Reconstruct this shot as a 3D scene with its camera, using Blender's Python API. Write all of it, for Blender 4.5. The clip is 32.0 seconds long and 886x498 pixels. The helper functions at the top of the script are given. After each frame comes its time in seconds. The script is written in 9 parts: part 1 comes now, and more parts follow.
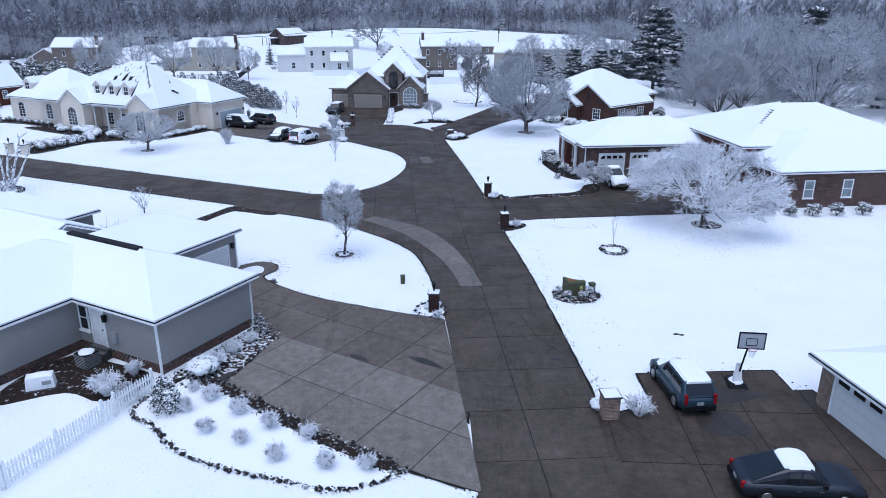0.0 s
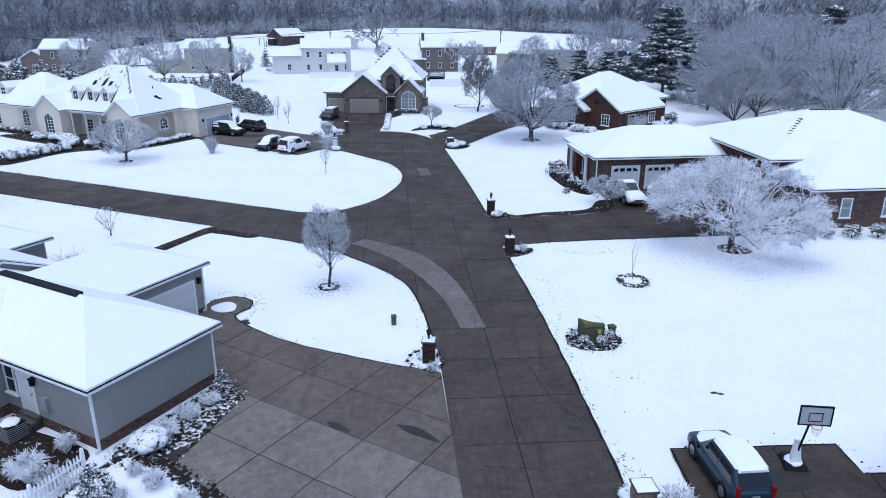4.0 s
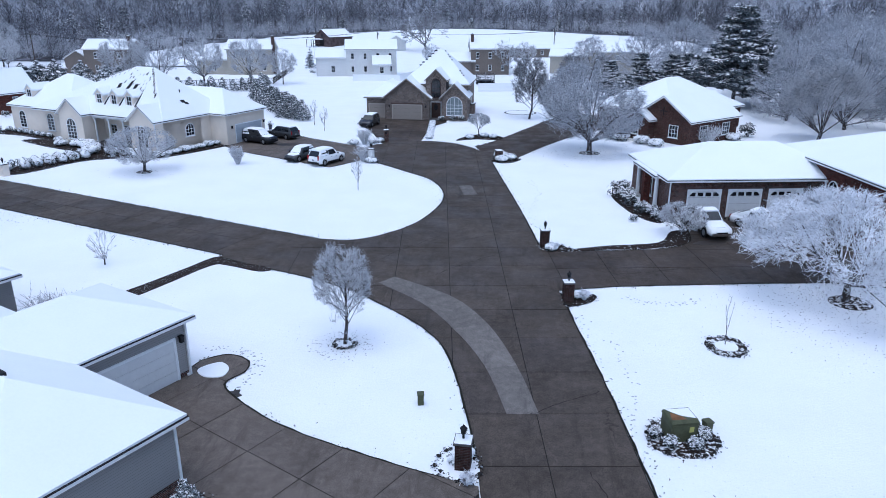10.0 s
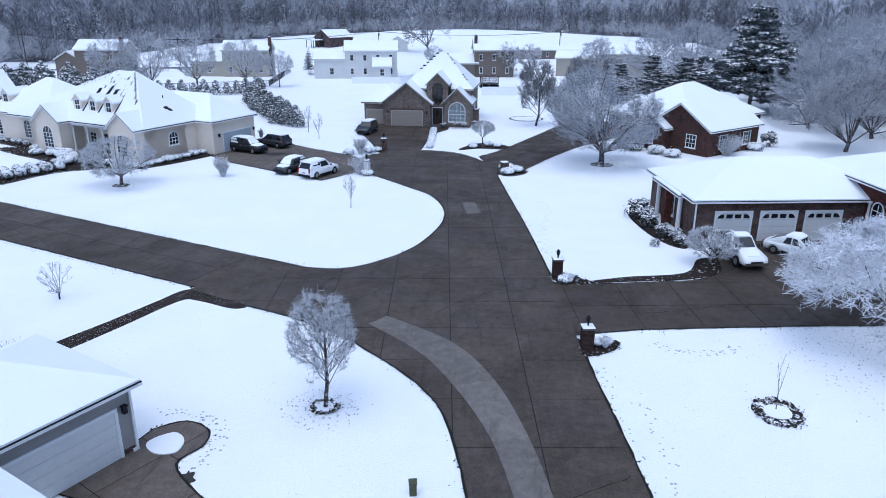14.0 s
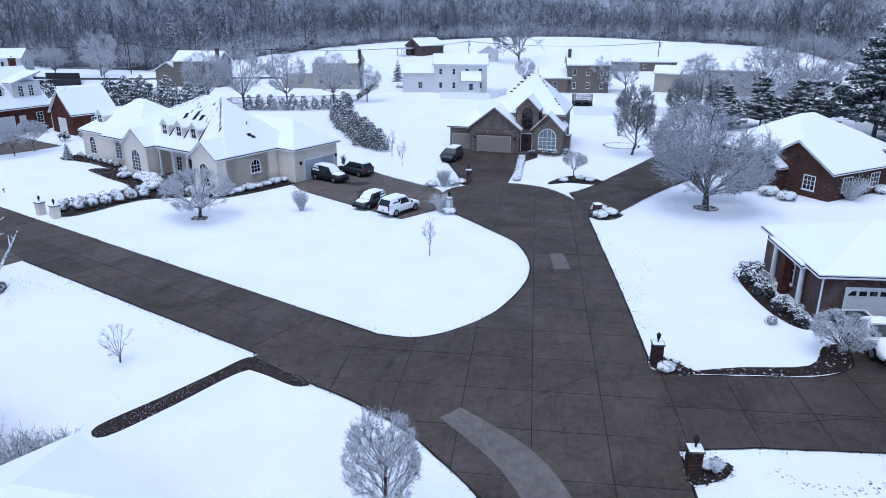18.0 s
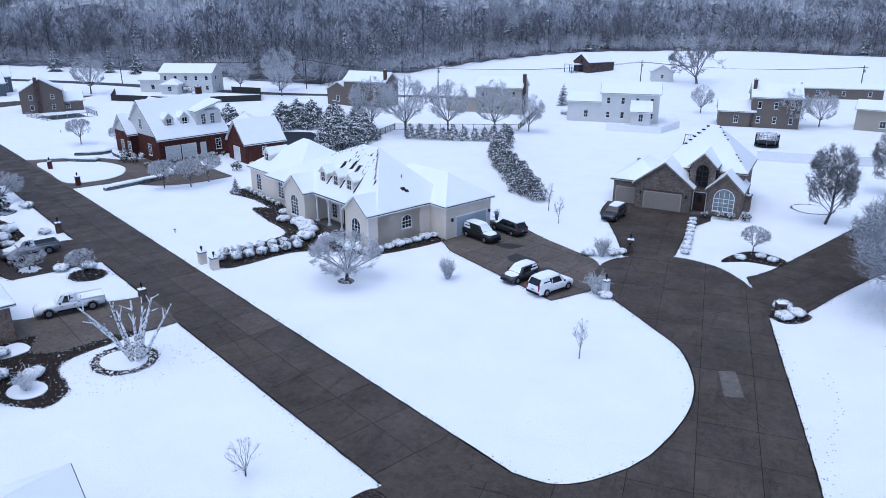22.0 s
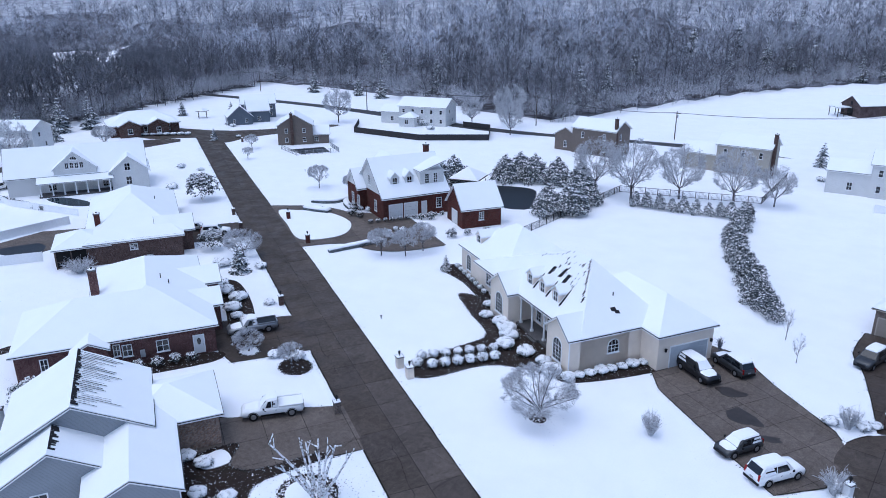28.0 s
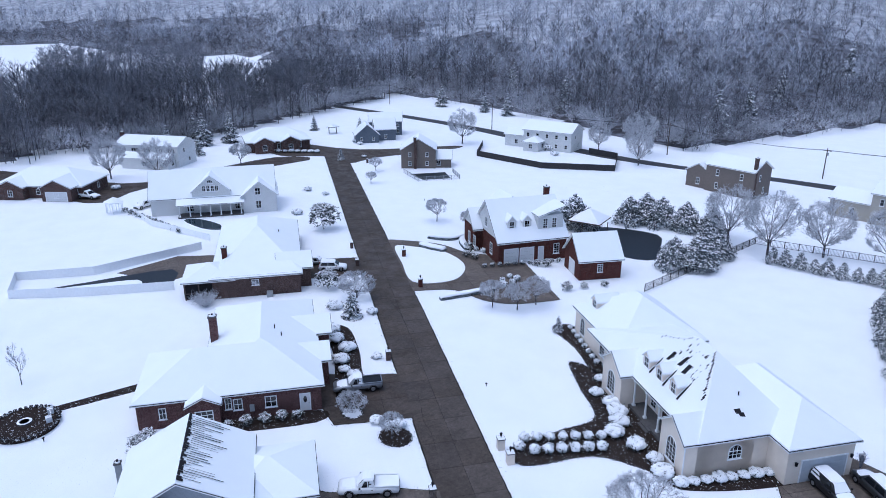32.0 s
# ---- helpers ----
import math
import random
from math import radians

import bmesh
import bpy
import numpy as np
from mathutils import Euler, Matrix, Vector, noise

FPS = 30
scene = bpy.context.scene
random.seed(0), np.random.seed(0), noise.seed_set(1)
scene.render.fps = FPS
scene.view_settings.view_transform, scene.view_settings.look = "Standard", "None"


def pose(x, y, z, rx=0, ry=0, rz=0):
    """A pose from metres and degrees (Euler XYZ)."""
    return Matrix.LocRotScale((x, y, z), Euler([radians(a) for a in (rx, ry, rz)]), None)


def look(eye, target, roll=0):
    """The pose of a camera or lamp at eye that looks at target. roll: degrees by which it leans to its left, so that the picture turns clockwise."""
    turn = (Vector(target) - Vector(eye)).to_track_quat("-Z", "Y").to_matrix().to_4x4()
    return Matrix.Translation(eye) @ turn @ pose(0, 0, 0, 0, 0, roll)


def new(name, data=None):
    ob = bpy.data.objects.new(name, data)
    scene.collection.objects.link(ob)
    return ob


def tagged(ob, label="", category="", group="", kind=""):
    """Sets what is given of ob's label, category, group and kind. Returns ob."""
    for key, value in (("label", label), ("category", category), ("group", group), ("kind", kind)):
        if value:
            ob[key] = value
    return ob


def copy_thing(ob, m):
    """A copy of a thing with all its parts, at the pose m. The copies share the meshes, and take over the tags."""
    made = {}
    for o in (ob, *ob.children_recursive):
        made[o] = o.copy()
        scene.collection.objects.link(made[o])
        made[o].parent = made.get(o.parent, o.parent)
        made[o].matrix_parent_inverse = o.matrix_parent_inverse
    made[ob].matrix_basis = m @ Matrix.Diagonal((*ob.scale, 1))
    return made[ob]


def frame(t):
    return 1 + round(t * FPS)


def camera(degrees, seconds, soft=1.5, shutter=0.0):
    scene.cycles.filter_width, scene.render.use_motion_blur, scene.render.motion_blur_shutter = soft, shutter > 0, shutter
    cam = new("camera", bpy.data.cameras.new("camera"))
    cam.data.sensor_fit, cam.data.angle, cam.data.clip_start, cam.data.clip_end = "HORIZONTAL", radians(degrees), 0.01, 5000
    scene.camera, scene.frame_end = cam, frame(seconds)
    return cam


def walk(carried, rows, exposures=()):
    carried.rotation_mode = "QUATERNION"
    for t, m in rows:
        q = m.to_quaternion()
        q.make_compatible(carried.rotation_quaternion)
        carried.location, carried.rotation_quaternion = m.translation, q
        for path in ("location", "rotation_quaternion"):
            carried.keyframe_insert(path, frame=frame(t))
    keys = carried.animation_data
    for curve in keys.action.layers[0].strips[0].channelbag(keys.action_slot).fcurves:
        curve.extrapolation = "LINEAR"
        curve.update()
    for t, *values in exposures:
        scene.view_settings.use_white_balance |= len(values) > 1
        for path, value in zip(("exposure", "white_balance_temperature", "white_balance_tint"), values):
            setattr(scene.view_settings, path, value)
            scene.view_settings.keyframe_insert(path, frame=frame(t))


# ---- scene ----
cam = camera(64.56, 32.0, soft=0.7)


def aim(x, y, z, yaw, pitch, roll):
    """A camera at x, y, z that is turned yaw degrees to the left of north and looks pitch degrees down."""
    return pose(x, y, z, 0, 0, yaw) @ pose(0, 0, 0, 90 - pitch) @ pose(0, 0, 0, 0, 0, roll)


PATH = [
    (0, aim(-0.00, 0.00, 18.20, -0.00, 19.38, 0.19)),
    (1, aim(0.09, 1.59, 18.22, 0.09, 19.42, 0.09)),
    (2, aim(0.13, 3.27, 18.28, 0.08, 19.43, 0.19)),
    (3, aim(0.23, 4.96, 18.27, 0.16, 19.44, 0.13)),
    (4.5, aim(0.32, 7.35, 18.15, 0.17, 19.40, 0.07)),
    (6, aim(0.41, 9.74, 18.00, 0.23, 19.36, 0.04)),
    (7, aim(0.44, 11.36, 17.89, 0.38, 19.37, 0.04)),
    (7.5, aim(0.45, 12.15, 17.83, 1.23, 19.35, 0.03)),
    (8, aim(0.45, 12.94, 17.76, 2.09, 19.33, 0.03)),
    (8.5, aim(0.45, 13.73, 17.77, 2.77, 19.33, 0.05)),
    (9, aim(0.45, 14.52, 17.77, 3.46, 19.32, 0.08)),
    (9.5, aim(0.40, 15.35, 17.74, 3.81, 19.32, 0.08)),
    (10, aim(0.36, 16.17, 17.71, 4.17, 19.32, 0.08)),
    (11, aim(0.39, 17.77, 17.55, 4.24, 19.33, 0.02)),
    (12, aim(0.35, 19.31, 17.55, 4.27, 19.34, 0.00)),
    (13, aim(0.28, 20.95, 17.59, 4.29, 19.34, 0.04)),
    (13.5, aim(0.17, 21.74, 17.65, 4.22, 19.33, 0.14)),
    (15.5, aim(-0.07, 24.73, 18.28, 6.49, 19.33, 0.12)),
    (16, aim(-0.06, 25.39, 18.60, 7.54, 19.34, 0.02)),
    (16.5, aim(-0.14, 26.10, 19.02, 7.95, 19.33, 0.05)),
    (17, aim(-0.22, 26.80, 19.44, 8.36, 19.31, 0.09)),
    (17.5, aim(-0.41, 27.56, 19.95, 9.97, 19.30, 0.09)),
    (18, aim(-0.59, 28.32, 20.45, 11.58, 19.29, 0.10)),
    (19, aim(-0.87, 29.96, 21.59, 15.21, 19.37, -0.04)),
    (20, aim(-1.18, 31.65, 23.06, 18.54, 19.40, -0.01)),
    (21, aim(-1.63, 33.32, 24.74, 21.82, 19.48, -0.02)),
    (22, aim(-2.30, 34.98, 26.23, 24.80, 19.43, 0.03)),
    (22.5, aim(-2.55, 35.75, 27.05, 25.85, 19.46, -0.02)),
    (23, aim(-2.80, 36.52, 27.87, 26.91, 19.49, -0.06)),
    (23.5, aim(-3.06, 37.16, 28.78, 27.32, 19.53, -0.05)),
    (24, aim(-3.32, 37.81, 29.69, 27.73, 19.57, -0.04)),
    (24.5, aim(-3.61, 38.39, 30.57, 29.72, 19.52, -0.00)),
    (25, aim(-3.89, 38.98, 31.44, 31.72, 19.46, 0.03)),
    (25.5, aim(-4.21, 39.62, 32.29, 34.20, 19.43, 0.00)),
    (27.5, aim(-5.32, 42.20, 35.70, 41.81, 19.35, -0.16)),
    (28, aim(-5.60, 42.86, 36.50, 43.66, 19.30, -0.18)),
    (29, aim(-6.24, 44.03, 38.10, 47.09, 19.24, -0.23)),
    (30, aim(-7.04, 44.94, 39.82, 49.31, 19.29, -0.17)),
    (31, aim(-7.86, 45.85, 41.55, 51.67, 19.30, -0.12)),
    (32, aim(-8.69, 46.88, 43.24, 53.99, 19.35, -0.11)),
]
walk(cam, PATH, exposures=[(0, 0.40, 5260, 8), (12, 0.38, 5250, 7), (16, 0.42, 5250, 7), (19, 0.38, 5240, 9), (23, 0.29, 5220, 9), (32, 0.29, 5225, 10)])

# ---- sky and light: a bright overcast winter morning ----
world = bpy.data.worlds.new("winter_sky")
scene.world = world
world.use_nodes = True
wn = world.node_tree
sky = wn.nodes.new("ShaderNodeTexSky")
sky.sky_type, sky.sun_disc = "NISHITA", False
sky.sun_elevation, sky.sun_rotation = radians(75), radians(202)
sky.air_density, sky.dust_density, sky.ozone_density = 1.0, 3.0, 1.0
wn.links.new(sky.outputs["Color"], wn.nodes["Background"].inputs["Color"])
wn.nodes["Background"].inputs["Strength"].default_value = 0.115
sun = new("sun", bpy.data.lights.new("sun", "SUN"))
sun.data.energy, sun.data.angle, sun.data.color = 0.95, radians(90), (1.0, 0.97, 0.93)
sun.matrix_world = look((-20, -50, 200), (0, 0, 0))


# ---- materials ----
class Nodes:
    """A small writer of node materials."""

    def __init__(self, name, rough=0.7, metal=0.0, spec=0.4):
        self.m = bpy.data.materials.new(name)
        self.m.use_nodes = True
        self.t = self.m.node_tree
        self.b = self.t.nodes["Principled BSDF"]
        self.b.inputs["Roughness"].default_value = rough
        self.b.inputs["Metallic"].default_value = metal
        self.b.inputs["Specular IOR Level"].default_value = spec

    def node(self, kind, **values):
        n = self.t.nodes.new(kind)
        for k, v in values.items():
            n.inputs[k].default_value = v
        return n

    def link(self, a, b):
        self.t.links.new(a, b)

    def place(self):
        return self.node("ShaderNodeNewGeometry").outputs["Position"]

    def local(self):
        return self.node("ShaderNodeTexCoord").outputs["Object"]

    def noise(self, scale, detail=4.0, rough=0.6, where=None):
        n = self.node("ShaderNodeTexNoise", Scale=scale, Detail=detail, Roughness=rough)
        self.link(where or self.place(), n.inputs["Vector"])
        return n.outputs["Fac"]

    def ramp(self, fac, stops):
        r = self.t.nodes.new("ShaderNodeValToRGB")
        e = r.color_ramp.elements
        while len(e) < len(stops):
            e.new(0.5)
        for el, (p, c) in zip(e, stops):
            el.position, el.color = p, (*c, 1)
        self.link(fac, r.inputs["Fac"])
        return r.outputs["Color"]

    def mix(self, fac, a, b, how="MIX"):
        n = self.t.nodes.new("ShaderNodeMix")
        n.data_type, n.blend_type = "RGBA", how
        for sock, v in ((n.inputs["Factor"], fac), (n.inputs["A"], a), (n.inputs["B"], b)):
            if isinstance(v, (int, float)):
                sock.default_value = v
            elif isinstance(v, tuple):
                sock.default_value = (*v, 1)
            else:
                self.link(v, sock)
        return n.outputs["Result"]

    def maths(self, how, a, b=0.5):
        n = self.t.nodes.new("ShaderNodeMath")
        n.operation = how
        for i, v in enumerate((a, b)):
            if isinstance(v, (int, float)):
                n.inputs[i].default_value = v
            else:
                self.link(v, n.inputs[i])
        return n.outputs[0]

    def xyz(self, where):
        n = self.t.nodes.new("ShaderNodeSeparateXYZ")
        self.link(where, n.inputs[0])
        return n.outputs

    def join(self, x, y, z):
        n = self.t.nodes.new("ShaderNodeCombineXYZ")
        for i, v in enumerate((x, y, z)):
            if isinstance(v, (int, float)):
                n.inputs[i].default_value = v
            else:
                self.link(v, n.inputs[i])
        return n.outputs[0]

    def chance(self):
        return self.node("ShaderNodeObjectInfo").outputs["Random"]

    def color(self, c):
        if isinstance(c, tuple):
            self.b.inputs["Base Color"].default_value = (*c, 1)
        else:
            self.link(c, self.b.inputs["Base Color"])

    def bump(self, fac, strength=0.3, distance=0.02):
        n = self.node("ShaderNodeBump", Strength=strength, Distance=distance)
        self.link(fac, n.inputs["Height"])
        self.link(n.outputs["Normal"], self.b.inputs["Normal"])


def plain(name, c, rough=0.6, metal=0.0, vary=0.12, scale=3.0, grain=25.0, spec=0.18, bump=0.1):
    """A surface of one colour with soft stains, fine grain and a little relief."""
    w = Nodes(name, rough, metal, spec)
    dark = tuple(v * (1 - vary) for v in c)
    light = tuple(min(1, v * (1 + vary)) for v in c)
    big = w.ramp(w.noise(scale, 3), [(0.3, dark), (0.7, light)])
    w.color(w.mix(0.35, big, w.ramp(w.noise(grain, 2), [(0.3, dark), (0.7, light)])))
    if bump:
        w.bump(w.noise(grain, 3), bump)
    return w.m


def snow_material(name="snow", tone=(0.86, 0.87, 0.89)):
    w = Nodes(name, 0.75, 0, 0.25)
    low = tuple(v * 0.95 for v in tone)
    w.color(w.mix(0.5, w.ramp(w.noise(0.35, 4), [(0.3, low), (0.65, tone)]), w.ramp(w.noise(9, 3), [(0.25, low), (0.6, tone)])))
    w.bump(w.mix(0.4, w.noise(2.2, 4), w.noise(14, 3)), 0.35, 0.05)
    return w.m


def lawn_material():
    """Snow on grass: here and there the tips of the turf and small hollows show."""
    w = Nodes("lawn_snow", 0.75, 0, 0.25)
    tone, low, tip = (0.87, 0.88, 0.90), (0.80, 0.81, 0.84), (0.42, 0.42, 0.44)
    c = w.mix(0.5, w.ramp(w.noise(0.22, 5, 0.6), [(0.32, low), (0.62, tone)]), w.ramp(w.noise(7, 4), [(0.25, low), (0.6, tone)]))
    specks = w.ramp(w.noise(5.5, 6, 0.7), [(0.62, (0, 0, 0)), (0.67, (1, 1, 1))])
    thin = w.ramp(w.noise(0.11, 4, 0.6), [(0.46, (0, 0, 0)), (0.64, (0.9, 0.9, 0.9))])
    w.color(w.mix(w.mix(1.0, specks, thin, "MULTIPLY"), c, tip))
    w.bump(w.mix(0.5, w.noise(1.6, 5), w.noise(11, 4)), 0.8, 0.09)
    return w.m


def concrete_material(name, tone, wet=0.5, stain=0.45, spread=1.0):
    """Damp broom-finished concrete: each slab has its own tone, with drying patches, dark water stains, grit and hairline cracks."""
    w = Nodes(name, 0.6, 0, 0.08)
    tone = (tone[0] * 1.02, tone[1], tone[2] * 0.97)
    shade = lambda k: tuple(v * k for v in tone)
    base = w.ramp(w.chance(), [(0.0, shade(1 - 0.38 * spread)), (0.35, shade(1 - 0.12 * spread)), (0.7, shade(1 + 0.06 * spread)), (0.86, shade(1 + 0.35 * spread)), (1.0, shade(1 + 0.60 * spread))])
    blotch = w.ramp(w.noise(0.22, 6, 0.68), [(0.34, shade(0.5)), (0.5, tone), (0.64, shade(1.75))])
    c = w.mix(stain, base, blotch)
    c = w.mix(0.4, c, w.ramp(w.noise(2.1, 6, 0.72), [(0.34, shade(0.55)), (0.5, tone), (0.68, shade(1.7))]))
    x, y, _ = w.xyz(w.place())
    streak = w.noise(1.0, 5, 0.75, w.join(w.maths("MULTIPLY", x, 1.3), w.maths("MULTIPLY", y, 0.16), 0))
    c = w.mix(w.ramp(streak, [(0.54, (0, 0, 0)), (0.70, (0.6, 0.6, 0.6))]), c, shade(0.5))
    scuff = w.noise(1.0, 5, 0.75, w.join(w.maths("MULTIPLY", x, 2.6), w.maths("MULTIPLY", y, 0.5), 7))
    c = w.mix(w.ramp(scuff, [(0.60, (0, 0, 0)), (0.72, (0.45, 0.45, 0.45))]), c, shade(1.9))
    c = w.mix(0.75, c, w.ramp(w.noise(22, 3, 0.85), [(0.34, (0.45, 0.45, 0.45)), (0.5, (1, 1, 1)), (0.66, (1.5, 1.5, 1.5))]), "MULTIPLY")
    bent = w.t.nodes.new("ShaderNodeVectorMath")
    bent.operation = "ADD"
    wob = w.node("ShaderNodeTexNoise", Scale=1.6, Detail=4.0)
    w.link(w.place(), wob.inputs["Vector"])
    w.link(w.place(), bent.inputs[0])
    w.link(wob.outputs["Color"], bent.inputs[1])
    cells = w.node("ShaderNodeTexVoronoi", Scale=0.17)
    cells.feature = "DISTANCE_TO_EDGE"
    w.link(bent.outputs[0], cells.inputs["Vector"])
    line = w.ramp(cells.outputs["Distance"], [(0.0, (0.75, 0.75, 0.75)), (0.006, (0, 0, 0))])
    some = w.ramp(w.noise(0.13, 3), [(0.57, (0, 0, 0)), (0.63, (1, 1, 1))])
    c = w.mix(w.mix(1.0, line, some, "MULTIPLY"), c, shade(0.25))
    w.color(c)
    w.link(w.ramp(w.noise(0.4, 5), [(0.35, (wet, wet, wet)), (0.7, (0.8, 0.8, 0.8))]), w.b.inputs["Roughness"])
    w.bump(w.noise(45, 3), 0.12, 0.01)
    return w.m


def brick_material(name, c1, c2, mortar=(0.34, 0.32, 0.30)):
    w = Nodes(name, 0.85, 0, 0.08)
    x, y, z = w.xyz(w.local())
    b = w.t.nodes.new("ShaderNodeTexBrick")
    w.link(w.join(w.maths("ADD", x, y), z, 0), b.inputs["Vector"])
    for k, v in (("Scale", 1.0), ("Mortar Size", 0.011), ("Brick Width", 0.21), ("Row Height", 0.075), ("Bias", 0.0)):
        b.inputs[k].default_value = v
    b.inputs["Color1"].default_value, b.inputs["Color2"].default_value, b.inputs["Mortar"].default_value = (*c1, 1), (*c2, 1), (*mortar, 1)
    patch = w.ramp(w.noise(0.9, 4), [(0.3, (0.75, 0.75, 0.75)), (0.7, (1.15, 1.15, 1.15))])
    fired = w.ramp(w.noise(5.5, 3, 0.75), [(0.34, (0.58, 0.57, 0.57)), (0.52, (1.0, 1.0, 1.0)), (0.68, (1.4, 1.38, 1.36))])
    w.color(w.mix(1.0, w.mix(1.0, b.outputs["Color"], patch, "MULTIPLY"), fired, "MULTIPLY"))
    w.bump(b.outputs["Fac"], -0.4, 0.01)
    return w.m


def siding_material(name, c, lap=0.115):
    """Horizontal lap siding."""
    w = Nodes(name, 0.6, 0, 0.15)
    z = w.xyz(w.local())[2]
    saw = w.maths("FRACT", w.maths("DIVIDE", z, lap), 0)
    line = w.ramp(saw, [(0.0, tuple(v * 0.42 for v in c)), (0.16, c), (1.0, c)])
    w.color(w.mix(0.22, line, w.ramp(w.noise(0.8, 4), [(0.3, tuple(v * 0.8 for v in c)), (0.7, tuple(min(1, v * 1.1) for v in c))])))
    w.bump(saw, 0.5, 0.012)
    return w.m


def bark_material(name, c, frost, amount=0.5):
    """Bark with rime and snow that sticks to it in patches."""
    w = Nodes(name, 0.9, 0, 0.04)
    w.color(w.mix(w.ramp(w.noise(5, 3), [(amount - 0.08, (0, 0, 0)), (amount + 0.08, (1, 1, 1))]), frost, c))
    w.bump(w.noise(30, 3), 0.4, 0.01)
    return w.m


def mulch_material(name, bare=0.60, lump=4.5):
    w = Nodes(name, 0.9, 0, 0.05)
    c = w.ramp(w.noise(16, 4, 0.7), [(0.3, (0.012, 0.009, 0.008)), (0.6, (0.04, 0.03, 0.026))])
    w.color(w.mix(w.ramp(w.noise(lump, 5, 0.75), [(bare, (0, 0, 0)), (bare + 0.04, (1, 1, 1))]), c, (0.82, 0.83, 0.85)))
    w.bump(w.noise(16, 4), 0.7, 0.05)
    return w.m


def glass_material(name, c=(0.02, 0.025, 0.03)):
    w = Nodes(name, 0.06, 0, 0.6)
    w.color(w.mix(0.3, c, w.ramp(w.noise(1.4, 2), [(0.4, c), (0.6, tuple(v * 2.2 for v in c))])))
    return w.m


SNOW = snow_material()
SNOW_ROOF = snow_material("roof_snow", (0.84, 0.86, 0.88))
ROAD = concrete_material("wet_road_concrete", (0.071, 0.059, 0.051), 0.42, 0.55, 0.6)
ROAD_PALE = concrete_material("drying_road_concrete", (0.080, 0.068, 0.061), 0.5, 0.5, 0.6)
ROAD_TAN = concrete_material("old_road_concrete", (0.070, 0.059, 0.053), 0.45, 0.6, 0.6)
PATCH = concrete_material("pale_patch_concrete", (0.145, 0.133, 0.126), 0.55, 0.3, 0.6)
DRIVE = concrete_material("drive_concrete", (0.120, 0.102, 0.091), 0.5, 0.4, 0.5)
DRIVE_DRY = concrete_material("dry_drive_concrete", (0.165, 0.151, 0.138), 0.6, 0.3, 0.3)
DRIVE_WET = concrete_material("wet_drive_concrete", (0.064, 0.052, 0.045), 0.4, 0.6, 0.6)
JOINT = plain("joint_dirt", (0.022, 0.02, 0.019), 0.9)
EDGE = plain("edge_turf_and_shade", (0.018, 0.017, 0.013), 0.95, vary=0.5, scale=6)
MULCH = mulch_material("snowy_mulch", 0.60, 3.4)
MULCH_SNOW = mulch_material("mulch_half_under_snow", 0.51, 3.8)
LAWN = lawn_material()
SHINGLE = plain("dark_shingles", (0.022, 0.021, 0.024), 0.9, vary=0.4, scale=8)
TRIM = plain("white_trim", (0.76, 0.765, 0.77), 0.5, vary=0.08)
TRIM_TAN = plain("tan_trim", (0.42, 0.37, 0.32), 0.5, vary=0.1)
WHITE_DOOR = plain("white_door_paint", (0.66, 0.66, 0.66), 0.45, vary=0.06)
TAN_DOOR = plain("tan_door_paint", (0.31, 0.27, 0.235), 0.45, vary=0.06)
GREY_DOOR = plain("grey_door_paint", (0.36, 0.38, 0.40), 0.45, vary=0.06)
GLASS = glass_material("window_glass", (0.010, 0.012, 0.015))
GLASS_LIT = glass_material("curtained_glass", (0.16, 0.19, 0.2))
BLACK = plain("black_metal", (0.014, 0.014, 0.016), 0.45, 0.3, vary=0.2)
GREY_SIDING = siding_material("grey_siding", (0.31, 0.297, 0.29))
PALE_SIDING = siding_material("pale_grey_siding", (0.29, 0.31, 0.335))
CREAM = plain("cream_stucco", (0.72, 0.64, 0.55), 0.8, vary=0.06, scale=1.0, grain=30)
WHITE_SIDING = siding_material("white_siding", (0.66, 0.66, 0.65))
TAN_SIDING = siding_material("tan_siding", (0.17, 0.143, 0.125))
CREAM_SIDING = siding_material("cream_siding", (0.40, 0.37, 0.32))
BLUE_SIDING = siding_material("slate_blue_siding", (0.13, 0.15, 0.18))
BRICK_RED = brick_material("red_brick", (0.115, 0.030, 0.022), (0.070, 0.021, 0.018), (0.10, 0.065, 0.055))
BRICK_BROWN = brick_material("brown_brick", (0.125, 0.050, 0.038), (0.036, 0.022, 0.019), (0.17, 0.15, 0.14))
BRICK_GATE = brick_material("dark_red_brick", (0.052, 0.022, 0.019), (0.030, 0.016, 0.015), (0.07, 0.055, 0.05))
BRICK_PLUM = brick_material("plum_brick", (0.10, 0.046, 0.044), (0.078, 0.037, 0.037), (0.18, 0.12, 0.11))
BRICK_RUST = brick_material("rust_brown_brick", (0.085, 0.034, 0.026), (0.038, 0.020, 0.017), (0.10, 0.075, 0.066))
BRICK_TAN = brick_material("tan_brick", (0.30, 0.185, 0.12), (0.20, 0.115, 0.075))
BRICK_STONE = brick_material("grey_tan_brick", (0.21, 0.155, 0.125), (0.08, 0.06, 0.053), (0.27, 0.245, 0.225))
BRICK_DARK = brick_material("dark_brick", (0.10, 0.06, 0.05), (0.065, 0.042, 0.038), (0.14, 0.11, 0.10))
BARK = bark_material("bark", (0.055, 0.045, 0.042), (0.62, 0.64, 0.70), 0.40)
RIME = bark_material("rimed_twigs", (0.12, 0.112, 0.118), (0.62, 0.63, 0.66), 0.57)
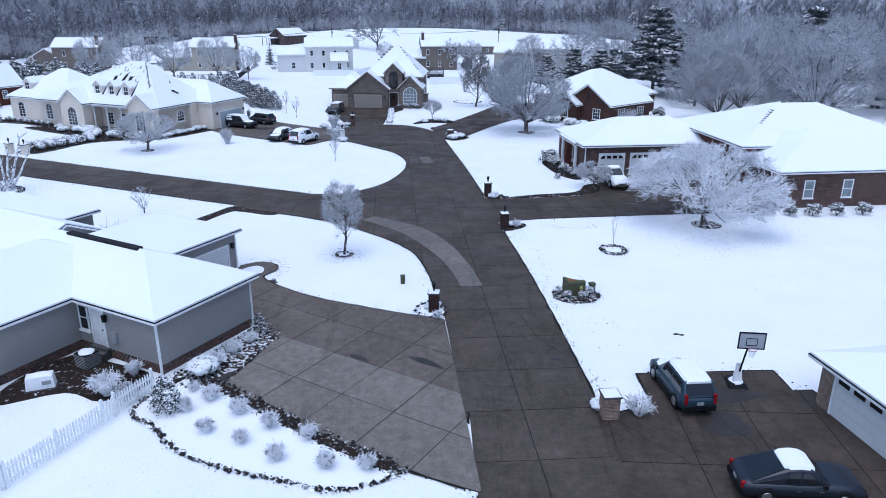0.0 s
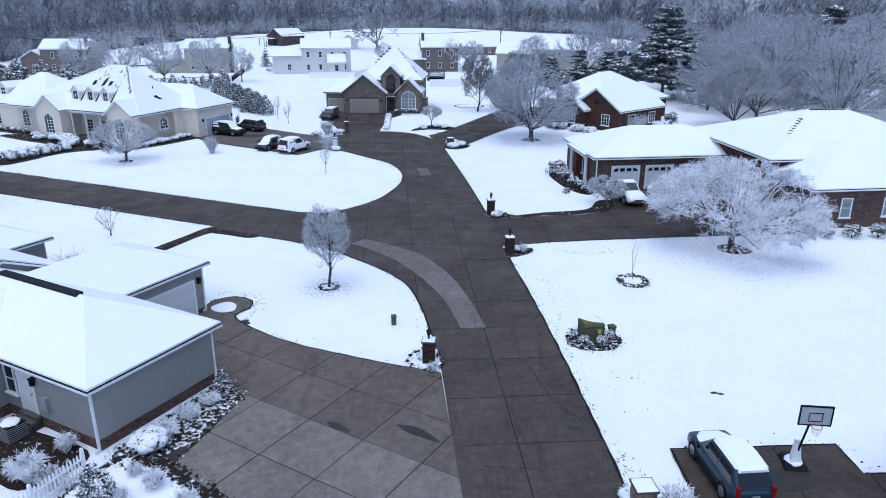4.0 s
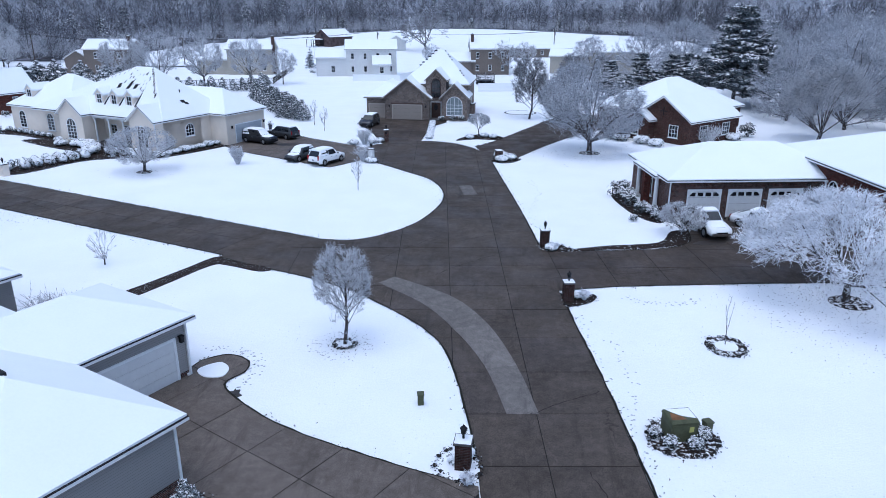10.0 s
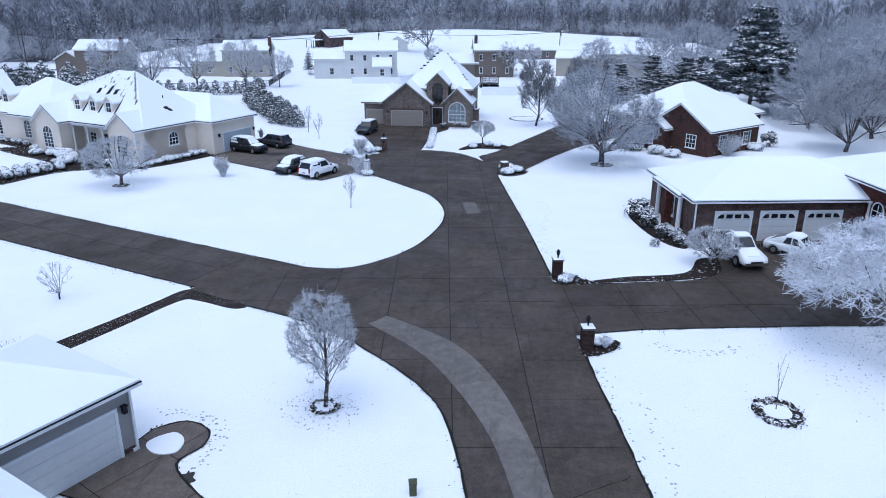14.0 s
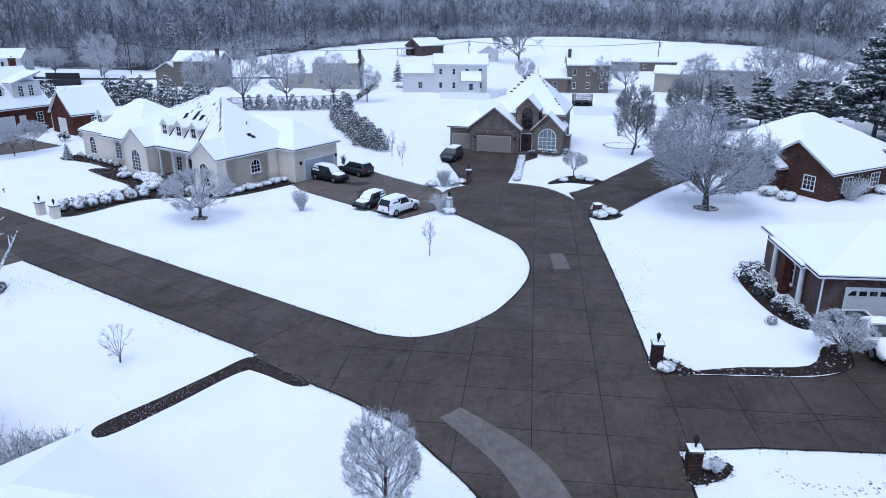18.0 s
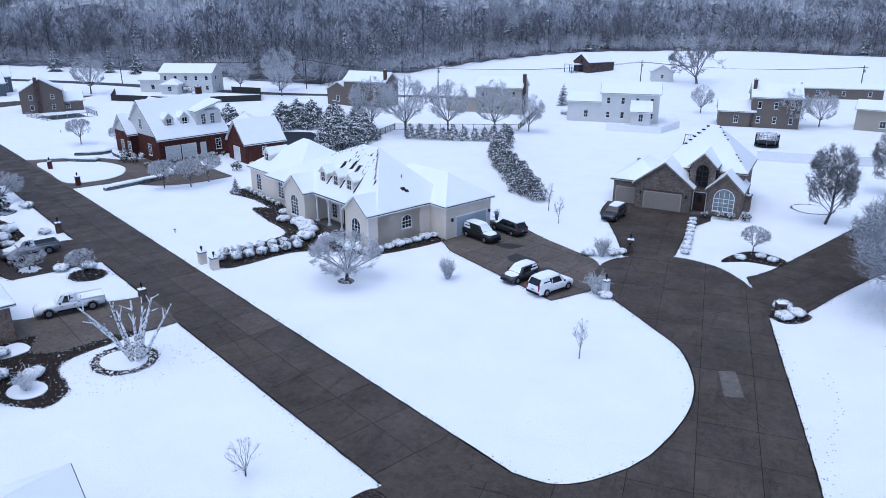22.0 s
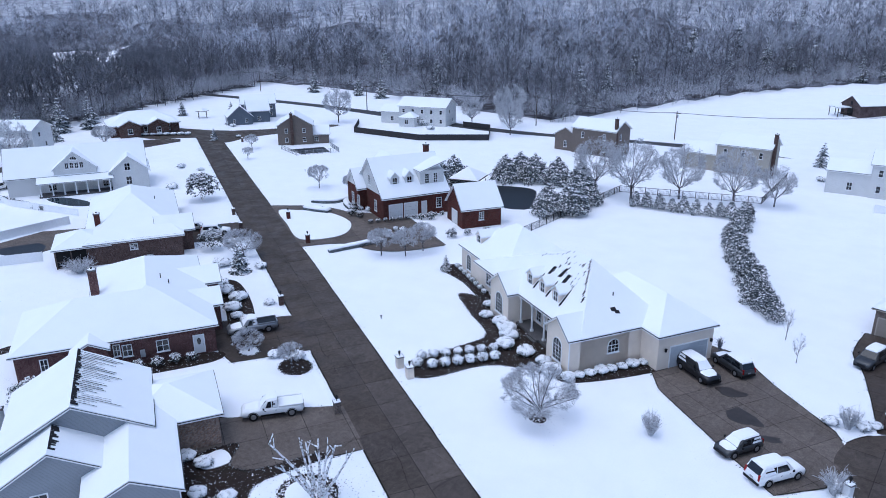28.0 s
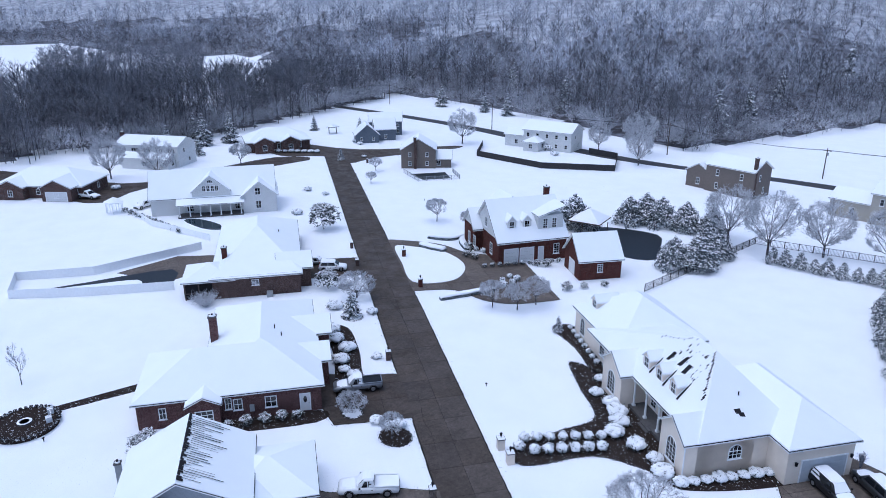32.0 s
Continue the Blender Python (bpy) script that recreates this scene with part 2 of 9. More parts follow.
RIME_MID = bark_material("pale_rimed_twigs", (0.10, 0.094, 0.10), (0.50, 0.51, 0.54), 0.55)
RIME_DIM = bark_material("thinly_rimed_twigs", (0.075, 0.069, 0.073), (0.42, 0.43, 0.46), 0.50)
RIME_WHITE = bark_material("white_rimed_twigs", (0.19, 0.18, 0.195), (0.80, 0.81, 0.85), 0.60)
RIME_WOOD = bark_material("woodland_rime", (0.11, 0.105, 0.115), (0.60, 0.62, 0.67), 0.53)
RIME_GREY = bark_material("grey_rimed_twigs", (0.085, 0.078, 0.085), (0.40, 0.42, 0.49), 0.52)
LEAF = bark_material("evergreen", (0.013, 0.019, 0.018), (0.17, 0.19, 0.205), 0.46)
LEAF_HEDGE = bark_material("rimed_evergreen", (0.016, 0.022, 0.021), (0.26, 0.285, 0.31), 0.49)
LEAF_FROST = bark_material("frosted_foliage", (0.05, 0.06, 0.055), (0.70, 0.73, 0.80), 0.55)
PINE = bark_material("pine_needles", (0.012, 0.018, 0.017), (0.24, 0.265, 0.30), 0.47)
SCREEN = plain("insect_screen", (0.014, 0.013, 0.014), 0.8, vary=0.3)
WOOD_GREY = plain("greyed_fence_boards", (0.045, 0.043, 0.045), 0.9, vary=0.4)
WOOD_DARK = plain("weathered_wood", (0.09, 0.07, 0.06), 0.85, vary=0.3)
VINYL = plain("white_vinyl", (0.84, 0.845, 0.85), 0.45, vary=0.05)
GREEN_STEEL = plain("faded_green_steel", (0.075, 0.08, 0.045), 0.6, vary=0.35, scale=2.5)
RUST = plain("rusty_steel", (0.17, 0.085, 0.04), 0.85, vary=0.4)
TYRE = plain("tyre_rubber", (0.014, 0.014, 0.015), 0.85)
RIM_METAL = plain("alloy_rim", (0.35, 0.35, 0.36), 0.35, 0.8)
CHROME = plain("chrome", (0.6, 0.6, 0.62), 0.2, 1.0, vary=0.03, bump=0)
PLASTIC = plain("grey_plastic", (0.30, 0.31, 0.32), 0.55)
STONE_RIM = plain("edging_stone", (0.10, 0.095, 0.095), 0.9, vary=0.4, scale=5)
EDGING = bark_material("snow_flecked_stone", (0.030, 0.027, 0.026), (0.70, 0.71, 0.73), 0.40)
WATER = plain("pool_water", (0.03, 0.045, 0.055), 0.08, vary=0.2, bump=0.02)
COVER = plain("pool_cover", (0.02, 0.024, 0.03), 0.5, vary=0.3)
RED_LAMP = plain("tail_lamp", (0.25, 0.01, 0.012), 0.25, vary=0.05, bump=0)
LAMP_GLASS = plain("lamp_glass", (0.55, 0.57, 0.6), 0.15, vary=0.05, bump=0)
DOOR_RED = plain("dark_wood_door", (0.05, 0.03, 0.025), 0.5)


from mathutils import geometry


# ---- mesh writing ----
class Mesh:
    """Gathers corners and faces of one part."""

    def __init__(self):
        self.v, self.f, self.soft = [], [], False

    def face(self, pts):
        n = len(self.v)
        self.v += [tuple(p) for p in pts]
        self.f.append(tuple(range(n, n + len(pts))))
        return self

    def box(self, x0, x1, y0, y1, z0, z1):
        n = len(self.v)
        self.v += [(x, y, z) for z in (z0, z1) for x, y in ((x0, y0), (x1, y0), (x1, y1), (x0, y1))]
        self.f += [tuple(n + i for i in q) for q in ((3, 2, 1, 0), (4, 5, 6, 7), (0, 1, 5, 4), (1, 2, 6, 5), (2, 3, 7, 6), (3, 0, 4, 7))]
        return self

    def prism(self, poly, z0, z1, top=None):
        """A flat outline raised from z0 to z1; top: another outline of as many points for the upper face."""
        n, k = len(self.v), len(poly)
        self.v += [(x, y, z0) for x, y in poly] + [(x, y, z1) for x, y in (top or poly)]
        self.f += [tuple(range(n + k - 1, n - 1, -1)), tuple(range(n + k, n + 2 * k))]
        self.f += [(n + i, n + (i + 1) % k, n + k + (i + 1) % k, n + k + i) for i in range(k)]
        return self

    def tube(self, p0, p1, r0, r1, n=6, caps=True):
        p0, p1 = Vector(p0), Vector(p1)
        q = (p1 - p0).to_track_quat("Z", "Y")
        k = len(self.v)
        for p, r in ((p0, r0), (p1, r1)):
            self.v += [tuple(p + q @ Vector((r * math.cos(2 * math.pi * i / n), r * math.sin(2 * math.pi * i / n), 0))) for i in range(n)]
        self.f += [(k + i, k + (i + 1) % n, k + n + (i + 1) % n, k + n + i) for i in range(n)]
        if caps:
            self.f += [tuple(range(k + n - 1, k - 1, -1)), tuple(range(k + n, k + 2 * n))]
        return self

    def lathe(self, profile, n=12, at=(0, 0, 0)):
        """Turned shape from (radius, height) pairs."""
        k = len(self.v)
        for r, z in profile:
            self.v += [(at[0] + r * math.cos(2 * math.pi * i / n), at[1] + r * math.sin(2 * math.pi * i / n), at[2] + z) for i in range(n)]
        for j in range(len(profile) - 1):
            a = k + j * n
            self.f += [(a + i, a + (i + 1) % n, a + n + (i + 1) % n, a + n + i) for i in range(n)]
        self.f += [tuple(range(k + n - 1, k - 1, -1)), tuple(range(k + (len(profile) - 1) * n, k + len(profile) * n))]
        return self

    def lump(self, at, r, seed=0, rough=0.25, n=10, m=7, flat=1.0):
        """A rounded uneven mound or ball."""
        rng = random.Random(seed)
        off = Vector((rng.uniform(-50, 50), rng.uniform(-50, 50), rng.uniform(-50, 50)))
        k = len(self.v)
        for j in range(m + 1):
            th = math.pi * j / m
            for i in range(n):
                ph = 2 * math.pi * i / n
                d = Vector((math.sin(th) * math.cos(ph), math.sin(th) * math.sin(ph), math.cos(th)))
                s = 1 + rough * noise.noise(d * 1.7 + off)
                self.v.append((at[0] + r[0] * s * d.x, at[1] + r[1] * s * d.y, at[2] + r[2] * s * d.z * flat))
        for j in range(m):
            a = k + j * n
            self.f += [(a + n + i, a + n + (i + 1) % n, a + (i + 1) % n, a + i) for i in range(n)]
        self.soft = True
        return self

    def data(self, name):
        me = bpy.data.meshes.new(name)
        me.from_pydata(self.v, [], self.f)
        if self.soft:
            me.polygons.foreach_set("use_smooth", [True] * len(me.polygons))
        me.update()
        return me


def part(name, mesh, material, parent=None, label="", at=None):
    """Links a mesh as ONE object under a thing or under a part."""
    me = mesh.data(name) if isinstance(mesh, Mesh) else mesh
    if not me.materials:
        me.materials.append(material)
    ob = new(name, me)
    if parent is not None:
        ob.parent = parent
    if at is not None:
        ob.matrix_basis = at
    if label:
        tagged(ob, label)
    if name in ("snow_cover", "foliage", "crown", "needles", "net") and len(me.polygons) > 60:
        tagged(ob, kind="stuff")
    return ob


def thing(name, m, label, category, group="", kind=""):
    ob = new(name)
    ob.matrix_basis = m
    return tagged(ob, label, category, group, kind)


def setting(name, mesh, material, label, category):
    return tagged(part(name, mesh, material), label, category, kind="structure")


# the street runs along its own axes: a eastward along it, b northward across it
TURN = -23.31
CA, SA = math.cos(radians(-TURN)), math.sin(radians(-TURN))


def sp(a, b):
    return (CA * a + SA * b, -SA * a + CA * b)


def sized(m, k, kz):
    """A pose with its own size across and upwards."""
    return m @ Matrix.Diagonal((k, k, kz, 1))


def st(a, b, z=0, turn=0):
    """A pose at a place of the street's own axes."""
    x, y = sp(a, b)
    return pose(x, y, z, 0, 0, TURN + turn)


def curve(pts, n=4, closed=False):
    """A smooth line through the points."""
    p = [Vector((q[0], q[1])) for q in pts]
    k, out = len(p), []
    for i in range(k if closed else k - 1):
        a, b, c, d = (p[(i + j) % k] if closed else p[min(max(i + j, 0), k - 1)] for j in (-1, 0, 1, 2))
        for s in range(n):
            t = s / n
            q = 0.5 * (2 * b + (c - a) * t + (2 * a - 5 * b + 4 * c - d) * t * t + (3 * b - a - 3 * c + d) * t ** 3)
            out.append((q.x, q.y))
    if not closed:
        out.append(tuple(p[-1]))
    return out


def clip(poly, nx, ny, d):
    """The part of a flat outline on which nx*x + ny*y <= d."""
    out = []
    for i, p in enumerate(poly):
        q = poly[(i + 1) % len(poly)]
        a, b = nx * p[0] + ny * p[1] - d, nx * q[0] + ny * q[1] - d
        if a <= 0:
            out.append(p)
        if (a < 0 < b) or (b < 0 < a):
            t = a / (a - b)
            out.append((p[0] + t * (q[0] - p[0]), p[1] + t * (q[1] - p[1])))
    return out


def area(poly):
    return 0.5 * sum(p[0] * q[1] - q[0] * p[1] for p, q in zip(poly, poly[1:] + poly[:1]))


def clean(poly):
    out = []
    for p in poly:
        if not out or math.dist(p, out[-1]) > 0.01:
            out.append(p)
    if len(out) > 1 and math.dist(out[0], out[-1]) < 0.01:
        out.pop()
    return out


def pinched(poly):
    """Whether a corner of the outline lies on another of its edges."""
    n = len(poly)
    for k, p in enumerate(poly):
        for e in range(n):
            if e == k or (e + 1) % n == k:
                continue
            a, b = poly[e], poly[(e + 1) % n]
            d = math.dist(a, b)
            if d > 1e-6 and abs((b[0] - a[0]) * (p[1] - a[1]) - (b[1] - a[1]) * (p[0] - a[0])) / d < 2e-3 and -1e-3 < ((p[0] - a[0]) * (b[0] - a[0]) + (p[1] - a[1]) * (b[1] - a[1])) / d < d + 1e-3:
                return True
    return False


def paving(name, outline, material, label, step, turn=0.0, origin=(0, 0), z=0.03, category="road", edge=True, seed=1):
    """Concrete cast in slabs: a dark bed with each slab a piece of its own, and a ragged dark line of turf and painted
    shade along the outside.
    """
    if area(outline) < 0:
        outline = outline[::-1]
    bed = setting(name, Mesh().prism(outline, -0.25, z - 0.018), JOINT, label, category)
    c, s = math.cos(radians(turn)), math.sin(radians(turn))
    u = [(c * (x - origin[0]) + s * (y - origin[1]), -s * (x - origin[0]) + c * (y - origin[1])) for x, y in outline]
    g = 0.022
    thirds = [[u[k] for k in tri] for tri in geometry.tessellate_polygon([[Vector((x, y, 0)) for x, y in u]])]
    thirds = [t if area(t) > 0 else t[::-1] for t in thirds]
    for i in range(math.floor(min(p[0] for p in u) / step[0]), math.ceil(max(p[0] for p in u) / step[0])):
        col = clip(clip(u, 1, 0, (i + 1) * step[0] - g), -1, 0, -(i * step[0] + g))
        if len(col) < 3:
            continue
        for j in range(math.floor(min(p[1] for p in col) / step[1]), math.ceil(max(p[1] for p in col) / step[1])):
            cell = clean(clip(clip(col, 0, 1, (j + 1) * step[1] - g), 0, -1, -(j * step[1] + g)))
            if len(cell) < 3 or abs(area(cell)) < 0.05:
                continue
            top, slab = z + 0.004 * math.sin(7.1 * i + 3.3 * j), Mesh()
            back = lambda q: [(c * x - s * y + origin[0], s * x + c * y + origin[1]) for x, y in q]
            if pinched(cell):
                for tri in thirds:
                    bit = clean(clip(clip(clip(clip(tri, 1, 0, (i + 1) * step[0] - g), -1, 0, -(i * step[0] + g)), 0, 1, (j + 1) * step[1] - g), 0, -1, -(j * step[1] + g)))
                    if len(bit) > 2 and abs(area(bit)) > 1e-3:
                        slab.prism(back(bit), z - 0.10, top)
            else:
                slab.prism(back(cell), z - 0.10, top)
            part("slab", slab, material(i, j) if callable(material) else material, bed)
    PAVED.append((name, outline, edge, seed))
    return bed


PAVED = []


def inside(p, poly):
    hit = False
    for a, b in zip(poly, poly[1:] + poly[:1]):
        if (a[1] > p[1]) != (b[1] > p[1]) and p[0] < a[0] + (p[1] - a[1]) / (b[1] - a[1]) * (b[0] - a[0]):
            hit = not hit
    return hit


def rim(name, outline, seed, width=0.10, z=0.042):
    rng = random.Random(seed)
    pts = []
    for p, q in zip(outline, outline[1:] + outline[:1]):
        k = max(1, int(math.dist(p, q) / 0.6))
        pts += [(p[0] + (q[0] - p[0]) * i / k, p[1] + (q[1] - p[1]) * i / k) for i in range(k)]
    m = Mesh()
    n = len(pts)
    ring = []
    for i, p in enumerate(pts):
        a, b = pts[i - 1], pts[(i + 1) % n]
        d = Vector((b[0] - a[0], b[1] - a[1]))
        d = d.normalized() if d.length else Vector((1, 0))
        nrm = Vector((d.y, -d.x))
        w = width * rng.uniform(0.6, 1.3)
        out = Vector(p) + nrm * 0.35
        shown = not any(other != name and inside((out.x, out.y), poly) for other, poly, _, _ in PAVED)
        ring.append((Vector(p) - nrm * width * rng.uniform(0.0, 0.3), Vector(p) + nrm * w, shown))
    for i in range(n):
        if not (ring[i][2] and ring[(i + 1) % n][2]):
            continue
        (a, b, _), (c, d, _) = ring[i], ring[(i + 1) % n]
        m.face([(a.x, a.y, z), (b.x, b.y, z), (d.x, d.y, z), (c.x, c.y, z)])
    # dark colour for wet soil and for the shade along the snow's edge
    return tagged(part(name + "_turf_shade_edge", m, EDGE), "dark strip of wet turf and painted shade between snow and concrete", "turf", kind="structure")


# ---- the ground: one snowy sheet, flat under the estate, rising to wooded hills ----
BARN = (-65.0, 298.5)
HILL_AZ = (-180, -75, -60, -35, -22, -8, 0, 12, 17, 22, 28, 35, 40.5, 52.6, 61.8, 66, 67.5, 73, 78, 81, 110, 180)
HILL_R = (900, 420, 260, 215, 235, 400, 420, 395, 350, 320, 277, 239, 261, 340, 402, 455, 650, 680, 770, 930, 950, 950)


def wood_edge(x, y):
    """How far past the foot of the wooded hills a place lies, in metres (negative: before it)."""
    az = np.degrees(np.arctan2(-np.asarray(x, float), np.asarray(y, float) - 36))
    return np.hypot(x, np.asarray(y, float) - 36) - np.interp(az, HILL_AZ, HILL_R)


def height(x, y):
    x, y = np.asarray(x, float), np.asarray(y, float)
    dome = 6.0 * np.exp(-(((x + 15) / 85) ** 2 + ((y - 365) / 62) ** 2))
    past = np.clip(wood_edge(x, y) + 10, 0, 700)
    swell = 1 + 0.25 * np.sin(x / 130 + 1) * np.cos(y / 170)
    return dome + swell * 0.105 * past * np.clip(past / 160, 0, 1)


def ground_sheet():
    def ticks(lo, hi):
        near = np.arange(-300, 301, 5.0)
        far = [r for r in np.geomspace(315, 2600, 34)]
        return np.concatenate([-np.array(far[::-1]), near, far])
    xs, ys = ticks(0, 0), ticks(0, 0) + 90
    gx, gy = np.meshgrid(xs, ys)
    gz = height(gx, gy)
    n, k = len(xs), len(ys)
    verts = np.stack([gx.ravel(), gy.ravel(), gz.ravel()], 1)
    i, j = np.meshgrid(np.arange(n - 1), np.arange(k - 1))
    a = (j * n + i).ravel()
    faces = np.stack([a, a + 1, a + n + 1, a + n], 1)
    me = bpy.data.meshes.new("ground")
    me.from_pydata(verts.tolist(), [], faces.tolist())
    me.polygons.foreach_set("use_smooth", [True] * len(me.polygons))
    me.materials.append(LAWN)
    w = Nodes("snowy_leaf_litter", 0.9, 0, 0.2)
    w.color(w.mix(w.ramp(w.noise(0.12, 6, 0.75), [(0.42, (0, 0, 0)), (0.62, (1, 1, 1))]), (0.05, 0.046, 0.052), (0.22, 0.23, 0.27)))
    me.materials.append(w.m)
    # thin snow on the farther slopes, with distance haze put into its paler colours
    w = Nodes("hazed_thin_snow", 0.9, 0, 0.2)
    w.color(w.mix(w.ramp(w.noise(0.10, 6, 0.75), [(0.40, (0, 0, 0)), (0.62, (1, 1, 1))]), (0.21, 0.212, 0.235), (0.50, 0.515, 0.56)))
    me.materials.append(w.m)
    mid = verts[faces].mean(1)
    a_, b_ = CA * mid[:, 0] - SA * mid[:, 1], SA * mid[:, 0] + CA * mid[:, 1]
    wooded = (wood_edge(mid[:, 0], mid[:, 1]) > 3) | ((b_ < -16 + (-243 - a_) * 0.80) & (a_ < -250) & (a_ > -372) & (b_ > -120) & ~((a_ > -266) & (b_ > -36)))
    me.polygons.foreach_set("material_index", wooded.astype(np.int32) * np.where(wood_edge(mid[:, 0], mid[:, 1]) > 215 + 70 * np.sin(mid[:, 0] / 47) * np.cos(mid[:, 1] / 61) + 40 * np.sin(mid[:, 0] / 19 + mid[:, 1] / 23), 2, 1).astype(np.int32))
    return tagged(new("ground", me), "flat snow-covered lawns rising to wooded hills", "ground", kind="structure")


ground_sheet()


# ---- roads and drives ----
EAST = [(8.6, -40), (7.6, 22.6), (7.0, 36), (6.2, 46), (5.1, 56), (4.2, 66), (2.7, 79), (0.9, 92), (0.0, 99)]
BULB = [(-1.4, 104.5), (-4.7, 109.0), (-9.6, 110.7), (-13.4, 109.3), (-15.9, 106.0), (-16.3, 102.0), (-15.0, 98.6)]
ISLAND = [(-12.4, 95.6), (-8.9, 91.8), (-6.1, 88.5), (-4.6, 84.2), (-4.3, 80.4), (-5.0, 76.2), (-6.4, 72.3), (-8.8, 69.2), (-10.9, 68.0), (-13.2, 68.08)]
BEND = [(-19.7, 63.5), (-15.5, 61.5), (-11.9, 59.9), (-8.4, 57.7), (-5.9, 55.4), (-3.5, 52.8), (-1.9, 49.9), (-0.7, 44.8), (0.1, 39.3), (1.0, 28.1), (1.4, 22.6), (2.2, -40)]
road_outline = curve(EAST) + curve(BULB) + curve(ISLAND) + [sp(-43, 57.34)] + curve(BEND)
paving("road_main", road_outline, lambda i, j: ROAD_TAN if (3 * i + 5 * j) % 4 == 0 else ROAD, "dark wet concrete road with slab joints and cul-de-sac", (3.75, 3.85), 4.4, (3.5, 32.6))
STREET_NEAR, STREET_FAR = 51.0, 57.7
street_outline = [sp(-239, STREET_NEAR - 0.3), sp(-41, STREET_NEAR), sp(-38.9, 57.3), sp(-120, STREET_FAR), sp(-226, STREET_FAR - 0.6), sp(-239, 57)]
paving("road_street", street_outline, lambda i, j: ROAD_PALE if j == 0 and -19 <= i <= -2 and (i * 7) % 11 > 2 else (ROAD_TAN if (i + j) % 3 == 0 else ROAD), "dark wet concrete street with slab joints", (4.3, 3.35), TURN, sp(-40, 54.35), 0.027)
cross_outline = curve([sp(-225, 57), sp(-231, 66), sp(-238, 90), sp(-243, 92), sp(-244, 62), sp(-262, 40), sp(-258, 30), sp(-240, 38), sp(-236, 51)], 4, True)
paving("road_cross", cross_outline, ROAD, "dark wet concrete crossroad at the end of the street", (4.3, 3.35), TURN, sp(-40, 54.35), 0.024)

SIDE = curve([(-2.0, 107.5), (0.2, 110.7), (4.5, 120), (9.5, 131), (14, 138)]) + curve([(22, 133), (18, 124), (11, 115), (6.8, 107.9), (2.4, 99.2), (0.0, 98.0)])
paving("road_side", SIDE, DRIVE_WET, "dark wet concrete lane beside the cul-de-sac", (3.3, 4.0), -28, (1, 105), 0.022)

strip_out = curve([(1.25, 44.0), (0.15, 48.5), (-1.7, 52.7), (-3.9, 56.2), (-7.1, 59.3)])
strip_in = curve([(2.72, 44.1), (1.85, 48.5), (0.3, 53.4), (-2.1, 57.4), (-6.2, 60.5)])
for i in range(0, 16, 4):
    tagged(part("road_patch", Mesh().prism(strip_out[i:i + 5] + strip_in[i:i + 5][::-1], 0.0, 0.041 + 0.002 * (i % 3)), PATCH), "pale repaired strip of concrete in the road", "road patch", kind="structure")
tagged(part("road_patch", Mesh().prism([(-2.4, 82.4), (-1.1, 82.8), (-1.9, 86.5), (-3.1, 86.1)], 0.0, 0.042), PATCH), "pale repaired square of concrete in the road", "road patch", kind="structure")

# drives
grey_drive = curve([(-16.6, 43.6), (-14.9, 46.9)], 1) + curve([(-14.6, 47.9), (-13.4, 48.6), (-12.2, 48.0), (-12.0, 46.9), (-12.6, 45.6), (-11.0, 43.9), (-8.2, 42.0), (-3.3, 39.9), (0.1, 38.8)]) + [(0.45, 35), (0.95, 29.6), (1.45, 24), (1.55, 22.8), (-1.5, 24.2), (-6.0, 27.2), (-11.0, 30.9), (-9.4, 36.3), (-11.3, 38.2), (-15.1, 43.2)]
paving("drive_grey_house", grey_drive, DRIVE, "damp tan concrete driveway in large slabs", (3.15, 3.1), 58.5, (-3.3, 32.8), 0.046, "driveway")
dry = [(-9.4, 36.6), (0.9, 30.2), (1.45, 24), (1.55, 22.8), (-1.5, 24.2), (-6.0, 27.2), (-10.9, 30.9)]
paving("drive_extension", dry, DRIVE_DRY, "pale dry concrete parking pad", (3.15, 3.1), 58.5, (-3.3, 32.8), 0.060, "driveway", False)
right_drive = [(7.0, 22.0), (7.2, 28.2), (10.1, 29.2), (10.1, 32.2), (17.3, 32.6), (17.4, 30.6), (18.4, 30.6), (19.5, 25), (21, 15), (19, -4), (8.2, -4)]
paving("drive_hoop", right_drive, DRIVE_WET, "wet dark concrete driveway with puddles", (3.3, 4.2), -3, (11.0, 28.85), 0.033, "driveway")
brick_drive = curve([(3.6, 67.2), (5.6, 66.6), (10, 67.2), (13.5, 67.9), (15.6, 69.2), (16.4, 71.5), (16.8, 77.4)]) + [(31.8, 78.4), (32, 66), (30, 62.2), (19.0, 61.3), (8.5, 59.9), (4.2, 58.75)]
paving("drive_brick_house", brick_drive, DRIVE_WET, "wet dark concrete driveway with slab joints", (3.6, 3.7), 6, (5, 62.9), 0.033, "driveway")
stone_drive = curve([(-14.6, 108.6), (-16.0, 113), (-18.6, 120), (-20.6, 124), (-21.0, 130.4)]) + [(-7.4, 130.4), (-7.3, 126.3), (-9.4, 122), (-9.6, 110.5)]
paving("drive_stone_house", stone_drive, DRIVE_WET, "wet dark driveway before stone garage", (3.6, 3.7), 2, (-15, 109), 0.025, "driveway")
car_drive = [(-18.3, 93.6), (-15.6, 97.4), (-15.4, 103.5), (-17.4, 106.2), (-24.5, 110.9), (-29.5, 115.0), (-33.0, 115.0), (-36.0, 106.5), (-32.4, 102.2)]
paving("drive_cream_house", car_drive, DRIVE, "damp concrete driveway with parked cars", (3.7, 3.7), TURN, (-18, 94), 0.026, "driveway")
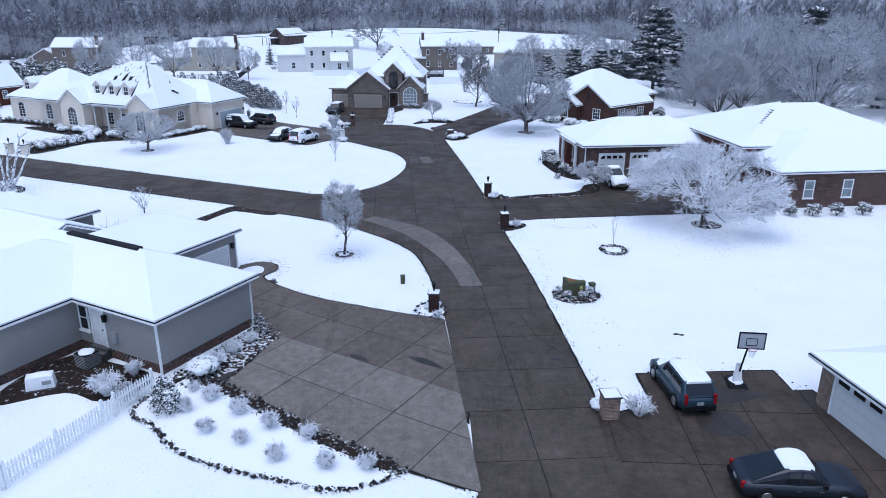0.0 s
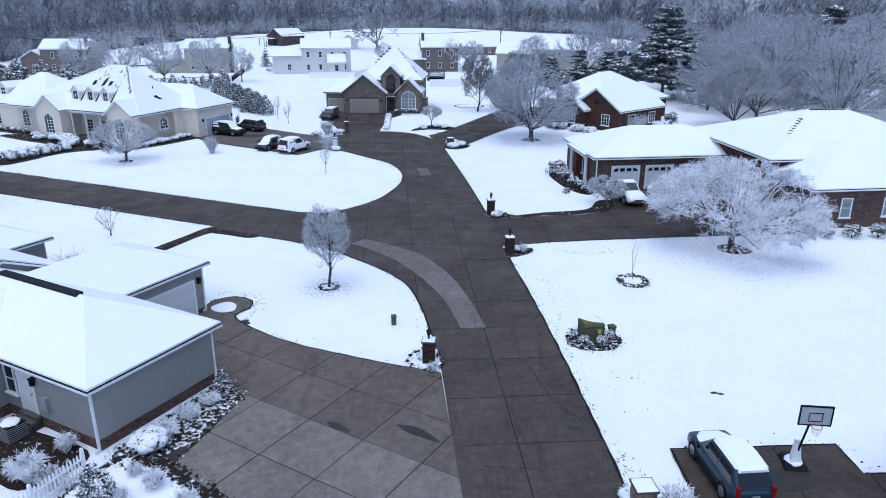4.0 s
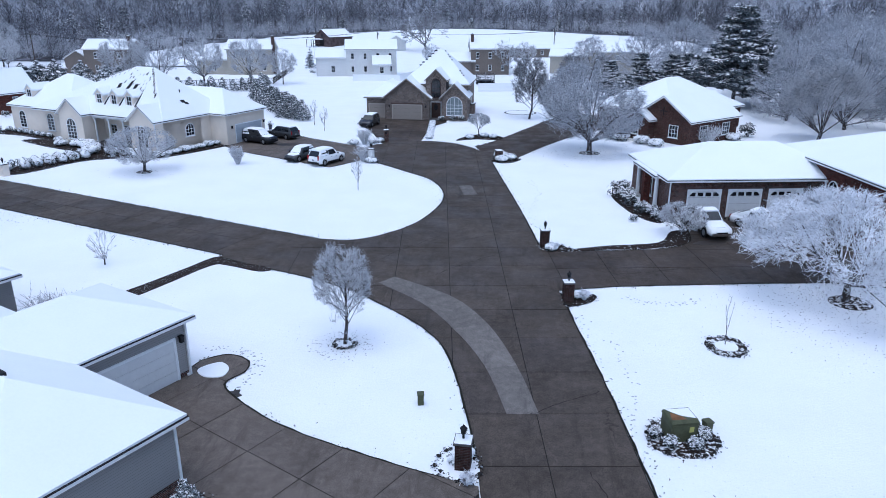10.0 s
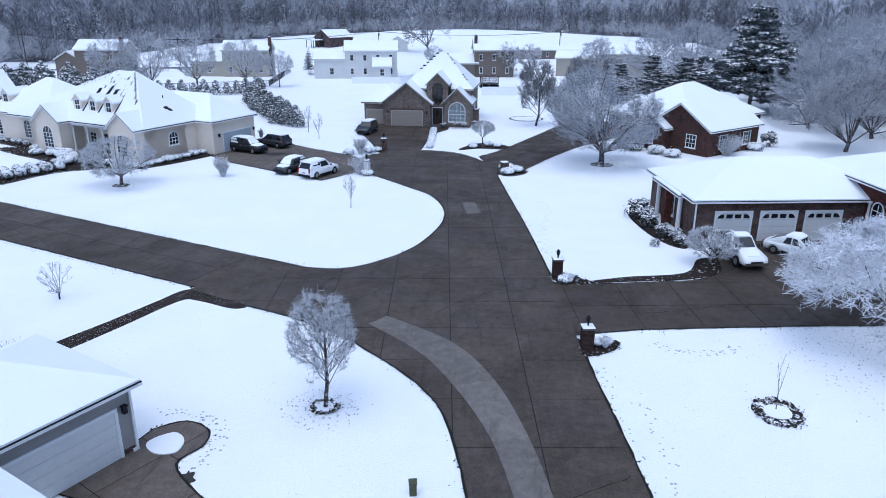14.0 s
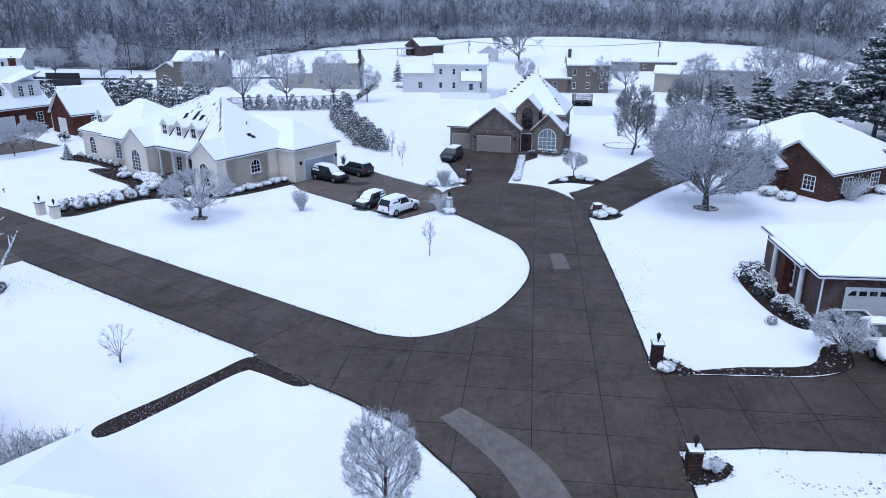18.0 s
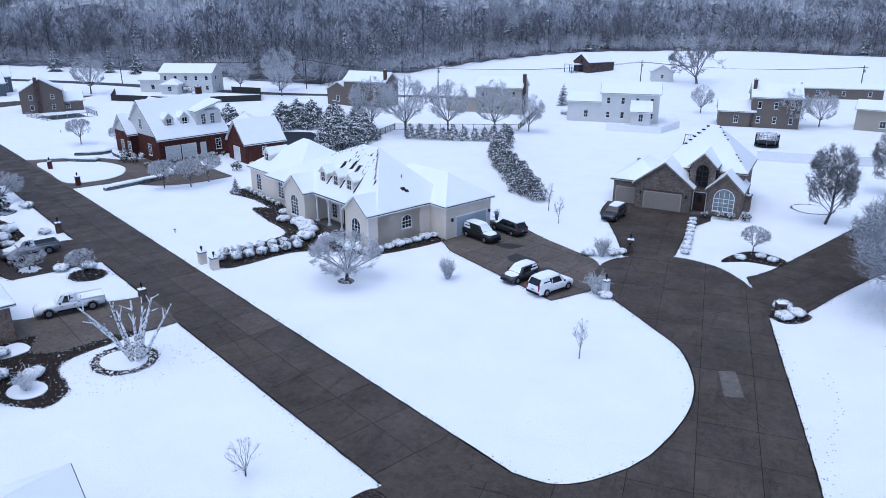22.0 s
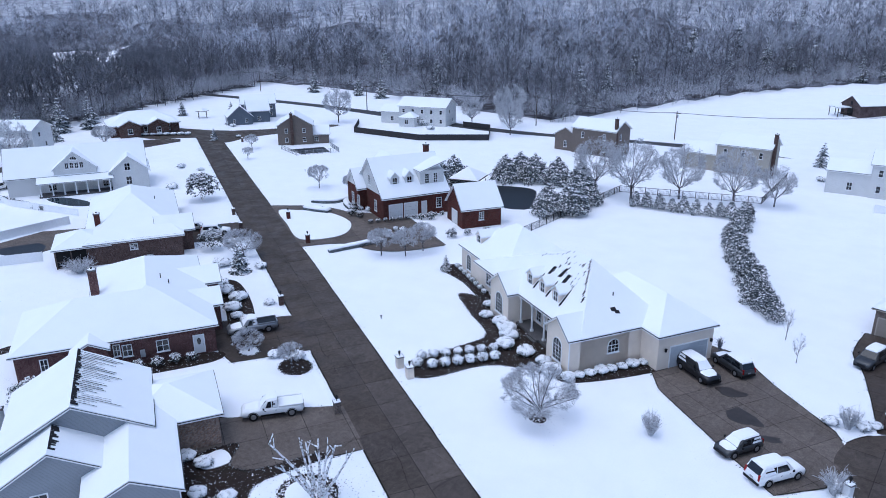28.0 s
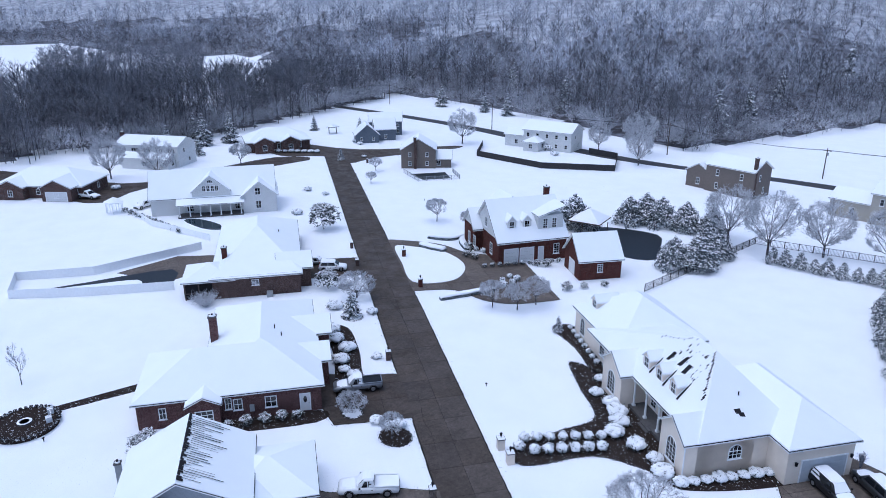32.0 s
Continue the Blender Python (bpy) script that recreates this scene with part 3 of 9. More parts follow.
truck_drive = [sp(-72.4, 51.2), sp(-79.8, 51.2), sp(-81.5, 46), sp(-81.8, 41.2), sp(-83, 39), sp(-83, 30), sp(-74, 30), sp(-74.2, 40), sp(-72.6, 42)]
paving("drive_pale_house", truck_drive, DRIVE, "damp tan concrete driveway with a pickup", (3.6, 3.6), TURN, sp(-74, 40), 0.03, "driveway")
silver_drive = [sp(-92.5, 51.2), sp(-102.5, 51.2), sp(-103, 46), sp(-104.5, 42), sp(-105, 37.5), sp(-97, 37.5), sp(-96.5, 41.5), sp(-93, 42.5)]
paving("drive_plum_house", silver_drive, DRIVE_WET, "wet dark concrete driveway with a silver pickup", (3.6, 3.6), TURN, sp(-97, 41), 0.03, "driveway")
suv_drive = [sp(-137, 51.2), sp(-145.5, 51.2), sp(-146, 44), sp(-146, 36), sp(-137.5, 36), sp(-137, 44)]
paving("drive_dark_house", suv_drive, DRIVE_WET, "wet concrete driveway with two parked cars", (3.6, 3.6), TURN, sp(-137, 40), 0.03, "driveway")
red_drive = curve([sp(-128, 57.4), sp(-127, 64), sp(-122, 67.5), sp(-119.5, 72.0), sp(-119.5, 79)]) + [sp(-139, 79), sp(-141.5, 74)] + curve([sp(-144, 70), sp(-150, 66), sp(-154.5, 57.4)])
paving("drive_red_house", red_drive, DRIVE, "damp looping driveway before red brick garage", (3.7, 3.7), TURN, sp(-130, 60), 0.022, "driveway")
loop_lawn = curve([sp(-132, 58.2), sp(-130.5, 63), sp(-132.5, 66.5), sp(-138, 68.5), sp(-145, 66.5), sp(-149, 61.5), sp(-150, 58.2), sp(-141, 58.0)], 4, True)
setting("lawn_island", Mesh().prism(loop_lawn[::-1], -0.2, 0.10), SNOW, "snow-covered island of lawn inside the looped drive", "lawn")
white_drive = curve([sp(-232, 46), sp(-215, 14), sp(-204, 2), sp(-196, -6), sp(-230, -46), sp(-240, -42), sp(-214, -2), sp(-222, 14), sp(-238, 36)], 3, True)
paving("road_west_lane", white_drive, DRIVE_WET, "wet concrete lane behind the white farmhouse", (4, 4), TURN, sp(-200, 0), 0.02, "road")
back_road = [sp(-420, 18), sp(-375, 42), sp(-287, 100), sp(-214, 134.5), sp(-174, 167), sp(-120, 203), sp(-70, 232), sp(20, 275)]
ribbon = [(x - 2.6, y - 3.2) for x, y in curve(back_road)] + [(x + 2.4, y + 3.0) for x, y in curve(back_road)][::-1]
setting("road_back", Mesh().prism(ribbon, -0.1, 0.03), plain("asphalt", (0.05, 0.05, 0.053), 0.7, vary=0.3, scale=1.0), "dark asphalt country road across the fields", "road")
for name_, outline_, wanted_, seed_ in list(PAVED):
    if wanted_:
        rim(name_, outline_, seed_)


def turf_tips():
    """Tips of dark grass that stand out of the thin snow along the concrete, and fallen bits under trees."""
    rng = np.random.default_rng(77)
    pts = []
    for name, outline, wanted, _ in PAVED:
        if not wanted:
            continue
        p = np.array(outline)
        for a, b in zip(p, np.roll(p, -1, 0)):
            n = np.linalg.norm(b - a)
            k = rng.poisson(7.5 * n)
            if not k or n < 1e-6 or n > 150 and "street" not in name:
                continue
            out = np.array([(b - a)[1], -(b - a)[0]]) / n
            q = a + (b - a) * rng.random((k, 1)) + out * (0.02 + rng.exponential(0.13, (k, 1)))
            pts += [v for v in q if not any(other != name and inside(v, poly) for other, poly, _, _ in PAVED)]
    for x, y, r, k in ((22.7, 58.6, 7.0, 1500), (12.3, 104.4, 6.0, 500), (-7.55, 50.4, 2.0, 160), (-38.2, 89.8, 3.0, 100), (-44.3, 69.1, 5.0, 200)):
        q = rng.normal(0, 0.55, (k, 2)) * r + [x, y]
        pts += [v for v in q if not any(inside(v, poly) for _, poly, _, _ in PAVED)]
    loose = len(pts) - 2460
    pts = np.array(pts)
    o = np.column_stack([pts, np.full(len(pts), 0.015)])
    a = rng.uniform(0, 2 * np.pi, len(o))
    s = rng.uniform(0.018, 0.06, (len(o), 1)) * np.where(np.arange(len(o)) < loose, 1.0, 0.6)[:, None]
    u = np.column_stack([np.cos(a), np.sin(a), np.zeros(len(o))]) * s
    up = np.column_stack([rng.normal(0, 0.5, (len(o), 2)), rng.uniform(0.5, 1.1, len(o))]) * s
    v = np.stack([o - u, o + u, o + u * 0.6 + up, o - u * 0.4 + up * 1.2], 1).reshape(-1, 3)
    me = bpy.data.meshes.new("turf_tips")
    me.from_pydata(v.tolist(), [], np.arange(len(v)).reshape(-1, 4).tolist())
    me.materials.append(EDGE)
    tagged(new("turf_tips", me), "dark tips of wet grass poking through the snow", "grass", kind="stuff")


turf_tips()


# ---- the kit of house parts; x runs along the front, y into the house, the front looks to -y ----
def wall_map(side, x, y):
    """Turns (along, up, out) on a wall into house axes; x, y: a point on the wall's face."""
    if side == "S":
        return lambda u, v, n: (x + u, y - n, v)
    if side == "N":
        return lambda u, v, n: (x - u, y + n, v)
    if side == "E":
        return lambda u, v, n: (x + n, y + u, v)
    return lambda u, v, n: (x - n, y - u, v)


def bar(m, f, u0, u1, v0, v1, n0, n1):
    """A box on a wall."""
    k = len(m.v)
    m.v += [f(u, v, n) for n in (n0, n1) for u, v in ((u0, v0), (u1, v0), (u1, v1), (u0, v1))]
    m.f += [tuple(k + i for i in q) for q in ((3, 2, 1, 0), (4, 5, 6, 7), (0, 1, 5, 4), (1, 2, 6, 5), (2, 3, 7, 6), (3, 0, 4, 7))]


def window(house, side, x, y, z, w, h, arch=False, lights=(2, 4), trim=None, glass=None, shutters=None):
    """A framed sash with glazing bars and a sill; z is its lower edge."""
    trim, glass = trim or TRIM, glass or GLASS
    f = wall_map(side, x, y)
    m = Mesh()
    t = 0.09
    for u0, u1, v0, v1 in ((-w / 2 - t, -w / 2, z - t, z + h), (w / 2, w / 2 + t, z - t, z + h), (-w / 2, w / 2, z - t, z)):
        bar(m, f, u0, u1, v0, v1, -0.05, 0.06)
    if arch:
        n = 10
        for i in range(n):
            a, b = math.pi * i / n, math.pi * (i + 1) / n
            q = [(r * math.cos(s), z + h + r * math.sin(s)) for r, s in ((w / 2, a), (w / 2 + t, a), (w / 2 + t, b), (w / 2, b))]
            k = len(m.v)
            m.v += [f(u, v, d) for d in (-0.05, 0.06) for u, v in q]
            m.f += [tuple(k + j for j in r) for r in ((3, 2, 1, 0), (4, 5, 6, 7), (0, 1, 5, 4), (1, 2, 6, 5), (2, 3, 7, 6), (3, 0, 4, 7))]
        bar(m, f, -w / 2, w / 2, z + h - 0.03, z + h + 0.03, 0.02, 0.055)
    else:
        bar(m, f, -w / 2 - t, w / 2 + t, z + h, z + h + t, -0.05, 0.06)
    for i in range(1, lights[0]):
        u = -w / 2 + w * i / lights[0]
        bar(m, f, u - 0.025, u + 0.025, z, z + h + (w * 0.42 if arch else 0), 0.02, 0.045)
    for i in range(1, lights[1]):
        v = z + h * i / lights[1]
        bar(m, f, -w / 2, w / 2, v - 0.025, v + 0.025, 0.02, 0.045)
    ob = part("window", m, trim, house)
    p = Mesh()
    edge = [(-w / 2, z), (w / 2, z), (w / 2, z + h)]
    edge += [(w / 2 * math.cos(math.pi * i / 10), z + h + w / 2 * math.sin(math.pi * i / 10)) for i in range(1, 10)] if arch else []
    edge += [(-w / 2, z + h)]
    p.face([f(u, v, 0.018) for u, v in edge])
    part("pane", p, glass, ob)
    s = Mesh()
    bar(s, f, -w / 2 - 0.16, w / 2 + 0.16, z - t - 0.07, z - t, 0.0, 0.14)
    part("sill", s, trim, ob)
    if shutters:
        for sgn in (-1, 1):
            q = Mesh()
            u = sgn * (w / 2 + t + 0.24)
            bar(q, f, u - 0.2, u + 0.2, z - 0.05, z + h + 0.05, 0.0, 0.05)
            part("shutter", q, shutters, ob)
    return ob


def door(house, side, x, y, z, w=0.95, h=2.05, paint=None, glazed=False):
    f = wall_map(side, x, y)
    m = Mesh()
    for u0, u1, v0, v1 in ((-w / 2 - 0.11, -w / 2, z, z + h + 0.11), (w / 2, w / 2 + 0.11, z, z + h + 0.11), (-w / 2, w / 2, z + h, z + h + 0.11)):
        bar(m, f, u0, u1, v0, v1, -0.04, 0.06)
    ob = part("door", m, TRIM, house)
    leaf = Mesh()
    bar(leaf, f, -w / 2, w / 2, z, z + h, -0.02, 0.025)
    for u0, u1, v0, v1 in ((-0.4, -0.04, 0.12, 0.42), (0.04, 0.4, 0.12, 0.42), (-0.4, -0.04, 0.5, 0.92), (0.04, 0.4, 0.5, 0.92)):
        bar(leaf, f, u0 * w, u1 * w, z + v0 * h, z + v1 * h, 0.02, 0.04)
    leaf_ob = part("leaf", leaf, paint or WHITE_DOOR, ob)
    if glazed:
        g = Mesh()
        g.face([f(0.2 * w * math.cos(a), z + 0.68 * h + 0.2 * h * math.sin(a), 0.045) for a in [2 * math.pi * i / 14 for i in range(14)]])
        part("light", g, GLASS, ob, "oval glass light")
    k = Mesh()
    bar(k, f, w / 2 - 0.13, w / 2 - 0.07, z + 0.95, z + 1.05, 0.03, 0.09)
    part("handle", k, CHROME, ob, "metal handle")
    return ob


def garage_door(house, side, x, y, w, h=2.15, paint=None, rows=4, cols=8, lights=False, clipped=False, z=0.04, trim=None):
    """A sectional door with pressed panels in a trimmed opening."""
    f = wall_map(side, x, y)
    m = Mesh()
    t = 0.14
    bar(m, f, -w / 2 - t, -w / 2, z, z + h + t, -0.05, 0.05)
    bar(m, f, w / 2, w / 2 + t, z, z + h + t, -0.05, 0.05)
    bar(m, f, -w / 2, w / 2, z + h, z + h + t, -0.05, 0.05)
    if clipped:
        for sgn in (-1, 1):
            k = len(m.v)
            tri = [(sgn * w / 2, z + h), (sgn * (w / 2 - 0.45), z + h), (sgn * w / 2, z + h - 0.45)]
            m.v += [f(u, v, n) for n in (0.0, 0.05) for u, v in tri]
            m.f += [(k, k + 1, k + 2), (k + 3, k + 4, k + 5), (k, k + 1, k + 4, k + 3), (k + 1, k + 2, k + 5, k + 4), (k + 2, k, k + 3, k + 5)]
    ob = part("garage_door", m, trim or TRIM, house)
    rh = h / rows
    for r in range(rows):
        s = Mesh()
        bar(s, f, -w / 2, w / 2, z + r * rh + 0.008, z + (r + 1) * rh - 0.008, -0.06, 0.020)
        for c in range(cols):
            u = -w / 2 + w * (c + 0.5) / cols
            bar(s, f, u - 0.42 * w / cols, u + 0.42 * w / cols, z + r * rh + 0.1, z + (r + 1) * rh - 0.1, 0.0, 0.026)
        part("section", s, paint or WHITE_DOOR, ob)
    if lights:
        for c in range(cols // 2):
            g = Mesh()
            u = -w / 2 + w * (c + 0.5) / (cols // 2)
            bar(g, f, u - 0.36 * w / (cols // 2), u + 0.36 * w / (cols // 2), z + (rows - 1) * rh + 0.12, z + rows * rh - 0.14, 0.02, 0.034)
            part("light", g, GLASS, ob, "dark glass light")
    return ob


def roof_faces(x0, x1, y0, y1, h, kind, pitch, ridge=None):
    """The upper faces of a roof over a rectangle whose edge lies at height h: lists of corners, and the edge ring."""
    cx, cy = (x0 + x1) / 2, (y0 + y1) / 2
    if kind == "gx":
        z = h + pitch * (y1 - y0) / 2
        a, b = (x0, cy, z), (x1, cy, z)
        return [[(x0, y0, h), (x1, y0, h), b, a], [(x1, y1, h), (x0, y1, h), a, b]], [(x0, y0, h), (x1, y0, h), b, (x1, y1, h), (x0, y1, h), a]
    if kind == "gy":
        z = h + pitch * (x1 - x0) / 2
        a, b = (cx, y0, z), (cx, y1, z)
        return [[(x1, y0, h), (x1, y1, h), b, a], [(x0, y1, h), (x0, y0, h), a, b]], [(x0, y0, h), a, (x1, y0, h), (x1, y1, h), b, (x0, y1, h)]
    if kind == "shed":
        z = h + pitch * (y1 - y0)
        return [[(x0, y0, h), (x1, y0, h), (x1, y1, z), (x0, y1, z)]], [(x0, y0, h), (x1, y0, h), (x1, y1, z), (x0, y1, z)]
    half = min(x1 - x0, y1 - y0) / 2
    z = h + pitch * half
    if x1 - x0 >= y1 - y0:
        ra, rb = ridge or (x0 + half, x1 - half)
        a, b = (ra, cy, z), (rb, cy, z)
        faces = [[(x0, y0, h), (x1, y0, h), b, a], [(x1, y1, h), (x0, y1, h), a, b], [(x1, y0, h), (x1, y1, h), b], [(x0, y1, h), (x0, y0, h), a]]
    else:
        ra, rb = ridge or (y0 + half, y1 - half)
        a, b = (cx, ra, z), (cx, rb, z)
        faces = [[(x1, y0, h), (x1, y1, h), b, a], [(x0, y1, h), (x0, y0, h), a, b], [(x0, y0, h), (x1, y0, h), a], [(x1, y1, h), (x0, y1, h), b]]
    return faces, [(x0, y0, h), (x1, y0, h), (x1, y1, h), (x0, y1, h)]


def shell(faces, ring, drop, lift=0.0):
    """A solid made of roof faces, as thick as drop."""
    m = Mesh()
    for q in faces:
        m.face([(x, y, z + lift) for x, y, z in q])
        m.face([(x, y, z + lift - drop) for x, y, z in q[::-1]])
    for p, q in zip(ring, ring[1:] + ring[:1]):
        m.face([(p[0], p[1], p[2] + lift), (p[0], p[1], p[2] + lift - drop), (q[0], q[1], q[2] + lift - drop), (q[0], q[1], q[2] + lift)])
    return m


def roof(house, x0, x1, y0, y1, h, kind, pitch, over=0.45, ridge=None, trim=None, snow=True, bare=0.055):
    """Shingles on a boxed eave, under a blanket of snow that stops short of the edges."""
    o = over
    e = h - pitch * o
    faces, ring = roof_faces(x0 - o, x1 + o, y0 - o, y1 + o, e, kind, pitch, ridge)
    box = part("eave", shell(faces, ring, 0.12, -0.03), trim or TRIM, house)
    cover = part("roof", shell(faces, ring, 0.03, 0.01), SHINGLE, house)
    if snow:
        i = bare
        k = pitch * i
        faces, ring = roof_faces(x0 - o + i, x1 + o - i, y0 - o + i, y1 + o - i, e + k, kind, pitch, ridge)
        part("snow_cover", shell(faces, ring, 0.11, 0.10), SNOW_ROOF, cover)
    return cover


def block(house, x0, x1, y0, y1, h, material, kind="hip", pitch=0.5, base=0.0, base_mat=None, over=0.45, gable=None, ridge=None, trim=None, gables=(True, True)):
    """One wing of a house: walls on a footing, its gables and its roof, whose edge lies at height h."""
    h = h + pitch * over
    part("wall", Mesh().box(x0, x1, y0, y1, -0.3 if not base else base, h), material, house)
    if base:
        part("footing", Mesh().box(x0 + 0.02, x1 - 0.02, y0 + 0.02, y1 - 0.02, -0.3, base), base_mat or BRICK_BROWN, house)
    if kind in ("gx", "gy"):
        for n, end in enumerate((0, 1)):
            if not gables[n]:
                continue
            m = Mesh()
            if kind == "gx":
                p, q = (x0, x0 + 0.18) if end == 0 else (x1 - 0.18, x1)
                tri = [(y0, h), (y1, h), ((y0 + y1) / 2, h + pitch * (y1 - y0) / 2)]
                a, b = [(p, y, z) for y, z in tri], [(q, y, z) for y, z in tri]
            else:
                p, q = (y0, y0 + 0.18) if end == 0 else (y1 - 0.18, y1)
                tri = [(x0, h), (x1, h), ((x0 + x1) / 2, h + pitch * (x1 - x0) / 2)]
                a, b = [(x, p, z) for x, z in tri], [(x, q, z) for x, z in tri]
            m.v += a + b
            m.f += [(2, 1, 0), (3, 4, 5), (0, 1, 4, 3), (1, 2, 5, 4), (2, 0, 3, 5)]
            part("gable", m, gable or material, house)
    return roof(house, x0, x1, y0, y1, h, kind, pitch, over, ridge, trim)


def dormer(house, x, y, z, w, depth, h, pitch=0.9, material=None, side="S", trim=None):
    """A small gabled dormer whose face stands at x, y and looks south, or east."""
    material = material or CREAM
    d = part("dormer", Mesh().box(-w / 2, w / 2, 0, depth, -0.6, h), material, house, at=pose(x, y, z, 0, 0, 90 if side == "E" else 0))
    m = Mesh()
    m.v += [(-w / 2, 0, h), (w / 2, 0, h), (0, 0, h + pitch * w / 2), (-w / 2, 0.12, h), (w / 2, 0.12, h), (0, 0.12, h + pitch * w / 2)]
    m.f += [(0, 1, 2), (5, 4, 3), (0, 3, 4, 1), (1, 4, 5, 2), (2, 5, 3, 0)]
    part("gable", m, material, d)
    o = 0.16
    faces, ring = roof_faces(-w / 2 - o, w / 2 + o, -o, depth + 0.9, h - pitch * o, "gy", pitch)
    part("roof", shell(faces, ring, 0.1, 0.0), trim or TRIM, d)
    part("snow_cover", shell(*roof_faces(-w / 2 - o + 0.05, w / 2 + o - 0.05, -o + 0.05, depth + 0.9, h - pitch * (o - 0.05), "gy", pitch), 0.09, 0.09), SNOW_ROOF, d)
    f = wall_map("S", 0, 0)
    g = Mesh()
    bar(g, f, -w * 0.28, w * 0.28, 0.05, h * 0.95, -0.02, 0.015)
    part("pane", g, GLASS, d)
    fr = Mesh()
    for u0, u1, v0, v1 in ((-w * 0.34, -w * 0.26, 0, h), (w * 0.26, w * 0.34, 0, h), (-w * 0.3, w * 0.3, h * 0.93, h), (-w * 0.3, w * 0.3, 0, 0.07), (-w * 0.3, w * 0.3, h * 0.48, h * 0.53), (-0.02, 0.02, 0, h)):
        bar(fr, f, u0, u1, v0, v1, -0.01, 0.035)
    part("window_frame", fr, TRIM, d)
    return d


def chimney(house, x, y, top, w=0.8, d=0.7, material=None, base=0.0):
    c = part("chimney", Mesh().box(x - w / 2, x + w / 2, y - d / 2, y + d / 2, base, top), material or BRICK_PLUM, house)
    part("cap", Mesh().box(x - w / 2 - 0.08, x + w / 2 + 0.08, y - d / 2 - 0.08, y + d / 2 + 0.08, top, top + 0.14), STONE_RIM, c)
    part("flue", Mesh().tube((x, y, top + 0.1), (x, y, top + 0.4), 0.13, 0.12, 8), BLACK, c)
    part("snow_cover", Mesh().lump((x, y, top + 0.15), (w / 2, d / 2, 0.12), 3), SNOW, c)
    return c


def vent(house, x, y, z):
    part("roof_vent", Mesh().tube((x, y, z), (x, y, z + 0.55), 0.06, 0.06, 8), BLACK, house, "black vent pipe")


def porch_post(house, x, y, z1, r=0.13, z0=0.1, material=None):
    m = Mesh().box(x - r * 1.35, x + r * 1.35, y - r * 1.35, y + r * 1.35, z0, z0 + 0.22).box(x - r * 1.35, x + r * 1.35, y - r * 1.35, y + r * 1.35, z1 - 0.2, z1)
    m.tube((x, y, z0 + 0.2), (x, y, z1 - 0.18), r, r * 0.88, 10)
    return part("porch_post", m, material or TRIM, house)


def step(house, x0, x1, y0, y1, z0, z1, material=None):
    return part("step", Mesh().box(x0, x1, y0, y1, z0, z1), material or STONE_RIM, house)


def downpipe(house, x, y, h):
    m = Mesh().box(x - 0.05, x + 0.05, y - 0.05, y + 0.05, 0.1, h).box(x - 0.05, x + 0.05, y - 0.2, y + 0.05, 0.05, 0.16)
    return part("downpipe", m, TRIM, house)


def wall_lamp(house, side, x, y, z):
    f = wall_map(side, x, y)
    m = Mesh()
    bar(m, f, -0.09, 0.09, z, z + 0.3, 0.05, 0.22)
    bar(m, f, -0.04, 0.04, z + 0.1, z + 0.2, 0.0, 0.06)
    bar(m, f, -0.12, 0.12, z + 0.3, z + 0.36, 0.02, 0.25)
    return part("wall_lamp", m, BLACK, house, "black lantern")


# ---- houses round the main road ----
def grey_house():
    h = thing("grey_house", pose(-11.3, 37.8, 0, 0, 0, -28), "single-storey grey sided house on a brick footing under snow", "house")
    block(h, -16.5, 0, -6.6, 0, 3.2, GREY_SIDING, "hip", 0.49, 0.55, BRICK_BROWN, ridge=(-12.5, -4.4))
    block(h, -15.0, -6.3, -17, -1.0, 3.2, GREY_SIDING, "hip", 0.42, 0.55, BRICK_BROWN)
    block(h, -13.8, -7.0, -6.2, 6.05, 3.2, GREY_SIDING, "hip", 0.40, 0.3, BRICK_BROWN)
    block(h, -27, -19.75, -6, 4.5, 3.2, GREY_SIDING, "hip", 0.45, 0.4, BRICK_BROWN)
    block(h, -21, -13, -6.0, 1.5, 3.2, GREY_SIDING, "gx", 0.45, 0.4, BRICK_BROWN)
    door(h, "S", -4.6, -6.6, 0.62)
    window(h, "S", -5.75, -6.6, 1.35, 0.62, 1.35, lights=(1, 2))
    window(h, "E", -6.3, -12, 1.4, 0.9, 1.3, lights=(2, 2))
    garage_door(h, "E", -7.0, 3.1, 4.5, 2.15)
    wall_lamp(h, "E", -7.0, 5.75, 2.0)
    wall_lamp(h, "S", -3.9, -6.6, 2.2)
    for x, y in ((-0.02, -6.66), (-0.0, 0.06)):
        downpipe(h, x, y, 3.1)
    downpipe(h, -6.95, 6.1, 3.1)
    for n in range(4):
        step(h, -5.2, -3.9, -6.6 - 0.28 * (4 - n), -6.6, 0.0, 0.15 * (n + 1))
    part("meter_box", Mesh().box(-3.5, -3.1, -6.78, -6.6, 1.1, 1.75), PLASTIC, h, "grey meter box")
    part("ridge_vent", Mesh().box(-10.8, -4.7, -3.5, -3.1, 4.98, 5.19), SHINGLE, h, "bare dark ridge vent")
    return h


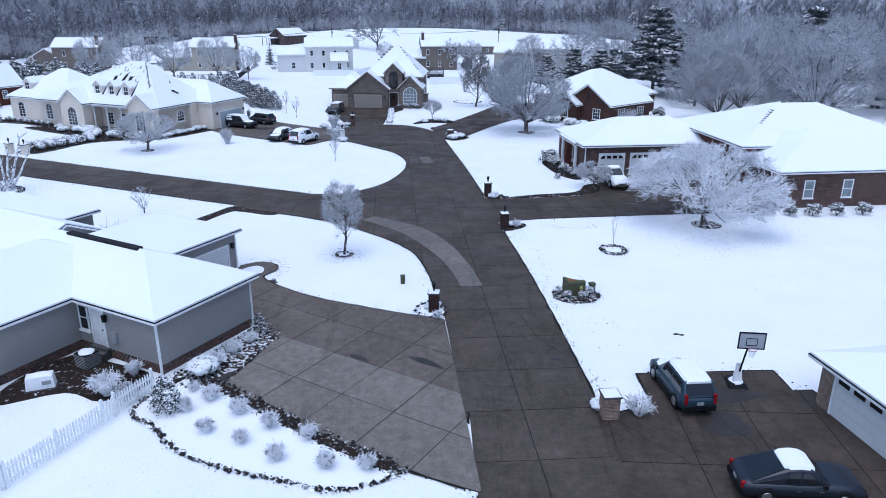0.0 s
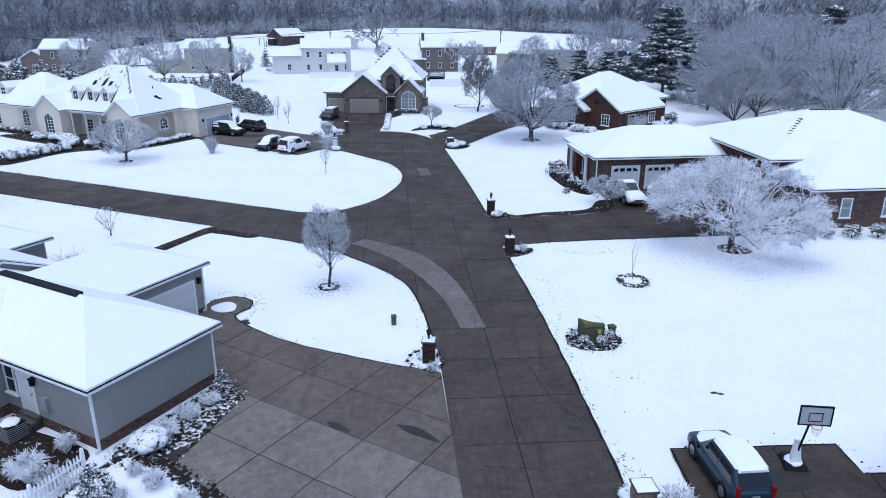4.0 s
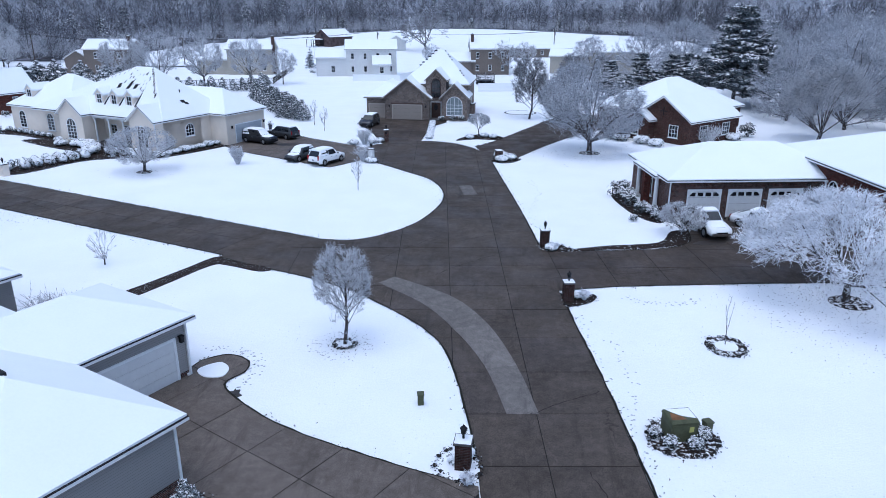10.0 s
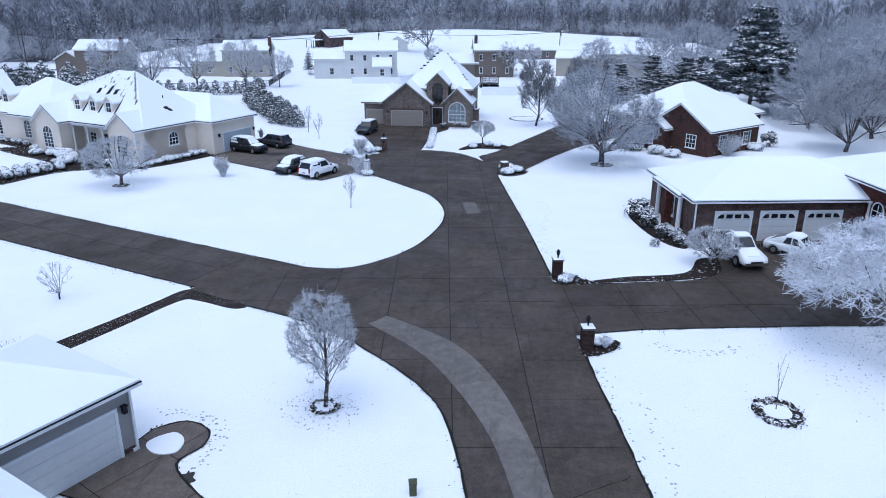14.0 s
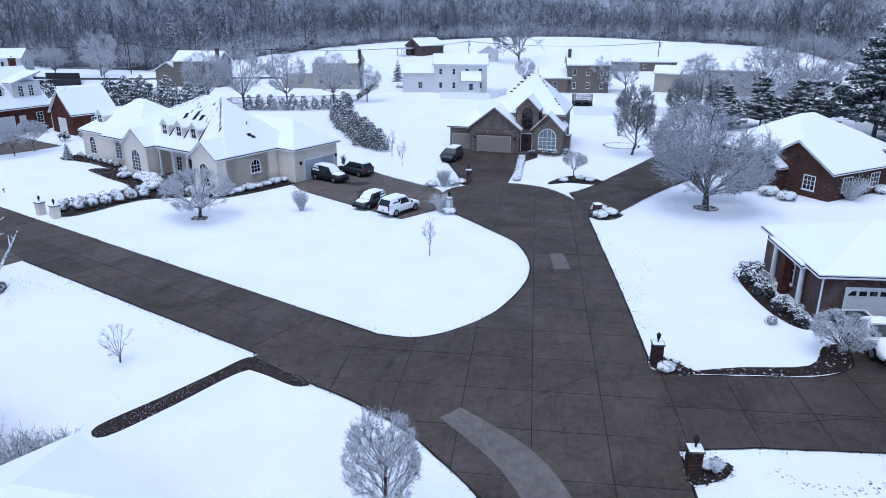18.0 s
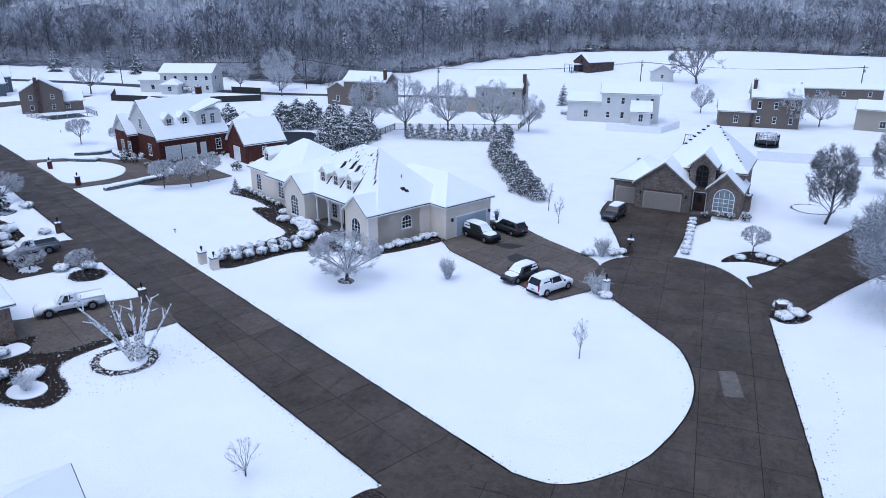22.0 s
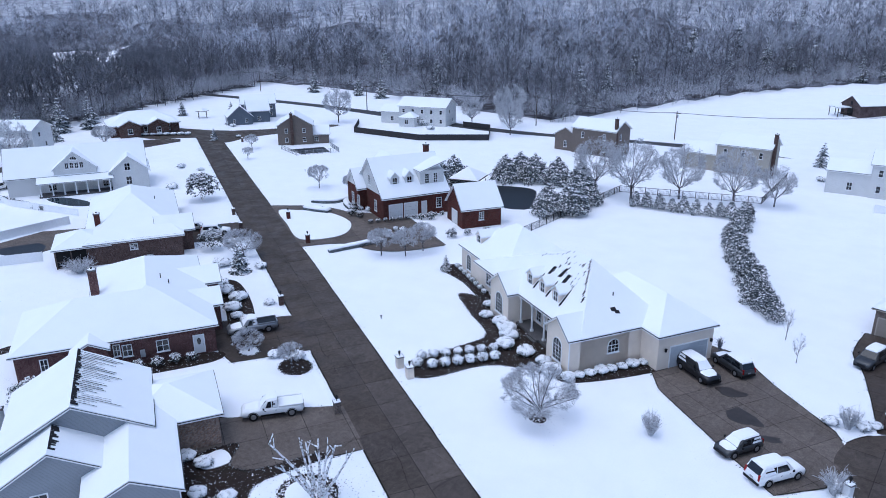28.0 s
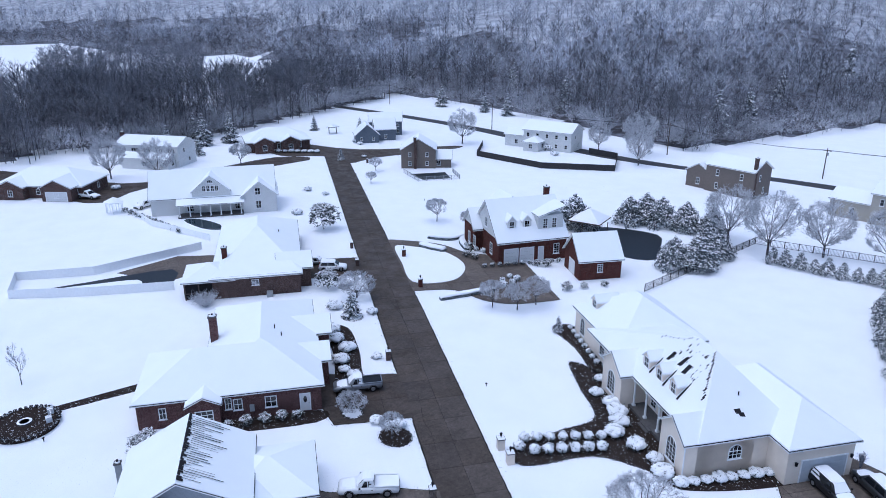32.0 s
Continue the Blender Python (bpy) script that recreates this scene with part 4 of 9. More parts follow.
def brick_house():
    h = thing("brick_house", pose(15.6, 76.3, 0, 0, 0, 7), "long brown brick house with three white garage doors", "house")
    block(h, 0, 16.5, 0, 10.2, 3.4, BRICK_BROWN, "hip", 0.40, over=0.5)
    block(h, 13.5, 33.5, -8.5, 7.4, 4.7, BRICK_RED, "hip", 0.38, over=0.5)
    block(h, 14.0, 37, -14.6, -2.0, 3.5, BRICK_BROWN, "hip", 0.42, over=0.5)
    for n in range(5):
        part("bare_shingle", Mesh().box(21.6 + 0.8 * n, 22.3 + 0.8 * n, -0.8, -0.32 + 0.08 * (n % 2), 7.86, 8.0), SHINGLE, h)
    for n in range(7):
        part("bare_shingle", Mesh().box(17.1 + 0.42 * n, 17.32 + 0.42 * n, -4.9 + 0.40 * n, -4.55 + 0.42 * n, 6.28 + 0.16 * n, 6.41 + 0.16 * n), SHINGLE, h)
    roof(h, -0.35, 3.0, 2.2, 7.8, 3.4, "hip", 0.42, 0.4)
    for y in (2.4, 7.4):
        porch_post(h, -0.32, y, 3.2, 0.2, 0.0)
    part("pier", Mesh().box(-0.7, -0.1, 4.6, 5.2, -0.1, 3.3), BRICK_RED, h)
    window(h, "W", 0, 5.0, 0.9, 1.2, 1.5, True, (3, 3))
    for x in (3.1, 6.7, 10.3):
        garage_door(h, "S", x, 0, 2.75, 2.35, WHITE_DOOR, 4, 8, True, True)
    porch_post(h, 13.6, -0.5, 3.4, 0.2, 0.0)
    for y in (-1.6, -4.0, -6.4):
        window(h, "W", 13.5, y, 0.9, 1.3, 1.9, True, (2, 3))
    for x in (17.0, 20.9, 26.0):
        window(h, "S", x, -14.6, 1.0, 0.85, 1.55, False, (1, 2), glass=GLASS_LIT)
    downpipe(h, 0.02, -0.05, 3.3)
    return h


def gable_house():
    h = thing("gable_brick_house", pose(25.7, 109.4, 0, 0, 0, 40), "red-brown brick house with a front gable", "house")
    block(h, 0, 10.6, 0, 8.6, 3.1, BRICK_RUST, "gx", 0.64)
    block(h, 3.5, 20, 5.5, 19, 3.2, BRICK_RUST, "hip", 0.56)
    block(h, -1.2, 4, 5.7, 10.7, 2.8, BRICK_RUST, "gx", 0.64)
    for y in (2.5,):
        window(h, "W", 0, y, 0.9, 1.3, 1.5, False, (3, 3))
    window(h, "W", -1.2, 8.2, 0.8, 1.7, 1.3, True, (4, 3))
    window(h, "S", 3, 0, 0.9, 1.5, 1.5, False, (3, 3))
    window(h, "S", 8, 0, 0.9, 1.5, 1.5, False, (3, 3))
    d = Mesh()
    f = wall_map("W", 0, 4.3)
    bar(d, f, -0.5, 0.5, 4.1, 4.2, 0, 0.08)
    bar(d, f, -0.05, 0.05, 3.6, 4.7, 0, 0.08)
    part("gable_ornament", d, BLACK, h, "dark iron ornament")
    return h


def stone_house():
    h = thing("stone_house", sized(pose(-20.5, 130.0, 0, 0, 0, -4), 0.955, 0.98), "grey-tan brick house with steep gables and double garage", "house")
    block(h, 6.0, 17.0, 3.2, 13.9, 5.35, BRICK_STONE, "hip", 0.90, ridge=(11.0, 12.2), trim=TRIM_TAN)
    block(h, 0.0, 6.5, 0.6, 9.0, 3.4, BRICK_STONE, "hip", 0.65, ridge=(3.2, 6.9), trim=TRIM_TAN)
    block(h, 3.4, 11.0, -0.6, 6, 3.4, BRICK_STONE, "gy", 0.76, trim=TRIM_TAN)
    block(h, 10.3, 13.6, 0.6, 6, 6.2, BRICK_STONE, "gy", 0.95, trim=TRIM_TAN, over=0.3)
    block(h, 13.1, 17.3, -0.4, 5, 3.5, BRICK_STONE, "gy", 0.95, trim=TRIM_TAN)
    garage_door(h, "S", 7.2, -0.6, 4.9, 2.3, TAN_DOOR, 4, 8, trim=TRIM_TAN)
    part("lintel", Mesh().box(4.5, 9.9, -0.63, -0.55, 2.42, 2.72), BRICK_DARK, h, "darker soldier course over the door")
    garage_door(h, "S", 1.8, 0.6, 2.7, 2.2, TAN_DOOR, 4, 4, trim=TRIM_TAN)
    window(h, "S", 15.2, -0.4, 0.9, 2.5, 1.6, True, (4, 3), trim=TRIM, glass=GLASS_LIT)
    window(h, "S", 11.95, 0.6, 3.6, 1.5, 2.1, True, (2, 3), trim=DOOR_RED)
    door(h, "S", 11.95, 0.6, 0.25, 1.6, 2.5, DOOR_RED, True)
    part("porch_slab", Mesh().box(11.05, 13.0, -1.2, 0.6, -0.1, 0.22), STONE_RIM, h)
    for x in (10.28, 13.62):
        part("bare_shingle", Mesh().box(x - 0.18, x + 0.18, 1.2, 3.0, 4.6, 6.0), SHINGLE, h)
    wall_lamp(h, "S", 4.2, -0.6, 2.0)
    wall_lamp(h, "S", 10.4, -0.6, 2.0)
    chimney(h, 17.7, 5.0, 2.0, 0.8, 1.6, BRICK_STONE)
    window(h, "E", 17.0, 9, 1, 1.2, 1.5)
    for n in range(7):
        f = (0.05, 0.16, 0.22, 0.31, 0.62, 0.68, 0.75)[n]
        part("bare_shingle", Mesh().lump((12.2 + 5.25 * f, 8.55 - 5.8 * f, 10.66 - 5.22 * f), (0.16, 0.13, 0.11), n, 0.4, 6, 4), SHINGLE, h)
    for n in range(6):
        f = 0.04 + 0.085 * n
        part("bare_shingle", Mesh().lump((11.0 - 5.45 * f, 8.55 - 5.8 * f, 10.66 - 5.22 * f), (0.3, 0.24, 0.10), n, 0.4, 6, 4), SHINGLE, h)
    return h


def tan_garage():
    h = thing("tan_brick_garage", pose(18.0, 29.5, 0, 0, 0, 9.5), "tan brick garage with white door under snowy roof", "garage")
    block(h, 0, 9.5, -16, 0, 2.48, BRICK_TAN, "hip", 0.4, over=0.5)
    garage_door(h, "W", 0, -3.0, 3.9, 2.15, WHITE_DOOR, 4, 8, True)
    garage_door(h, "W", 0, -9.5, 3.9, 2.15, WHITE_DOOR, 4, 8, True)
    wall_lamp(h, "W", 0, -5.7, 1.9)
    return h


def cream_house():
    """Built along the street's axes with its corner at a = -110, b = 75."""
    h = thing("cream_house", st(-109.4, 74.6), "large cream stucco house with dormers and arched windows", "house")
    kw = dict(trim=TRIM)
    part("wall", Mesh().box(8.5, 33.2, 2.7, 11.4, -0.3, 4.1), CREAM, h)
    part("wall", Mesh().box(28.8, 33.2, 0.9, 2.7, -0.3, 4.1), CREAM, h)
    roof(h, 8.5, 33.2, 1.0, 11.4, 4.41, "hip", 1.02, 0.4, ridge=(23.6, 26.8))
    block(h, 28.9, 33.2, -0.5, 7.0, 4.0, CREAM, "gy", 0.76, over=0.35, **kw)
    block(h, 21.5, 36.0, 8.6, 15.9, 4.0, CREAM, "hip", 0.69, over=0.4, **kw)
    block(h, 15.5, 20.1, -0.5, 8, 4.0, CREAM, "gy", 0.76, over=0.35, **kw)
    block(h, 1.0, 14.0, 2.2, 13.6, 3.9, CREAM, "hip", 0.66, over=0.4, **kw)
    block(h, -0.6, 4.6, 7.6, 13.4, 3.9, CREAM, "hip", 0.66, over=0.4, **kw)
    part("porch_floor", Mesh().box(20.1, 28.9, 0.6, 2.7, -0.1, 0.35), STONE_RIM, h)
    part("porch_beam", Mesh().box(20.1, 28.9, 0.95, 1.15, 3.55, 3.95), TRIM, h)
    for x in (20.5, 23.1, 25.8, 28.5):
        porch_post(h, x, 1.05, 3.56, 0.13, 0.35)
    for n in range(2):
        step(h, 23.4, 25.4, 0.6 - 0.3 * (2 - n), 0.6, 0.0, 0.16 * (n + 1))
    door(h, "S", 24.4, 2.7, 0.35, 1.1, 2.15, DOOR_RED, True)
    for x in (21.9, 27.0):
        window(h, "S", x, 2.7, 0.8, 1.0, 1.7, False, (2, 4))
    for x in (20.9, 23.7, 26.5):
        dormer(h, x, 1.9, 5.25, 1.5, 2.0, 1.35)
        for n in range(2):
            part("bare_shingle", Mesh().face([(x + 0.92, 1.7 + 0.75 * n, 5.26 + 0.765 * n), (x + 1.22 - 0.08 * n, 1.7 + 0.75 * n, 5.26 + 0.765 * n), (x + 1.14 - 0.1 * n, 2.5 + 0.75 * n, 6.08 + 0.765 * n), (x + 0.90, 2.5 + 0.75 * n, 6.08 + 0.765 * n)]), SHINGLE, h)
    dormer(h, 4.0, 3.4, 5.0, 1.6, 2.4, 1.1)
    window(h, "S", 31.05, -0.5, 0.9, 1.6, 1.7, True, (3, 4))
    window(h, "S", 17.8, -0.5, 0.9, 1.7, 1.7, True, (3, 4))
    for x in (3.4, 9.6):
        window(h, "S", x, 2.2, 0.9, 1.3, 1.6, True, (2, 4))
    window(h, "E", 33.2, 5.0, 1.7, 1.3, 0.8, True, (3, 2))
    garage_door(h, "E", 36.0, 12.7, 4.9, 2.4, plain("cool_door_paint", (0.42, 0.45, 0.49), 0.5, vary=0.05), 4, 8)
    wall_lamp(h, "E", 36.0, 9.5, 2.1)
    wall_lamp(h, "E", 36.0, 15.6, 2.1)
    downpipe(h, 33.25, -0.48, 3.8)
    for x, y in ((29.4, 5.6), (30.4, 6.6)):
        vent(h, x, y, 6.6)
    rng = random.Random(5)
    def top(x, y):
        """The upper side of the snow on the main roof."""
        return min(4.0 + 1.02 * (y - 0.6), 4.0 + 5.71 * (33.6 - x) / 6.8) + 0.115
    spots = [(23.9 + 0.29 * k + rng.uniform(-0.1, 0.1), 8.1 - 0.26 * k, 0.09 + 0.1 * rng.random()) for k in range(17)]
    spots += [(20.6 + rng.uniform(-0.3, 0.2) - 0.52 * k, 8.0 - 0.26 * k + rng.uniform(-0.1, 0.1), 0.10) for k in range(9)]
    spots += [(rng.uniform(19.5, 24.5), rng.uniform(4.6, 7.9), rng.uniform(0.04, 0.16)) for k in range(34)]
    spots += [(28.6, 7.9, 0.35), (28.9, 8.3, 0.3), (21.4, 5.4, 0.5), (22.6, 5.0, 0.45), (19.6, 5.0, 0.45)]
    spots = [(26.8 + (x - 23.9) * 0.69 if i < 17 else x + 3.0, 0.6 + (y - 0.6) * 0.72, r) for i, (x, y, r) in enumerate(spots)]
    for x, y, r in spots:
        # tiles laid bare where the snow has slid off
        q = [(x - r * rng.uniform(0.4, 0.8), y - r), (x + r * rng.uniform(0.3, 0.7), y - r * 0.8), (x + r * 0.7, y + r), (x - r * rng.uniform(0.1, 0.6), y + r * 0.9)]
        part("bare_shingle", Mesh().face([(u, v, top(u, v) + 0.012) for u, v in q]), SHINGLE, h)
    return h


def red_house():
    h = thing("red_brick_house", sized(st(-149.3, 73.3, 0, 3.9), 0.953, 1.2), "red brick two-storey house with dormers and garage", "house")
    block(h, 0.5, 13.8, 0, 13.5, 3.3, BRICK_RED, "gy", 0.72, gable=WHITE_SIDING)
    block(h, -3.0, 3, 2, 11.5, 4.0, BRICK_RED, "gx", 0.72, gable=WHITE_SIDING)
    block(h, -1.0, 5, -1.6, 5, 3.4, BRICK_RED, "gy", 0.8, gable=WHITE_SIDING)
    for y in (2.5, 5.6):
        garage_door(h, "E", 13.8, y, 2.6, 2.15, WHITE_DOOR, 4, 4)
    door(h, "E", 13.8, 8.4, 0.1)
    window(h, "E", 13.8, 11.5, 1.0, 1.0, 1.4)
    for y in (3.2, 6.2):
        dormer(h, 12.0, y, 4.5, 1.7, 3.0, 1.5, 0.9, WHITE_SIDING, "E")
    d = part("upper_bay", Mesh().box(8.5, 12.6, 8.2, 13.2, 3.6, 6.6), WHITE_SIDING, h)
    roof(h, 8.5, 12.8, 8.2, 13.2, 6.6, "shed", 0.25, 0.25)
    for y in (9.6, 11.4):
        window(h, "E", 12.6, y, 4.7, 0.8, 1.4)
    window(h, "S", 7.2, 0, 4.4, 1.0, 1.4)
    for x in (2.0, 5.0, 10.0):
        window(h, "S", x, 0 if x > 5 else (-1.6), 0.9, 1.1, 1.5)
    chimney(h, 6.0, 12.6, 9.4, 0.9, 0.9, BRICK_RED)
    g = thing("red_brick_shed", sized(st(-133.3, 85.3, 0, -2.4), 0.886, 1.13), "red brick detached garage under a snowy gable roof", "garage")
    block(g, 0, 8.0, 0, 8.2, 2.9, BRICK_RED, "gy", 0.75)
    garage_door(g, "S", 4, 0, 2.7, 2.1, WHITE_DOOR, 4, 4)
    window(g, "E", 8.0, 4, 1.2, 0.9, 1.1)
    return h


def plum_house():
    h = thing("plum_brick_house", st(-120, 22), "long plum-coloured brick ranch house with brick chimney", "house")
    block(h, 0, 23.0, 6.8, 19.2, 3.3, BRICK_PLUM, "hip", 0.465)
    block(h, 12.2, 23.5, 0, 19.4, 3.3, BRICK_PLUM, "hip", 0.5)
    block(h, 22.0, 24.9, 5.4, 8.6, 3.1, BRICK_PLUM, "gx", 0.5, over=0.35)
    block(h, 13.5, 18.0, 15, 20.6, 3.3, BRICK_PLUM, "gy", 0.5)
    block(h, 5.6, 10.6, 15, 21.2, 3.3, BRICK_PLUM, "gy", 0.5)
    window(h, "E", 24.9, 7.0, 1.0, 1.7, 1.3, False, (3, 3))
    for y, w, z in ((2.6, 0.6, 1.2), (10.4, 0.8, 1.3), (13.9, 1.1, 1.2), (9.4, 0.55, 1.5)):
        window(h, "E", 23.5, y, z, w, 1.2, False, (2, 2))
    door(h, "E", 23.5, 17.6, 0.15, 1.0, 2.1, WHITE_DOOR, True)
    part("meter_box", Mesh().box(23.5, 23.68, 11.6, 12.1, 0.9, 1.7), PLASTIC, h, "grey meter box")
    chimney(h, 10.6, 7.2, 6.9, 0.9, 0.9, BRICK_PLUM, 3.0)
    for x, y in ((13.3, 14.6), (15.6, 15.4)):
        vent(h, x, y, 5.8)
    return h


def pale_house():
    h = thing("pale_sided_house", st(-86, 23.5), "pale grey sided house with stacked gables, snow sliding off", "house")
    block(h, 0, 9.5, 0.3, 10.9, 4.3, PALE_SIDING, "gx", 0.55)
    block(h, 4, 13.2, 0.3, 7.9, 3.5, PALE_SIDING, "gx", 0.6)
    block(h, 6, 17.2, 6.3, 12.5, 3.2, PALE_SIDING, "gx", 0.5)
    block(h, 0.3, 7.8, 8.5, 16.3, 3.1, BRICK_TAN, "hip", 0.4)
    window(h, "E", 17.2, 10.8, 1.1, 0.95, 1.5, False, (2, 2))
    window(h, "E", 17.2, 8.0, 1.1, 0.95, 1.5, False, (2, 2))
    window(h, "E", 13.2, 3.0, 1.1, 1.0, 1.5, False, (2, 2))
    garage_door(h, "N", 4.0, 16.3, 4.9, 2.15, WHITE_DOOR)
    chimney(h, -0.9, -1.4, 2.8, 0.5, 0.5, PLASTIC, 0)
    downpipe(h, 17.2, 12.55, 3.1)
    rng = random.Random(8)
    def bare(x, y, ridge_y, ridge_z, pitch, w, d):
        """A ragged patch where snow has slid off the shingles, near the ridge of one wing."""
        top = lambda v: ridge_z - pitch * abs(v - ridge_y) + 0.016
        v0, v1 = (y, y + d)
        q = [(x - w * rng.uniform(0.3, 0.6), v0), (x + w * rng.uniform(0.3, 0.6), v0), (x + w * rng.uniform(0.2, 0.6), v1), (x - w * rng.uniform(0.2, 0.6), v1)]
        part("bare_shingle", Mesh().face([(u, v, top(v)) for u, v in q]), SHINGLE, h)
    for i in range(30):
        bare(-0.2 + 0.33 * i, 5.62, 5.6, 7.63, 0.55, 0.42, rng.uniform(0.15, 0.5))
    for i in range(30):
        bare(0.1 + 0.31 * i, 5.75 + rng.uniform(0, 0.5), 5.6, 7.63, 0.55, rng.uniform(0.05, 0.10), rng.uniform(0.6, 3.0))
    for i in range(16):
        bare(8.6 + 0.28 * i, 4.12, 4.1, 6.15, 0.60, 0.34, rng.uniform(0.15, 0.6))
    return h


def dark_house():
    h = thing("dark_brick_house", st(-160, 27), "dark brick ranch house with screened porch", "house")
    block(h, 0, 28.3, 0, 13.3, 3.3, BRICK_DARK, "hip", 0.48, ridge=(6.6, 12.5))
    roof(h, 20.5, 28.0, -4.2, 3, 3.15, "hip", 0.4)
    part("screen", Mesh().box(20.6, 27.9, -4.1, -0.02, 0.1, 2.95), SCREEN, h, "dark insect screen of the porch")
    for y in (-4.15, -2.1, 0.0):
        part("screen_post", Mesh().box(27.86, 28.0, y - 0.08, y + 0.08, 0.0, 3.0), WOOD_DARK, h)
    for z in (0.1, 1.0, 2.75):
        part("screen_rail", Mesh().box(27.88, 27.97, -4.15, 0.0, z, z + 0.14), WOOD_DARK, h)
    block(h, 20, 26, 10, 15, 3.3, BRICK_DARK, "gy", 0.5)
    window(h, "E", 28.3, 6.4, 1.9, 0.95, 0.75)
    part("air_conditioner", Mesh().box(28.5, 29.4, 8.0, 8.9, 0, 0.8), PLASTIC, h, "grey air conditioner")
    chimney(h, 21.6, 1.6, 6.0, 0.8, 0.8, BRICK_RED, 3)
    for x, y in ((14.6, 8.4), (13, 10.2)):
        vent(h, x, y, 5.4)
    for n in range(5):
        part("screen_post", Mesh().box(20.5 + 1.8 * n - 0.06, 20.5 + 1.8 * n + 0.06, -4.32, -4.2, 0.4, 3.0), WOOD_DARK, h)
    return h


def farmhouse():
    h = thing("white_farmhouse", pose(-160.6, 85.0, 0, 0, 0, 68), "white sided farmhouse with long porch and gables", "house")
    block(h, -4.0, 21.8, 0, 10.5, 3.6, WHITE_SIDING, "gx", 0.92)
    block(h, 15, 22.2, -2.0, 9, 3.6, WHITE_SIDING, "gy", 0.82)
    block(h, 4.6, 12.4, -0.3, 7, 4.8, WHITE_SIDING, "gy", 0.85, over=0.3)
    roof(h, 1.6, 15.2, -3.2, 0.6, 2.9, "shed", 0.22, 0.3)
    part("porch_floor", Mesh().box(1.6, 15, -3.2, 0, -0.1, 0.3), STONE_RIM, h)
    for i in range(7):
        porch_post(h, 2.0 + 2.1 * i, -3.0, 2.9, 0.12, 0.3)
    for x in (4, 8, 14):
        window(h, "S", x, 0, 0.7, 1.4, 1.6, False, (3, 3))
    door(h, "S", 11, 0, 0.3, 1.2, 2.1, DOOR_RED)
    for x in (7.1, 8.0, 8.9, 9.8):
        window(h, "S", x, -0.3, 5.0, 0.6, 1.1, False, (2, 2))
    window(h, "S", 8.45, -0.3, 6.7, 1.2, 0.1, True, (3, 1))
    window(h, "W", -4.0, 5.2, 4.4, 0.9, 1.4, False, (2, 2), shutters=BLACK)
    window(h, "E", 22.2, 4, 1.0, 1.0, 1.5, False, (2, 2))
    window(h, "S", 18.3, -2.0, 1.0, 1.0, 1.6, False, (2, 2))
    window(h, "S", 18.3, -2.0, 4.0, 1.0, 1.4, False, (2, 2))
    for x in (13.4, 14.4):
        vent(h, x, 3.6, 6.4)
    return h


HOUSES = [f() for f in (grey_house, brick_house, gable_house, stone_house, tan_garage, cream_house, red_house, plum_house, pale_house, dark_house, farmhouse)]


def far_house(label, m, w, d, storey, material, wings=(), kind="gx", pitch=0.5, name="house", chimney_at=None, cols=4, porch=False, shutters=None, gable=None):
    """A house farther off: its main block with rows of windows, and lower wings (x0, x1, y0, y1, eave height, roof kind)."""
    h = thing(name, m, label, "house")
    top = 2.9 * storey
    block(h, 0, w, 0, d, top, material, kind, pitch, gable=gable)
    for s in range(storey):
        for i in range(cols):
            window(h, "S", w * (i + 0.5) / cols, 0, 1.0 + 2.8 * s, 0.8, 1.15, False, (1, 2), shutters=shutters)
        for side, x in (("E", w), ("W", 0)):
            window(h, side, x, d * (0.35 if s else 0.62), 1.0 + 2.8 * s, 0.75, 1.1, False, (1, 2))
    for x0, x1, y0, y1, e, k in wings:
        block(h, x0, x1, y0, y1, e, material, k, pitch, gable=gable)
        window(h, "S", (x0 + x1) / 2, y0, 0.9, 1.0, 1.3, False, (2, 2))
        window(h, "E", x1, (y0 + y1) / 2, 0.9, 1.0, 1.3, False, (2, 2))
    if porch:
        roof(h, w * 0.25, w * 0.8, -2.6, 0.4, 2.6, "shed", 0.2, 0.2)
        for x in (0.27, 0.52, 0.78):
            porch_post(h, w * x, -2.5, 2.6, 0.1, 0.0)
    if chimney_at:
        chimney(h, chimney_at[0], chimney_at[1], top + pitch * d / 2 + 0.9, 0.9, 0.8, BRICK_DARK)
    return h


far_house("brick ranch house with two front gables", sized(pose(-214.5, 123.0, 0, 0, 0, 74), 1.12, 1.1), 17, 11, 1, BRICK_BROWN, [(2, 7, -2, 4, 3.0, "gy"), (9, 14, -2, 4, 3.0, "gy")], "hip", 0.5, "brick_ranch_house", cols=3)
far_house("slate-blue sided house with steep gable", sized(pose(-209.0, 157.5, 0, 0, 0, 66), 0.85, 0.85), 9, 9, 1, BLUE_SIDING, [(8, 16, 4, 12, 4.2, "gx")], "gy", 0.85, "slate_blue_house", cols=2)
far_house("slate-blue sided house with porch and gables", sized(pose(-219.0, 168.5, 0, 0, 0, 60), 0.8, 0.8), 14, 9, 2, BLUE_SIDING, [(2, 8, -4, 4, 3.6, "gy")], "gx", 0.7, "slate_blue_house", cols=4, porch=True)
far_house("tan sided house with stone chimney and porch", sized(pose(-169.5, 149.6, 0, 0, 0, 54), 0.86, 0.88), 11, 10, 2, TAN_SIDING, [(8, 16, 1, 8, 2.8, "gx")], "gy", 0.6, "tan_house", chimney_at=(4.5, -0.4), cols=2)
